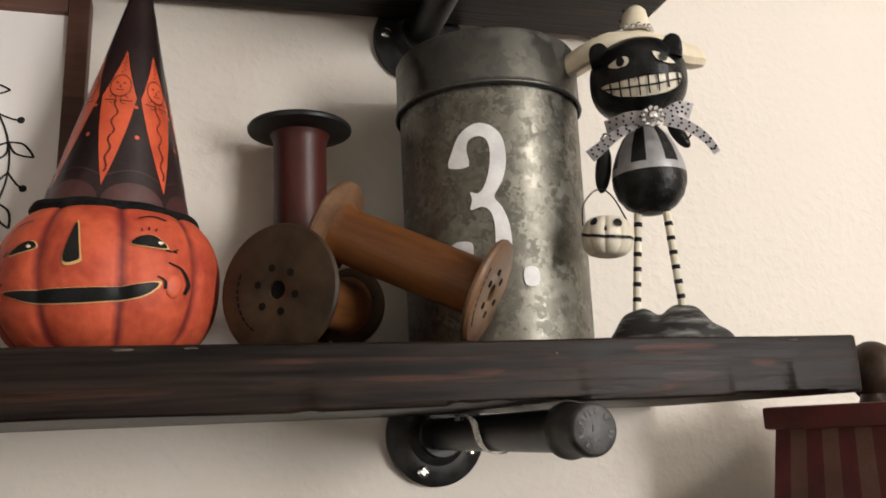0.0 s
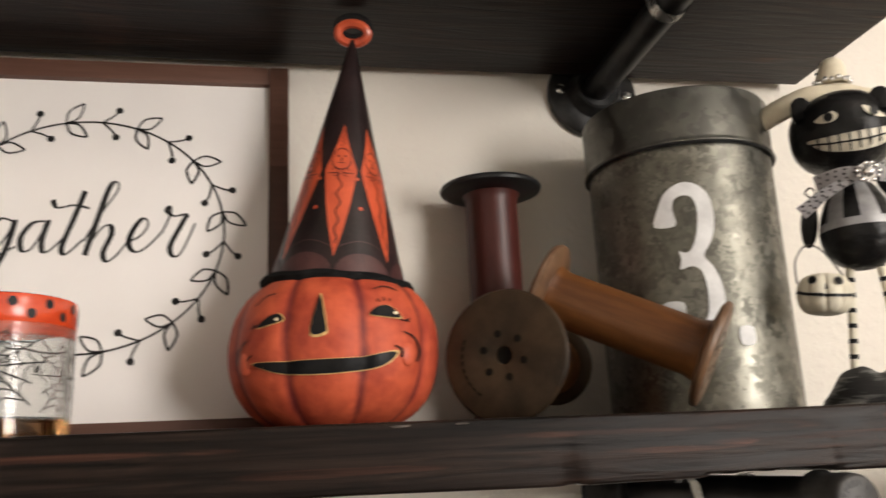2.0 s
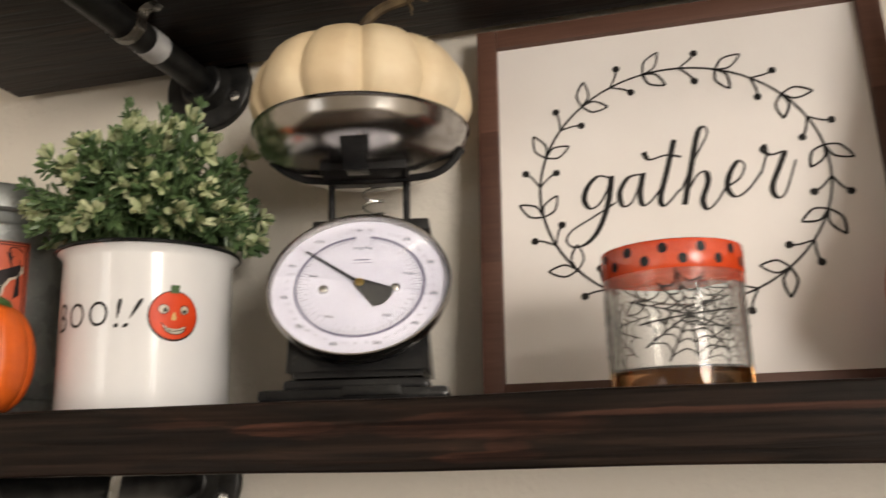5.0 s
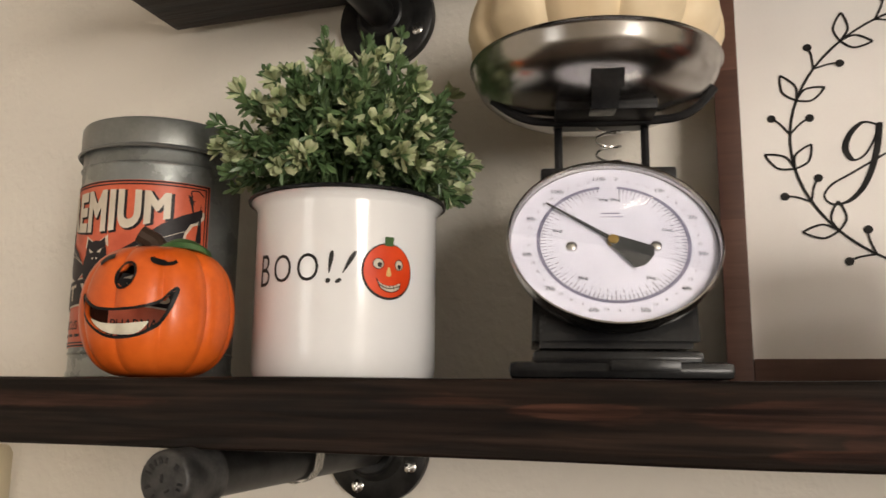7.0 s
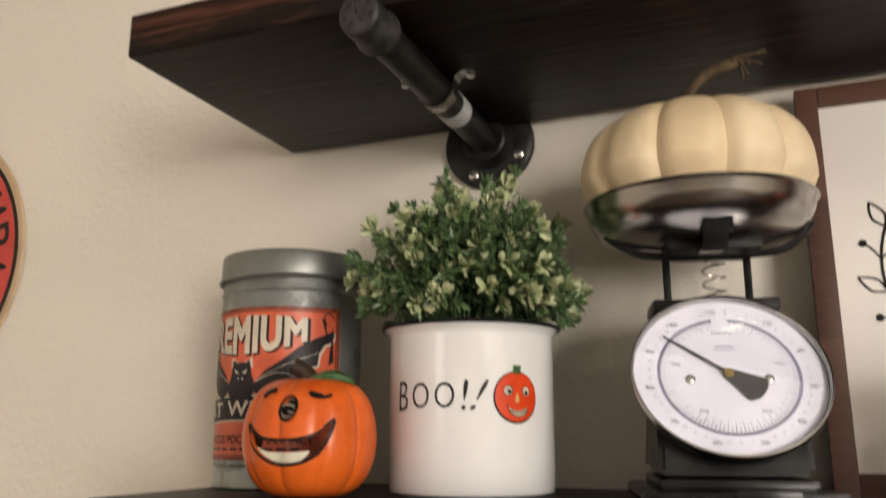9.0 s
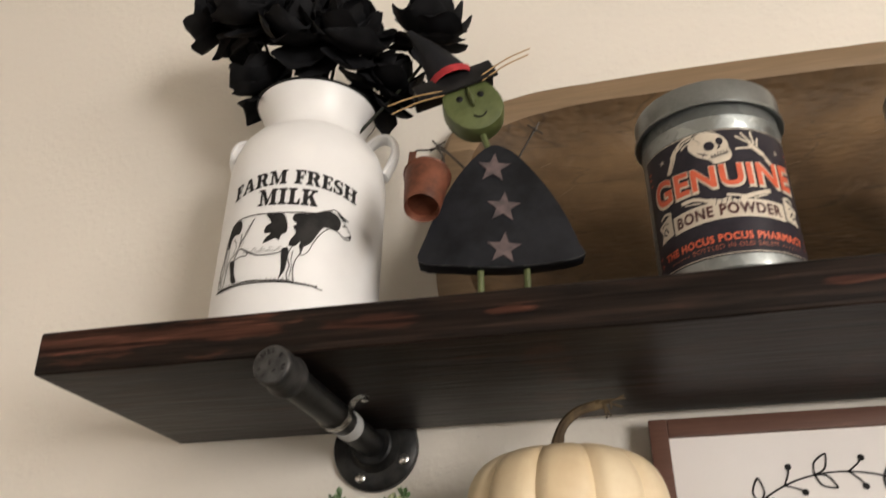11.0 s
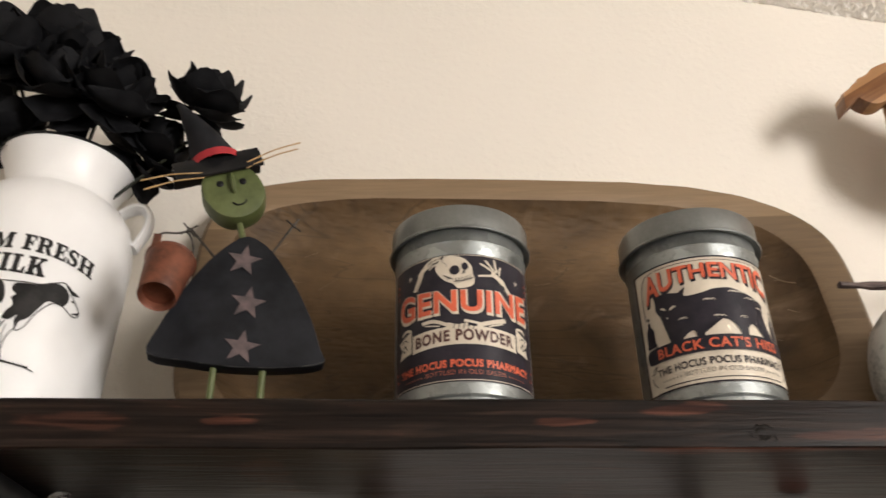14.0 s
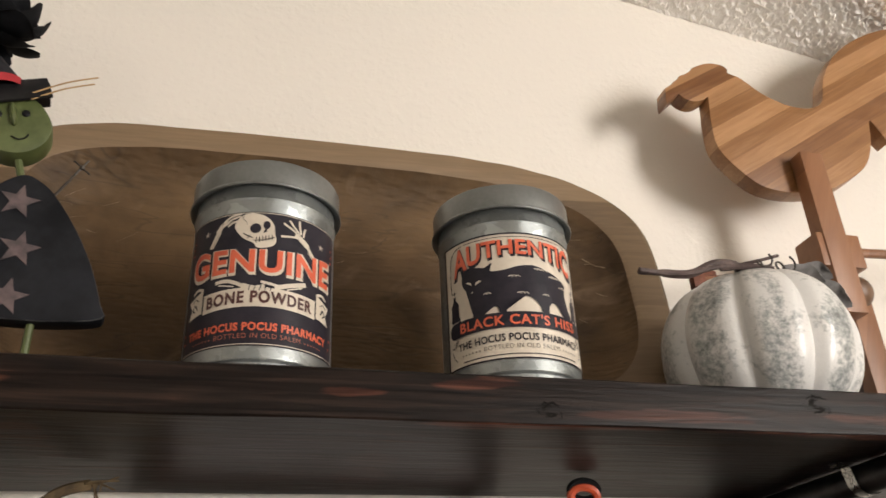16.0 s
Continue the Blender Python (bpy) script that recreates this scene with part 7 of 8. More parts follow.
part("rim", moved(tube([(0.0626 * math.cos(k / 64 * math.tau), 0.0626 * math.sin(k / 64 * math.tau), 0) for k in range(64)], 0.0016, 6, closed=True), pose(0, 0, 0.2835)), BLACK_ENAMEL, milk, "thin black rim")
for sx in (-1, 1):
    hl = smooth_line([(sx * 0.058, 0, 0.2390), (sx * 0.068, 0, 0.2480), (sx * 0.079, 0, 0.2490), (sx * 0.0855, 0, 0.2400), (sx * 0.0855, 0, 0.2250), (sx * 0.077, 0, 0.203)], 5)
    hb = tube(hl, 0.0045, 10)
    for v in hb.verts:
        v.co.y *= 2.0
    moved(hb, pose(0, 0, 0, 0, 0, -15 if sx < 0 else -9))
    part("handle", hb, SATIN_ENAMEL, milk, "curved white strap handle")


def mm(*pts):
    return [(x / 1000, y / 1000) for x, y in pts]


SLAB = {}
SLAB["I"] = [[(0, 0), (6, 0), (6, 1.3), (4.6, 1.3), (4.6, 8.7), (6, 8.7), (6, 10), (0, 10), (0, 8.7), (1.4, 8.7), (1.4, 1.3), (0, 1.3)]]
SLAB["L"] = [[(0, 0), (8.4, 0), (8.4, 3.7), (7.4, 3.7), (6.4, 1.3), (4.4, 1.3), (4.4, 8.7), (5.8, 8.7), (5.8, 10), (0, 10), (0, 8.7), (1.2, 8.7), (1.2, 1.3), (0, 1.3)]]
SLAB["M"] = [[(0, 0), (4.2, 0), (4.2, 1.3), (3.1, 1.3), (3.1, 7.2), (6.2, 0), (7.2, 0), (10, 7.2), (10, 1.3), (8.8, 1.3), (8.8, 0), (14.4, 0), (14.4, 1.3), (13.2, 1.3), (13.2, 8.7), (14.4, 8.7), (14.4, 10), (10.2, 10), (7.4, 3.4), (4.6, 10), (0, 10), (0, 8.7), (1.7, 8.7), (1.7, 1.3), (0, 1.3)]]
SLAB["K"] = [[(0, 0), (5.6, 0), (5.6, 1.3), (4.4, 1.3), (4.4, 3.5), (5.3, 4.5), (7.2, 1.3), (6.4, 1.3), (6.4, 0), (11.6, 0), (11.6, 1.3), (10.7, 1.3), (7.5, 6.7), (9.6, 8.7), (10.8, 8.7), (10.8, 10), (6.2, 10), (6.2, 8.7), (7.4, 8.7), (4.4, 5.4), (4.4, 8.7), (5.6, 8.7), (5.6, 10), (0, 10), (0, 8.7), (1.2, 8.7), (1.2, 1.3), (0, 1.3)]]
SLAB["F"] = [[(0, 0), (6, 0), (6, 1.3), (4.4, 1.3), (4.4, 4.3), (5.4, 4.3), (5.8, 3.2), (6.6, 3.2), (6.6, 6.8), (5.8, 6.8), (5.4, 5.6), (4.4, 5.6), (4.4, 8.7), (6.6, 8.7), (7.2, 6.8), (8.2, 6.8), (8.2, 10), (0, 10), (0, 8.7), (1.2, 8.7), (1.2, 1.3), (0, 1.3)]]
SLAB["E"] = [[(0, 0), (8.6, 0), (8.6, 3.4), (7.6, 3.4), (6.8, 1.3), (4.4, 1.3), (4.4, 4.3), (5.4, 4.3), (5.8, 3.2), (6.6, 3.2), (6.6, 6.8), (5.8, 6.8), (5.4, 5.6), (4.4, 5.6), (4.4, 8.7), (6.8, 8.7), (7.4, 6.8), (8.4, 6.8), (8.4, 10), (0, 10), (0, 8.7), (1.2, 8.7), (1.2, 1.3), (0, 1.3)]]
SLAB["H"] = [[(0, 0), (5.6, 0), (5.6, 1.3), (4.4, 1.3), (4.4, 4.4), (8, 4.4), (8, 1.3), (6.8, 1.3), (6.8, 0), (12.4, 0), (12.4, 1.3), (11.2, 1.3), (11.2, 8.7), (12.4, 8.7), (12.4, 10), (6.8, 10), (6.8, 8.7), (8, 8.7), (8, 5.7), (4.4, 5.7), (4.4, 8.7), (5.6, 8.7), (5.6, 10), (0, 10), (0, 8.7), (1.2, 8.7), (1.2, 1.3), (0, 1.3)]]
SLAB["A"] = [[(0, 0), (4.2, 0), (4.2, 1.3), (3.2, 1.3), (3.8, 3), (7.2, 3), (7.8, 1.3), (6.8, 1.3), (6.8, 0), (12, 0), (12, 1.3), (11.1, 1.3), (7.6, 10), (4.6, 10), (1.3, 1.3), (0, 1.3)], [(4.3, 4.3), (6.7, 4.3), (5.5, 7.6)]]
SLAB["R"] = [[(0, 0), (5.6, 0), (5.6, 1.3), (4.4, 1.3), (4.4, 4.4), (5.4, 4.4), (7.6, 0), (11, 0), (11, 1.3), (10, 1.3), (8.4, 4.7), (9.6, 5.8), (9.9, 7.3), (9.4, 8.9), (8, 9.8), (6, 10), (0, 10), (0, 8.7), (1.2, 8.7), (1.2, 1.3), (0, 1.3)], [(4.4, 5.7), (5.8, 5.7), (6.6, 6.4), (6.6, 8), (5.8, 8.7), (4.4, 8.7)]]
SLAB["S"] = [[(0.2, 0), (1.2, 0), (1.6, 0.7), (3, 0), (5, -0.1), (7, 0.6), (8.1, 2.1), (8, 4), (6.8, 5.3), (4.6, 6.2), (3, 7), (3, 8), (4, 8.7), (5.4, 8.5), (6.4, 7.2), (6.7, 6.6), (7.6, 6.6), (7.6, 10), (6.8, 10), (6.2, 9.4), (4.6, 10.1), (2.6, 9.9), (0.8, 8.8), (0.2, 7.2), (0.7, 5.4), (2.4, 4.3), (4.4, 3.5), (5.4, 2.6), (5.2, 1.6), (4, 1.2), (2.6, 1.5), (1.5, 2.7), (1.2, 3.6), (0.2, 3.6)]]


def slab_words(body, width, height):
    """Bold slab-serif capitals, fitted to a box centred on the origin."""
    cu = bpy.data.curves.new("letters", "CURVE")
    cu.dimensions, cu.fill_mode = "2D", "BOTH"
    x = 0.0
    for ch in body:
        if ch == " ":
            x += 5.0
            continue
        for o in SLAB[ch]:
            sp = cu.splines.new("POLY")
            sp.points.add(len(o) - 1)
            sp.use_cyclic_u = True
            for p, (px, py) in zip(sp.points, o):
                p.co = (x + px, py, 0, 1)
        x += max(px for px, py in SLAB[ch][0]) + 0.9
    ob = bpy.data.objects.new("letters", cu)
    me = bpy.data.meshes.new_from_object(ob)
    bm = bmesh.new()
    bm.from_mesh(me)
    bpy.data.objects.remove(ob)
    bpy.data.curves.remove(cu)
    bpy.data.meshes.remove(me)
    for v in bm.verts:
        v.co = ((v.co.x / (x - 0.9) - 0.5) * width, (v.co.y / 10 - 0.5) * height, 0)
    return bm


part("lettering", wrapped(shifted(arched(slab_words("FARM FRESH", 0.126, 0.0150), 0.0085, 0.063), -0.0065, 0.1492), KR + 0.0005, 0, 0), INK, milk, "black arched capital lettering")
part("lettering", wrapped(shifted(slab_words("MILK", 0.056, 0.0172), -0.0100, 0.1368), KR + 0.0005, 0, 0), INK, milk)
patch = flat(*[smooth_line(mm(*o), 3, True) for o in (
    [(-62, 113), (-57, 117), (-50.5, 118), (-48, 111), (-50, 104), (-56, 104), (-60, 100), (-62, 91), (-65, 99)],
    [(-22, 118.5), (-14, 119), (-6, 118.5), (-1.7, 108), (-2, 100), (-6.5, 97), (-7.6, 91.5), (-11, 94), (-17, 91.5), (-22.5, 89.5), (-20, 95.5), (-16, 99), (-22.5, 100), (-21.5, 106.5), (-17, 110), (-20, 115)],
    [(2.5, 115.5), (5, 119.2), (22, 121.3), (33.5, 126.5), (41, 125), (46.7, 119), (44.5, 109.5), (37, 109.3), (30, 108.2), (24.5, 98.5), (20, 90.5), (14.5, 86), (13, 79.5), (10.5, 86.5), (11.5, 91.5), (7, 86.5), (1.5, 87), (2.7, 93.3), (6.4, 99.7), (3.5, 105.7), (6.4, 108.5), (2.6, 112.6)],
    [(-4.3, 83), (1.5, 84), (1.5, 71.5), (0.3, 62), (-4.5, 54), (-3.0, 61.5), (-4, 73.5)],
    [(-58, 77), (-52, 76.5), (-50, 65), (-46, 55.5), (-52, 56), (-55, 65.5)],
    [(41, 128.5), (48, 125), (55, 122), (48, 121.2)])])
pieces("cow_patch", wrapped(shifted(patch, -0.0048, 0), KR + 0.0005, 0, 0), INK, milk, "black patch of the printed cow")
lines = bmesh.new()
for o, w in (([(-62, 113), (-56, 118), (-48.5, 119.6), (-35, 120), (-18, 119.5), (0, 120), (13, 121), (22, 121.7), (28.5, 124.7), (34, 127), (40, 129), (47, 125)], 0.0010), ([(47, 122), (50, 118.5), (53.2, 114.6), (58, 108.4), (57.2, 103.8), (51.6, 103.1), (44, 108), (37.5, 109), (34, 107.5), (28.6, 101.8), (22.8, 92), (19.3, 83), (14.3, 78), (12, 80)], 0.0009),
             ([(52, 104.5), (56, 106.5)], 0.0012), ([(56, 105), (58, 108)], 0.0018), ([(49, 116), (51.5, 115)], 0.0014), ([(4, 85), (1.6, 76), (4.2, 67), (2.5, 59.7), (4.4, 53), (9, 51), (8.4, 55.5), (7.5, 62.5), (8.5, 72), (12.4, 79.6)], 0.0009), ([(6, 82), (5, 74), (6, 66), (5, 57)], 0.0006),
             ([(0.7, 83), (-10.7, 78.7), (-26.4, 78.2), (-38, 83.5), (-45.4, 87.7), (-50, 84), (-53, 77)], 0.0010), ([(-53, 77), (-45.2, 79.6), (-37.5, 79.8), (-38.5, 84)], 0.0009), ([(-62, 112.7), (-64, 104.5), (-65, 92), (-66, 82.5), (-65.6, 73), (-67.8, 62.6), (-67.7, 54.5), (-72, 51.8)], 0.0010),
             ([(-47, 103), (-47, 93), (-51.7, 84.4), (-58, 79.6), (-61, 72), (-62, 62.5), (-63.7, 54.6), (-67, 52)], 0.0009), ([(-62.3, 111.5), (-66.2, 97), (-68, 83), (-70.8, 71.5), (-70.2, 59.5)], 0.0013), ([(-70.5, 70), (-72, 60), (-71, 54)], 0.0010),
             ([(-35, 116), (-40, 104), (-48, 93)], 0.0008), ([(-34, 116), (-37, 112), (-43, 102)], 0.0006), ([(-56, 100), (-52, 92), (-55, 84)], 0.0006), ([(-61, 90), (-62, 80), (-63, 70)], 0.0006)):
    merge(lines, stroke(mm(*o), w, w, 4))
for k in range(26):
    x = -42 + k * 1.65
    y = 80.5 + 3.2 * ((x + 20) / 22) ** 2 * 0.6
    merge(lines, stroke(mm((x, y), (x + 2.2, y + 3.5 + 2.2 * math.sin(k * 1.3))), 0.00035))
for k in range(9):
    merge(lines, stroke(mm((-47 + k * 0.9, 92 + k * 2.2), (-44.5 + k * 0.9, 90 + k * 2.3)), 0.0004))
merge(lines, stroke(mm((-74, 50.5), (-62, 52), (-49, 52.5), (-37, 53.7), (-14, 53), (3.5, 52.5), (14, 51), (24, 50.2), (35, 47.8)), 0.0009, 0.0009, 4))
for k in range(46):
    x = -70 + k * 2.2
    y = 52.6 - 0.06 * max(0, x) - 0.05 * max(0, -50 - x)
    merge(lines, stroke(mm((x, y - 0.8), (x + 0.7 * math.sin(k * 2.1), y + 0.7 + 2.2 * abs(math.sin(k * 1.7)) * (x < 10))), 0.0006))
    merge(lines, stroke(mm((x - 1, y - 1.2), (x + 1.2, y - 0.9)), 0.0010 if k % 3 else 0.0014))
part("cow_drawing", wrapped(shifted(lines, -0.0048, 0), KR + 0.0007, 0, 0), INK, milk, "fine ink outline of a cow on grass")

# ---- black roses in the can ----
rng = random.Random(12)


def petal(bm, m, width, length, cup, curl):
    """A broad rounded petal that cups inwards and rolls back at its lip."""
    rows = []
    skew = rng.uniform(-0.12, 0.12)
    for i in range(8):
        t = i / 7
        w = 1.45 * width * math.sin(math.pi * (0.13 + 0.62 * t))
        row = []
        for j in range(7):
            u = j / 3 - 1
            y = -cup * (1 - u * u) * math.sin(math.pi * min(1, t * 1.1)) ** 0.5 - curl * t ** 4 + 0.0012 * math.sin(5 * u + 30 * skew) * t
            z = length * (t - 0.40 * abs(u) ** 1.7 * t * t + skew * u * t)
            row.append(bm.verts.new(m @ Vector((u * w / 2, y + rng.uniform(-1, 1) * 0.0003, z + rng.uniform(-1, 1) * 0.0004))))
        rows.append(row)
    for a, b in zip(rows, rows[1:]):
        for j in range(6):
            bm.faces.new((a[j], a[j + 1], b[j + 1], b[j]))


def rose(place, lean, turn, size, root):
    ob = thing("black_rose", "black fabric rose with ruffled petals, standing in the milk can", "artificial flower", Matrix.Translation(place) @ Matrix.Rotation(turn, 4, "Z") @ Matrix.Rotation(lean, 4, "X"), "black roses in the milk can")
    bloom = bmesh.new()
    for ring, (count, tilt, width, length, r) in enumerate(((3, -8, 0.026, 0.044, 0.006), (3, 6, 0.038, 0.049, 0.010), (4, 22, 0.046, 0.051, 0.013), (4, 46, 0.050, 0.050, 0.014), (3, 84, 0.044, 0.050, 0.012))):
        for k in range(count):
            a = k / count * math.tau + ring * 0.55 + rng.uniform(-0.15, 0.15)
            m = Matrix.Rotation(a, 4, "Z") @ Matrix.Translation((0, -r * size, 0.002 * ring * -1)) @ Matrix.Rotation(radians(tilt + rng.uniform(-8, 8)), 4, "X")
            petal(bloom, m, width * size, length * size, 0.011 * size, 0.012 * size * rng.uniform(-0.3, 1.0))
    pieces("petal", bloom, SILK, ob)
    leaves = bmesh.new()
    for k in range(3):
        m = Matrix.Rotation(k * 2.1 + rng.random(), 4, "Z") @ Matrix.Translation((0, 0, -0.012)) @ Matrix.Rotation(radians(rng.uniform(95, 135)), 4, "X")
        petal(leaves, m, 0.034 * size, 0.060 * size, 0.004, 0.006)
    pieces("leaf", leaves, SILK, ob)
    inv = (ob.matrix_basis).inverted()
    end = inv @ Vector(root)
    part("stem", tube(smooth_line([(0, 0, 0.0), (0, 0, -0.03), end * 0.6 + Vector((0, 0, -0.012)), end], 4), 0.0018, 6), STEM_GREEN, ob, "thin dark stem")
    return ob


for x, y, z, lean, turn, size in ((-0.470, 0.640, 2.318, 0.75, -1.1, 0.86), (-0.440, 0.625, 2.322, 0.5, -0.5, 0.86), (-0.386, 0.635, 2.328, 0.35, 0.1, 0.98), (-0.355, 0.630, 2.298, 0.8, 0.5, 0.95), (-0.418, 0.605, 2.292, 0.9, -0.1, 0.95),
                                  (-0.362, 0.605, 2.256, 1.1, 0.2, 0.90), (-0.318, 0.615, 2.248, 1.0, 0.7, 0.98), (-0.231, 0.640, 2.262, 0.60, 0.5, 0.86), (-0.288, 0.672, 2.222, 1.0, 1.0, 0.88), (-0.418, 0.640, 2.222, 0.35, -0.5, 0.72)):
    rose((x, y, z), lean, turn, size, (-0.37 + rng.uniform(-0.02, 0.02), 0.66 + rng.uniform(-0.02, 0.02), HIGH + 0.20))

# ---- wooden witch doll: one mesh ----
doll = bmesh.new()
N_, S_, V_, K_, D_, U_, W_, T_ = range(8)
bell = [(-0.070, 0.060), (-0.064, 0.083), (-0.052, 0.112), (-0.034, 0.144), (-0.016, 0.165), (-0.004, 0.173), (0.006, 0.171), (0.020, 0.160), (0.040, 0.132), (0.056, 0.101), (0.066, 0.072), (0.069, 0.060), (0.040, 0.054), (0.0, 0.052), (-0.040, 0.055)]
dress = moved(slab(smooth_line(bell, 3, True), 0.019, 0.0018), pose(0, -0.0095, 0))
bmesh.ops.recalc_face_normals(dress, faces=dress.faces[:])
table = {v: doll.verts.new(v.co) for v in dress.verts}
for f in dress.faces:
    doll.faces.new([table[v] for v in f.verts]).material_index = 8 if 0.25 < -f.normal.y < 0.95 else N_
dress.free()
for x, z in ((-0.003, 0.1485), (0.004, 0.1085), (0.0025, 0.0690)):
    st5 = slab(star(x, z, 0.0152, 5, 0.42, 0.12), 0.0008)
    merge(doll, moved(st5, pose(0, -0.0105, 0)), S_)
for sx in (-0.018, 0.021):
    merge(doll, tube([(sx, 0, 0), (sx, 0, 0.056)], 0.0029, 8), V_)
merge(doll, tube([(-0.004, 0, 0.165), (-0.014, 0, 0.20)], 0.003, 8), V_)
hm = pose(-0.020, 0, 0.218, 0, -6, 0)
hb = slab(smooth_line([(-0.027, 0.010), (-0.024, -0.010), (-0.010, -0.026), (0.008, -0.0285), (0.024, -0.018), (0.029, 0.000), (0.020, 0.020), (0.0, 0.032), (-0.018, 0.026)], 4, True), 0.024, 0.004)
merge(doll, moved(hb, hm @ pose(0, -0.012, 0)), V_)
for x, z in ((-0.011, 0.006), (0.009, 0.009)):
    merge(doll, moved(ball(0.0034, 0.0012, 0.0034, 10, 6), hm @ pose(x, -0.0122, z)), K_)
merge(doll, moved(tube(smooth_line([(0.0, -0.0128, -0.014), (0.005, -0.0128, -0.0165), (0.010, -0.0128, -0.0145), (0.012, -0.0128, -0.011)], 4), 0.0007, 5), hm), K_)
merge(doll, moved(ball(0.0028, 0.005, 0.011, 10, 8), hm @ pose(0.0, -0.014, 0.006, 0, -8, 0)), V_)
bmx = pose(-0.035, 0, 0.2420, 0, -21, 0)
merge(doll, moved(block(0.080, 0.030, 0.0040, (0, 0.004, 0.006), 0.0008), bmx), K_)
merge(doll, moved(block(0.078, 0.003, 0.023, (0, -0.0135, -0.003), 0.0008), bmx @ pose(0, 0, 0, -14)), K_)
merge(doll, moved(lathe([(0.0225, 0.006), (0.0230, 0.0135), (0.0, 0.0137)], 20), bmx), D_)
merge(doll, moved(lathe([(0.0218, 0.011), (0.0200, 0.020), (0.0145, 0.042), (0.0085, 0.064), (0.0050, 0.076), (0.0035, 0.084), (0.0, 0.086)], 20, lambda a, r, z: (r * math.sin(a) - 2.2 * z * z, -r * math.cos(a), z)), bmx), N_)
for x0, z0, x1, z1 in ((-0.045, 0.230, -0.097, 0.2135), (-0.045, 0.225, -0.093, 0.2045), (-0.01, 0.246, 0.036, 0.2715), (-0.01, 0.2395, 0.034, 0.2640)):
    merge(doll, tube(smooth_line([(x0, -0.0165, z0), ((x0 + x1) / 2, -0.019, (z0 + z1) / 2 + 0.002), (x1, -0.020, z1)], 4), 0.0007, 5), T_)
merge(doll, tube([(-0.026, -0.004, 0.150), (-0.051, -0.008, 0.1765)], 0.0011, 6), W_)
merge(doll, tube([(0.018, -0.004, 0.158), (0.0355, -0.006, 0.1895)], 0.0011, 6), W_)
for cx0, cz0, tw in ((-0.052, 0.175, 0.6), (0.036, 0.188, -0.7)):
    for k in range(2):
        a = tw + (1.75 * k if tw < 0 else -1.5 * k)
        merge(doll, tube([(cx0 - 0.0085 * math.cos(a), -0.008, cz0 - 0.0085 * math.sin(a)), (cx0 + 0.0085 * math.cos(a), -0.009, cz0 + 0.0085 * math.sin(a))], 0.0008, 5), W_)
    merge(doll, moved(ball(0.0022, 0.0022, 0.0022, 8, 5), pose(cx0, -0.0085, cz0)), W_)
pm = pose(-0.0610, -0.020, 0.1370, 155, 4, 0)
merge(doll, moved(lathe([(0, 0.040), (0.0130, 0.040), (0.0138, 0.0465), (0.0146, 0.0475), (0.0154, 0.0465), (0.0200, 0.002), (0.0212, 0.0008), (0.0200, -0.0005), (0.0190, 0.0010), (0.0142, 0.036), (0, 0.037)], 36), pm), U_)
merge(doll, moved(block(0.0065, 0.0012, 0.015, (0, 0, 0.0), 0.0004), pose(-0.0735, -0.030, 0.1480, 12, 8, 0)), U_)
merge(doll, tube(smooth_line([(-0.0735, -0.030, 0.1535), (-0.0690, -0.026, 0.1600), (-0.0600, -0.020, 0.1640), (-0.0520, -0.012, 0.1700), (-0.0470, -0.008, 0.160), (-0.0450, -0.018, 0.145)], 5), 0.0009, 6), W_)
witch = part("witch_doll", doll, [WITCH_NAVY, WITCH_STAR, WITCH_GREEN, BLACK_PAINT, WITCH_RED, RUST, WIRE, STRAW, WORN_EDGE])
witch.matrix_basis = pose(-0.162, 0.600, HIGH, 0, 0, 8)
tagged(witch, "flat wooden witch doll with starred navy dress and rusty pail", "doll")

# ---- dough bowl leaning on the wall ----
trough = thing("dough_bowl", "long old carved wooden dough bowl leaning against the wall", "wooden bowl", pose(0.113, 0.688, HIGH, -9.5))


def oval(hw, hh, n=3.7, steps=120):
    out = []
    for k in range(steps):
        a = k / steps * math.tau
        c, s = math.cos(a), math.sin(a)
        e = n + (1.3 if c < 0 else -0.2)
        reach = hw if c < 0 else hw - (0.010 if hw > 0.33 else 0.020)
        wob = 1 + 0.006 * noise.noise(Vector((2 * c, 2 * s, hw * 7)))
        out.append((reach * wob * math.copysign(abs(c) ** (2 / e), c), hh * wob * math.copysign(abs(s) ** (2 / e), s)))
    return out


def shell(levels):
    bm = bmesh.new()
    rings = [[bm.verts.new((x, y + 0.0016 * noise.noise(Vector((x * 25, z * 25, y * 40))), z + 0.177)) for x, z in oval(hw, hh, n)] for hw, hh, y, n in levels]
    for a, b in zip(rings, rings[1:]):
        for k in range(len(a)):
            j = (k + 1) % len(a)
            bm.faces.new((a[k], a[j], b[j], b[k]))
    bm.faces.new(rings[-1])
    return bm


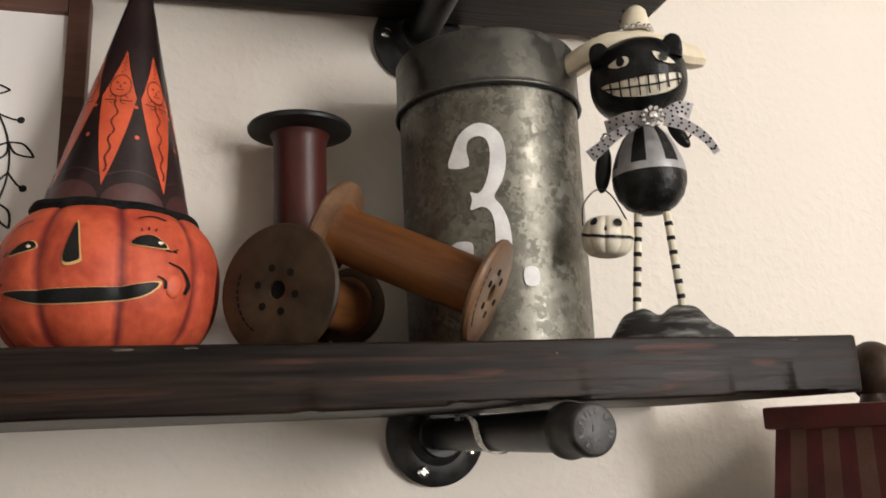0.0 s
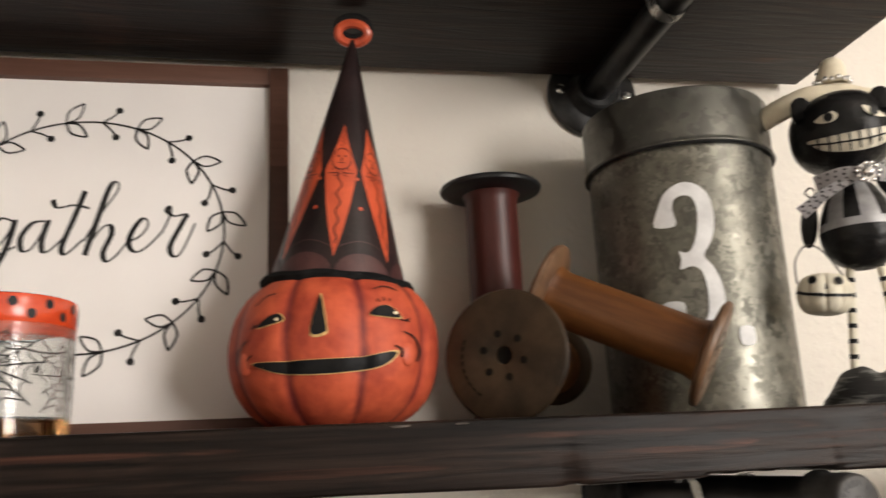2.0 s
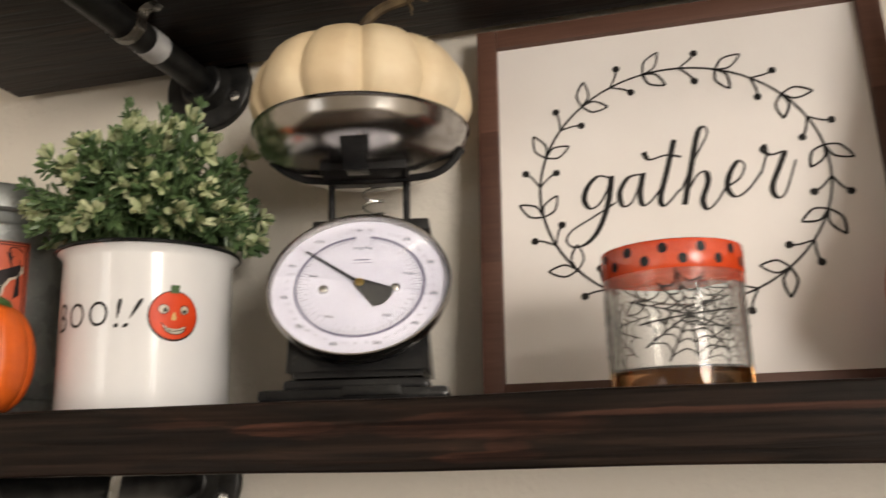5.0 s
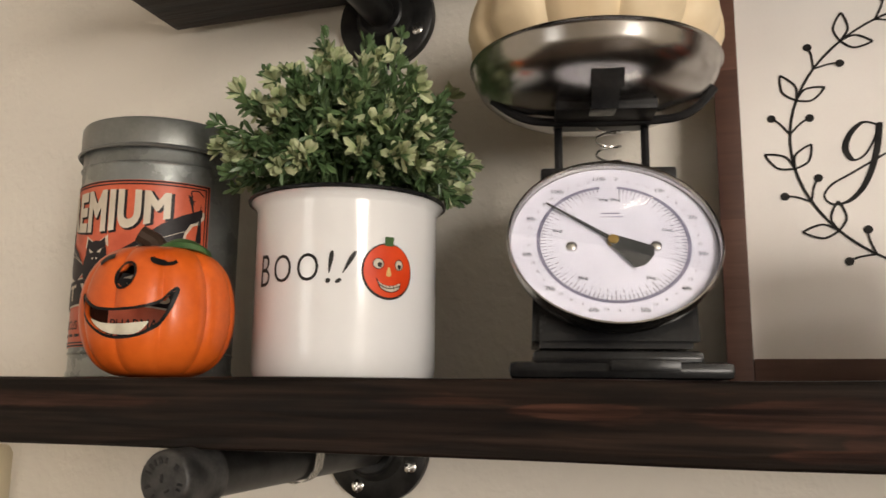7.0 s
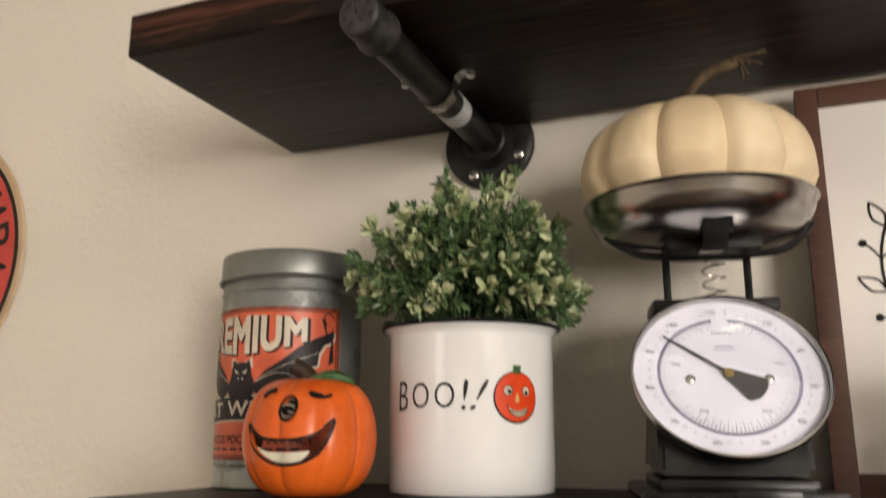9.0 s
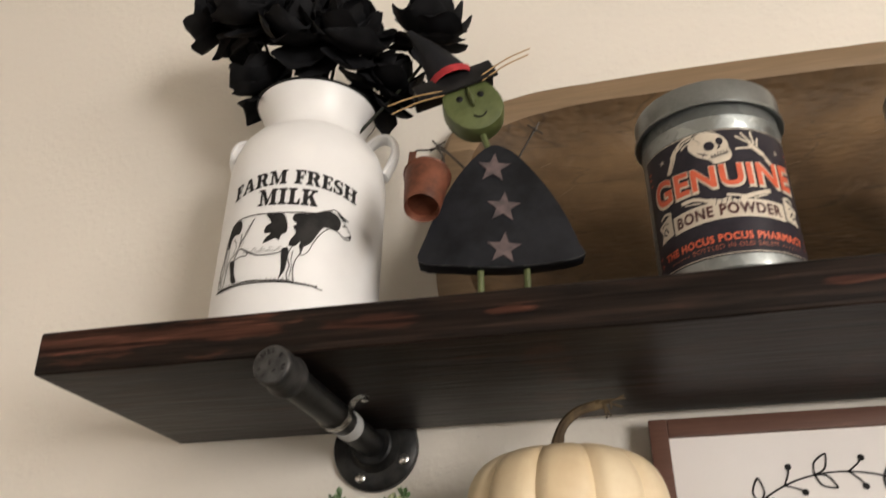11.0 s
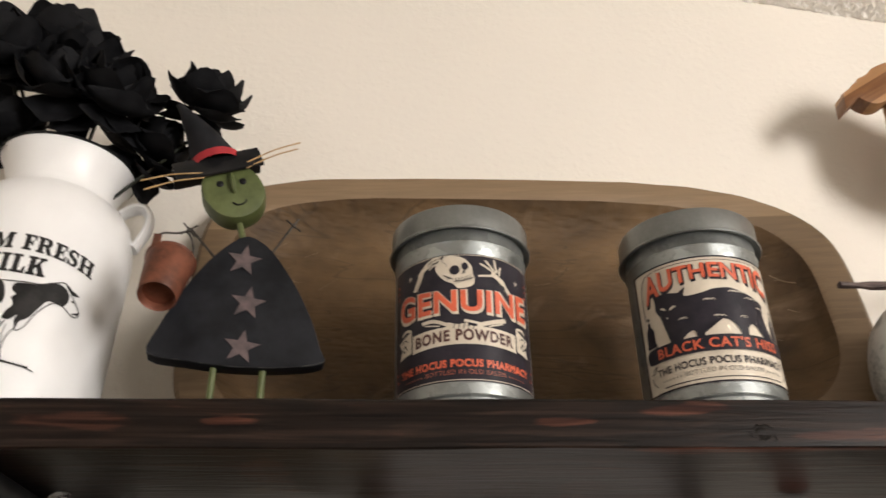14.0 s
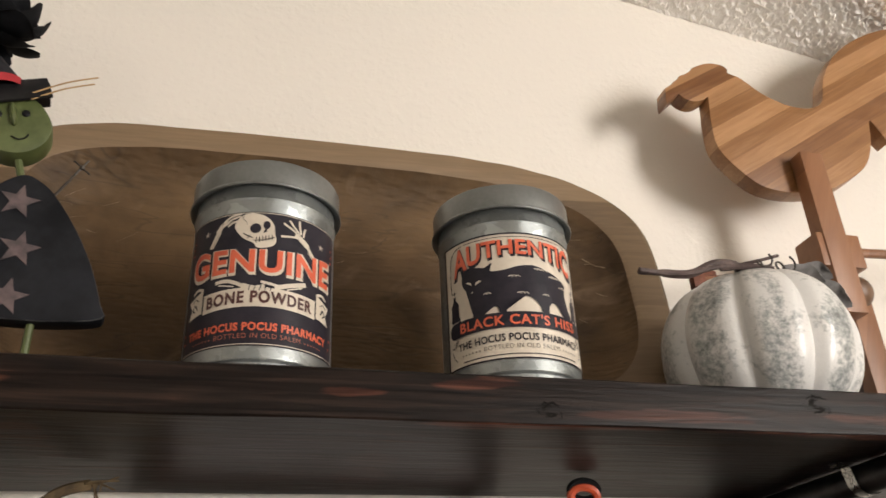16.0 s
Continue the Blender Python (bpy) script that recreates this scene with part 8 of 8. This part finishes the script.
hollow = shell([(0.323, 0.145, 0.003, 3.5), (0.316, 0.138, 0.013, 3.4), (0.303, 0.126, 0.025, 3.3), (0.280, 0.109, 0.034, 3.1), (0.245, 0.088, 0.039, 2.9), (0.18, 0.055, 0.041, 2.6), (0.08, 0.02, 0.042, 2.2)])
hollow_tree = tree_of(hollow)
part("hollow", hollow, DOUGH, trough, "dark worn hollow with tool marks")
rng = random.Random(31)
# Flat pale strokes laid on the hollow along its carving marks.
gouges = bmesh.new()
for count, x0, x1, z0, z1, slope in ((15, 0.205, 0.285, 0.120, 0.285, -0.5), (7, -0.285, -0.200, 0.205, 0.285, 0.3), (5, -0.05, 0.16, 0.20, 0.27, 0.1)):
    for k in range(count):
        x, z, half = rng.uniform(x0, x1), rng.uniform(z0, z1), rng.uniform(0.004, 0.011)
        lean = slope + rng.uniform(-0.5, 0.5)
        merge(gouges, stroke([(x - half, z - lean * half), (x, z + rng.uniform(-0.0015, 0.0015)), (x + half, z + lean * half)], rng.uniform(0.0008, 0.0018), 0.0003))
pieces("gouge", laid_on(gouges, hollow_tree, 0.0006), GOUGE, trough, "pale lip of a carving mark")
part("rim", shell([(0.323, 0.145, 0.0032, 3.5), (0.328, 0.150, 0.0005, 3.5), (0.350, 0.173, 0.0, 3.7), (0.355, 0.177, 0.004, 3.7), (0.352, 0.174, 0.016, 3.6), (0.335, 0.155, 0.033, 3.3), (0.29, 0.115, 0.045, 3.0), (0.15, 0.05, 0.047, 2.5)]), DOUGH_RIM, trough, "paler worn rim")

# ---- two printed tins ----
TR = 0.0575
tin_a = labelled_tin("storage_tin", "galvanised tin with dark skull label on the shelf", pose(0.0240, 0.618, HIGH), TR, 0.0614, 0.189, 0.0245, "pharmacy tins on the upper shelf")
TA = -3
lab = part("label", wrapped(flat(rect(-0.073, 0.029, 0.073, 0.141)), TR + 0.0005, 0, TA), LABEL_BLACK, tin_a, "dark printed paper label")
ed = flat(rect(-0.073, 0.0300, 0.073, 0.0306), rect(-0.073, 0.1394, 0.073, 0.1400))
pieces("label_border", wrapped(ed, TR + 0.0009, 0, TA), LABEL_CREAM, lab)
specks = bmesh.new()
for sx in (-1, 1):
    for k in range(5):
        merge(specks, flat(star(sx * (0.0672 + 0.0012 * (k % 2)), (0.126, 0.121, 0.115, 0.047, 0.040)[k], 0.0017, 4, 0.5)))
pieces("label_ornament", wrapped(specks, TR + 0.0009, 0, TA), LABEL_ORANGE, lab)


def flared(bm, half, end):
    """Letters on a level foot, growing taller towards both ends."""
    for v in bm.verts:
        t = min(1.0, (v.co.x / half) ** 2)
        v.co.y *= 1 + (end - 1) * t
    return bm


part("lettering_shadow", wrapped(shifted(flared(shifted(words("GENUINE", 0.1285, 0.0225, 0.058, 1.08), 0, 0.0100), 0.063, 1.26), 0.0006, 0.0868), TR + 0.0009, 0, TA), LABEL_CREAM, lab)
part("lettering", wrapped(shifted(flared(shifted(words("GENUINE", 0.1245, 0.0195, 0.030, 1.08), 0, 0.0098), 0.063, 1.28), 0, 0.0878), TR + 0.0013, 0, TA), LABEL_ORANGE, lab, "orange capital lettering")
skull = flat(smooth_line([(-0.0228, 0.1265), (-0.0218, 0.1331), (-0.0160, 0.1383), (-0.0075, 0.1391), (0.0018, 0.1361), (0.0075, 0.1290), (0.0082, 0.1225), (0.0098, 0.1160), (0.0064, 0.1107), (-0.0038, 0.1087), (-0.0080, 0.1130), (-0.0160, 0.1175)], 4, True))
bones = bmesh.new()
for pts, w in (([(-0.0440, 0.1130), (-0.0405, 0.1200), (-0.0370, 0.1265)], 0.0030), ([(-0.0415, 0.1130), (-0.0380, 0.1195), (-0.0350, 0.1255)], 0.0012), ([(-0.0370, 0.1270), (-0.0340, 0.1310), (-0.0290, 0.1335)], 0.0042), ([(-0.0330, 0.1335), (-0.0270, 0.1375), (-0.0180, 0.1395)], 0.0017), ([(-0.0310, 0.1315), (-0.0260, 0.1350), (-0.0190, 0.1370)], 0.0017), ([(-0.0290, 0.1290), (-0.0255, 0.1320), (-0.0215, 0.1330)], 0.0015),
               ([(0.0430, 0.1090), (0.0385, 0.1140), (0.0350, 0.1180)], 0.0026), ([(0.0410, 0.1080), (0.0370, 0.1125)], 0.0010), ([(0.0350, 0.1180), (0.0300, 0.1215), (0.0270, 0.1240)], 0.0046), ([(0.0280, 0.1225), (0.0200, 0.1215), (0.0130, 0.1205)], 0.0018), ([(0.0280, 0.1250), (0.0210, 0.1290), (0.0145, 0.1325)], 0.0017), ([(0.0285, 0.1260), (0.0235, 0.1310), (0.0195, 0.1360)], 0.0017), ([(0.0300, 0.1260), (0.0285, 0.1320), (0.0280, 0.1378)], 0.0018), ([(0.0320, 0.1240), (0.0325, 0.1280), (0.0335, 0.1320)], 0.0017),
               ([(-0.0360, 0.0815), (-0.0250, 0.0815), (-0.0130, 0.0765)], 0.0030), ([(-0.0330, 0.0790), (-0.0200, 0.0765)], 0.0010), ([(0.0360, 0.0835), (0.0240, 0.0800), (0.0130, 0.0765)], 0.0036), ([(0.0330, 0.0800), (0.0200, 0.0755)], 0.0012), ([(-0.0130, 0.0775), (-0.0050, 0.0755), (0.0030, 0.0770)], 0.0026), ([(-0.0120, 0.0745), (-0.0020, 0.0730), (0.0060, 0.0750)], 0.0022), ([(0.0130, 0.0775), (0.0060, 0.0790), (0.0000, 0.0800)], 0.0022), ([(0.0130, 0.0750), (0.0070, 0.0725), (0.0010, 0.0715)], 0.0020)):
    merge(bones, stroke(pts, w, w, 5))
for px, pz in ((-0.0372, 0.1268), (0.0352, 0.1178), (0.0270, 0.1238), (-0.0125, 0.0765), (0.0128, 0.0765)):
    merge(bones, flat(disc(px, pz, 0.0027, 0.0024, 10)))
for sx, sz in ((-0.049, 0.127), (0.051, 0.122)):
    merge(bones, flat(star(sx, sz, 0.0034, 5, 0.25)))
part("skull_picture", wrapped(skull, TR + 0.0010, 0, TA), LABEL_CREAM, lab, "cream printed skull")
pieces("bone_picture", wrapped(bones, TR + 0.0010, 0, TA), LABEL_CREAM, lab, "cream bones of two raised arms and clasped wrists")
shade = flat(disc(-0.0066, 0.1256, 0.0042, 0.0043), disc(0.0018, 0.1288, 0.0028, 0.0036), [(-0.0012, 0.1215), (0.0022, 0.1228), (0.0014, 0.1258)], *[rect(-0.0060 + k * 0.0024, 0.1130 + k * 0.0006, -0.0054 + k * 0.0024, 0.1178 + k * 0.0006) for k in range(6)])
merge(shade, stroke([(-0.0075, 0.1150), (0.0010, 0.1160), (0.0080, 0.1185)], 0.0007))
merge(shade, stroke([(-0.0160, 0.1215), (-0.0120, 0.1190), (-0.0085, 0.1175)], 0.0009))
merge(shade, stroke([(-0.0130, 0.1165), (-0.0105, 0.1200)], 0.0006))
merge(shade, stroke([(-0.0170, 0.1340), (-0.0140, 0.1315), (-0.0135, 0.1290)], 0.0004))
for k in range(5):
    merge(shade, stroke([(-0.0345 + k * 0.0042, 0.1308 + k * 0.0010), (-0.0332 + k * 0.0042, 0.1330 + k * 0.0010)], 0.0006))
    merge(shade, stroke([(0.0195 + k * 0.0022, 0.1312 - k * 0.0018), (0.0210 + k * 0.0022, 0.1322 - k * 0.0018)], 0.0006))
    merge(shade, stroke([(-0.0090 + k * 0.0040, 0.0725), (-0.0075 + k * 0.0040, 0.0775)], 0.0006))
pieces("skull_shade", wrapped(shade, TR + 0.0014, 0, TA), LABEL_BLACK, lab)
wave = lambda x, y: (x, y + 0.0028 * math.cos(x / 0.05 * 1.4) - 0.001)
ban = flat(rect(-0.046, 0.0580, 0.046, 0.0735))
for sx in (-1, 1):
    merge(ban, flat([(sx * x, y) for x, y in ((0.0475, 0.0600), (0.0640, 0.0590), (0.0600, 0.0665), (0.0650, 0.0745), (0.0475, 0.0790))]))
    merge(ban, stroke([(sx * 0.0475, 0.0790), (sx * 0.0540, 0.0815), (sx * 0.0600, 0.0795)], 0.0022))
part("banner", wrapped(bent(diced(ban, 0.004), wave), TR + 0.0010, 0, TA), LABEL_CREAM, lab, "cream ribbon banner")
part("lettering", wrapped(bent(shifted(words("BONE POWDER", 0.085, 0.0100, 0.036, 1.14), 0, 0.0658), wave), TR + 0.0014, 0, TA), MAROON_INK, lab)
orn = bmesh.new()
for sx in (-1, 1):
    merge(orn, stroke([(sx * 0.0530, 0.0645), (sx * 0.0555, 0.0690), (sx * 0.0585, 0.0660), (sx * 0.0555, 0.0635)], 0.0012))
    merge(orn, stroke([(sx * 0.0520, 0.0715), (sx * 0.0560, 0.0740), (sx * 0.0600, 0.0720)], 0.0008))
pieces("banner_ornament", wrapped(bent(orn, wave), TR + 0.0014, 0, TA), LABEL_BLACK, lab)
sag = lambda x, y: (x, y - 0.0012 * (x / 0.06) ** 2)
part("lettering", wrapped(bent(shifted(words("THE HOCUS POCUS PHARMACY", 0.121, 0.0066, 0.042, 1.10), 0, 0.0440), sag), TR + 0.0010, 0, TA), LABEL_ORANGE, lab)
part("lettering", wrapped(bent(shifted(words("BOTTLED IN OLD SALEM", 0.066, 0.0038, 0.0, 1.1), 0, 0.0368), sag), TR + 0.0010, 0, TA), DULL_ORANGE, lab)
dots = flat(*[disc(sx * (0.037 + 0.0032 * k), 0.0362, 0.0007, 0.0007, 8) for sx in (-1, 1) for k in range(6)])
tagged(part("dotted_rule", wrapped(bent(dots, sag), TR + 0.0010, 0, TA), DULL_ORANGE, lab), kind="stuff")

tin_b = labelled_tin("storage_tin", "galvanised tin with cream black-cat label on the shelf", pose(0.2348, 0.615, HIGH), TR, 0.0617, 0.188, 0.0245, "pharmacy tins on the upper shelf")
TB = -9
lab = part("label", wrapped(flat(rect(-0.0715, 0.029, 0.0715, 0.141)), TR + 0.0005, 0, TB), LABEL_CREAM, tin_b, "cream printed paper label")
ed = flat(rect(-0.0715, 0.0290, 0.0715, 0.0304), rect(-0.0715, 0.1396, 0.0715, 0.1410), rect(-0.0715, 0.029, -0.0695, 0.141), rect(0.0695, 0.029, 0.0715, 0.141))
merge(ed, flat(rect(-0.052, 0.0328, 0.052, 0.0336), rect(-0.046, 0.1368, 0.046, 0.1374)))
for sx in (-1, 1):
    merge(ed, stroke([(sx * 0.0480, 0.1372), (sx * 0.0570, 0.1345), (sx * 0.0622, 0.1260), (sx * 0.0632, 0.1080), (sx * 0.0625, 0.0960)], 0.0008))
    # little bottles at both sides of the cat
    merge(ed, flat([(sx * x, y) for x, y in ((0.0640, 0.0700), (0.0545, 0.0700), (0.0545, 0.0850), (0.0575, 0.0890), (0.0580, 0.0930), (0.0606, 0.0930), (0.0610, 0.0890), (0.0640, 0.0850))]))
    merge(ed, flat(star(sx * 0.0593, 0.0960, 0.0024, 4, 0.4)))
    merge(ed, stroke([(sx * 0.0655, 0.0720), (sx * 0.0560, 0.0740), (sx * 0.0545, 0.0690), (sx * 0.0650, 0.0665), (sx * 0.0640, 0.0620)], 0.0011))
    merge(ed, stroke([(sx * 0.0620, 0.0505), (sx * 0.0575, 0.0535), (sx * 0.0600, 0.0490), (sx * 0.0650, 0.0480)], 0.0008))
    merge(ed, stroke([(sx * 0.0650, 0.0450), (sx * 0.0630, 0.0400), (sx * 0.0590, 0.0360)], 0.0008))
part("label_border", wrapped(ed, TR + 0.0009, 0, TB), LABEL_BLACK, lab)
merge_title = lambda w, h, bold: flared(shifted(words("AUTHENTIC", w, h, bold, 1.04), 0, -h / 2), 0.057, 1.85)
part("lettering_shadow", wrapped(shifted(merge_title(0.1195, 0.0158, 0.042), 0.0010, 0.1342), TR + 0.0009, 0, TB), LABEL_BLACK, lab)
part("lettering", wrapped(shifted(merge_title(0.1170, 0.0142, 0.026), -0.0004, 0.1346), TR + 0.0013, 0, TB), LABEL_ORANGE, lab, "orange arched lettering")
catp = [(-50.9, 115.5), (-49.1, 107.0), (-49.8, 101.0), (-45.8, 93.5), (-39.1, 87.5), (-35.5, 88.0), (-33.6, 85.0), (-31.2, 79.5), (-35.1, 74.5), (-40.1, 70.5), (-38.7, 68.2), (-30.8, 68.0), (-25.9, 71.5), (-20.9, 74.5), (-17.9, 73.0), (-17.0, 68.0), (-11.5, 68.0), (-10.4, 74.0), (-6.1, 79.3), (0.5, 82.0), (9.2, 81.6), (14.3, 77.9), (17.7, 72.6), (19.0, 68.0),
        (24.9, 68.2), (25.9, 74.8), (30.3, 79.0), (35.7, 76.0), (41.8, 68.6), (52.4, 68.6), (48.2, 78.3), (45.2, 90.0), (47.0, 98.5), (39.5, 103.5), (27.8, 107.3), (16.4, 110.4), (9.2, 110.4), (0.5, 109.3), (-7.0, 107.0), (-16.3, 105.8), (-22.6, 106.5), (-22.0, 110.0), (-21.0, 114.0), (-27.0, 110.4), (-32.2, 111.5), (-41.2, 113.4), (-45.8, 113.0)]
part("cat_picture", wrapped(flat(smooth_line([(x / 1000, y / 1000) for x, y in catp], 2, True)), TR + 0.0012, 0, TB), LABEL_BLACK, lab, "black printed cat")
hi = flat([(-0.0455, 0.1005), (-0.0400, 0.0970), (-0.0405, 0.0995), (-0.0430, 0.1010)], [(-0.0305, 0.0990), (-0.0365, 0.0960), (-0.0360, 0.0985), (-0.0330, 0.1000)], [(-0.0410, 0.0900), (-0.0385, 0.0900), (-0.0395, 0.0915)])
for x, y, n in ((-0.008, 0.0995, 3), (0.014, 0.1065, 4), (0.028, 0.1015, 4), (-0.002, 0.0845, 3), (0.020, 0.0840, 2), (-0.030, 0.0860, 2), (0.038, 0.0940, 3)):
    for k in range(n):
        merge(hi, stroke([(x + 0.0030 * k, y + 0.0010 * (k % 2)), (x + 0.0022 + 0.0030 * k, y + 0.0012), (x + 0.0038 + 0.0030 * k, y - 0.0004)], 0.0006, 0.0006, 3))
part("cat_highlight", wrapped(hi, TR + 0.0016, 0, TB), LABEL_CREAM, lab)
o = [(0.0610 * math.copysign(1, math.cos(t)) + 0.0060 * math.cos(t), 0.0620 + 0.0068 * math.sin(t)) for t in (k / 24 * math.tau + 0.13 for k in range(24))]
part("band", wrapped(flat(o), TR + 0.0014, 0, TB), LABEL_BLACK, lab, "black band")
part("lettering", wrapped(shifted(words("BLACK CAT'S HISS", 0.108, 0.0090, 0.024, 1.1), 0, 0.0620), TR + 0.0018, 0, TB), LABEL_ORANGE, lab)
part("lettering", wrapped(bent(shifted(words("THE HOCUS POCUS PHARMACY", 0.114, 0.0064, 0.022, 1.08), 0, 0.0475), sag), TR + 0.0010, 0, TB), LABEL_BLACK, lab)
part("lettering", wrapped(bent(shifted(words("BOTTLED IN OLD SALEM", 0.064, 0.0038, 0.0, 1.1), 0, 0.0400), sag), TR + 0.0010, 0, TB), PRINT_GREY, lab)
dots = flat(*[disc(sx * (0.036 + 0.0032 * k), 0.0394, 0.0008, 0.0008, 8) for sx in (-1, 1) for k in range(6)])
tagged(part("dotted_rule", wrapped(bent(dots, sag), TR + 0.0010, 0, TB), PRINT_GREY, lab), kind="stuff")

# ---- frosted grey pumpkin ----
frost = thing("grey_pumpkin", "mottled grey and white ornamental pumpkin with twig stem", "pumpkin ornament", pose(0.491, 0.632, HIGH, 0, 0, 10))
part("pumpkin", pumpkin_body(0.0905, 0.147, 9, 0.085, 0.16, 0.62, 150, 36, 0.2), FROST, frost)
tw = bmesh.new()
for pts, r in (([(0.01, 0, 0.128), (-0.012, -0.03, 0.156), (-0.05, -0.036, 0.156), (-0.085, -0.032, 0.140), (-0.138, -0.032, 0.136)], [0.0040] * 6 + [0.0036] * 6 + [0.0040] * 6 + [0.0024] * 3), ([(0.0, 0, 0.13), (-0.02, -0.03, 0.157), (-0.052, -0.040, 0.150), (-0.09, -0.036, 0.1385), (-0.136, -0.028, 0.1365)], 0.0026),
               ([(-0.03, -0.03, 0.158), (-0.004, -0.042, 0.163), (0.020, -0.046, 0.171)], 0.0016), ([(-0.045, -0.034, 0.152), (-0.018, -0.046, 0.153), (0.004, -0.05, 0.152)], 0.0030), ([(0.0, 0, 0.130), (0.0, -0.03, 0.152), (0.01, -0.045, 0.158)], 0.0034)):
    merge(tw, tube(smooth_line(pts, 5), r, 7))
part("stem", moved(tw, pose(-0.014, 0.0, -0.012)), TWIG, frost, "twisted grey twig stem")
for cx0, cz0, cr in ((0.002, 0.1425, 0.0085), (-0.024, 0.1425, 0.0060)):
    cu = [(cx0 + cr * math.cos(t / 5), -0.046 - 0.0004 * t, cz0 + 0.8 * cr * math.sin(t / 5)) for t in range(40)]
    part("tendril", tube(cu, 0.0010, 5), WIRE, frost, "thin curled wire tendril")
for lx, ly, lz, ang, ln in ((0.046, -0.040, 0.157, -6, 0.050), (0.060, -0.042, 0.156, 8, 0.046), (0.075, -0.038, 0.149, -14, 0.056), (0.088, -0.030, 0.146, -26, 0.050), (0.068, -0.03, 0.158, 20, 0.040)):
    lf = bmesh.new()
    petal(lf, pose(lx - 0.033, ly, lz - 0.009) @ Matrix.Rotation(radians(90 - ang), 4, "Y") @ pose(0, 0, 0, 0, 0, 62), 0.020, ln, 0.004, 0.008)
    part("leaf", lf, GREY_LEAF, frost, "crumpled grey fabric leaf", 60)
rb = bmesh.new()
for dx, wv in ((0.098, 0.010), (0.112, 0.016), (0.104, -0.006)):
    rows = [[(dx + wv * t + 0.004 * math.sin(t * 7), -0.02 + 0.05 * t * (wv > 0) + s * 0.007, 0.105 - 0.105 * t) for s in (-1, 0, 1)] for t in [k / 8 for k in range(9)]]
    merge(rb, sheet(rows, 0.001))
part("hanging_leaf", rb, TWIG, frost, "dark crumpled strips beside the pumpkin")

# ---- rooster weathervane ----
vane = thing("rooster_weathervane", "wooden rooster weathervane cut from striped boards, on a post", "weathervane", pose(0.621, 0.690, HIGH))
back_line = [(-0.038, 0.4665), (-0.027, 0.4620), (-0.001, 0.4420), (0.027, 0.4310), (0.045, 0.4290), (0.062, 0.430), (0.084, 0.444), (0.0975, 0.483), (0.124, 0.524), (0.162, 0.557), (0.205, 0.582), (0.241, 0.594), (0.285, 0.588),
             (0.320, 0.545), (0.322, 0.500), (0.285, 0.515), (0.275, 0.475), (0.250, 0.495), (0.235, 0.445), (0.215, 0.460), (0.196, 0.398), (0.178, 0.430), (0.168, 0.392), (0.150, 0.424), (0.143, 0.400), (0.134, 0.374), (0.114, 0.345), (0.066, 0.314), (0.016, 0.300), (-0.032, 0.302), (-0.063, 0.323), (-0.084, 0.351), (-0.086, 0.385), (-0.083, 0.413)]
# wattle and underside of the beak, then the notched comb back to the nape
throat = [(-0.082, 0.426), (-0.089, 0.421), (-0.096, 0.4170), (-0.103, 0.4155), (-0.110, 0.4165), (-0.116, 0.4195), (-0.1215, 0.4245), (-0.132, 0.4145), (-0.1405, 0.4060)]
comb = [(-0.1408, 0.4150), (-0.1395, 0.4230), (-0.139, 0.4300), (-0.133, 0.4350), (-0.1285, 0.4375), (-0.125, 0.4430), (-0.119, 0.4470), (-0.1155, 0.4530), (-0.107, 0.4575), (-0.1005, 0.4620), (-0.095, 0.4690), (-0.086, 0.4740), (-0.077, 0.4785), (-0.067, 0.4810), (-0.057, 0.4812), (-0.049, 0.4795), (-0.0445, 0.4750), (-0.0455, 0.4690)]
cock = [tuple(p) for p in smooth_line(back_line, 3)] + throat + comb
bm = slab(cock, 0.022, 0.0012)
part("rooster", moved(bm, pose(0, -0.011, 0)), ROOSTER_WOOD, vane, "rooster silhouette of glued wooden strips")
part("post", block(0.030, 0.020, 0.205, (0.024, -0.022, 0.242), 0.0015), POLE_WOOD, vane, "reddish square post")
part("hub", block(0.056, 0.040, 0.042, (0.029, -0.010, 0.216), 0.003), POLE_WOOD, vane)
part("arm", tube([(0.05, -0.008, 0.226), (0.30, -0.008, 0.236)], 0.0055, 10), POLE_WOOD, vane)
part("arm", tube([(0.02, 0.008, 0.200), (-0.125, 0.012, 0.186)], 0.0055, 10), POLE_WOOD, vane)
part("arm_end", block(0.030, 0.010, 0.022, (-0.125, 0.012, 0.186), 0.002), RUST, vane, "reddish end piece of an arm")
part("turned_ball", moved(ball(0.024, 0.024, 0.021, 24, 14), pose(0.047, -0.004, 0.174)), SPOOL_TAN, vane, "turned wooden ball")
part("lower_post", block(0.028, 0.026, 0.165, (0.050, 0.0, 0.0875), 0.0015), POLE_WOOD, vane)
part("foot", block(0.11, 0.09, 0.012, (0.085, 0.0, 0.006), 0.003), POLE_WOOD, vane)
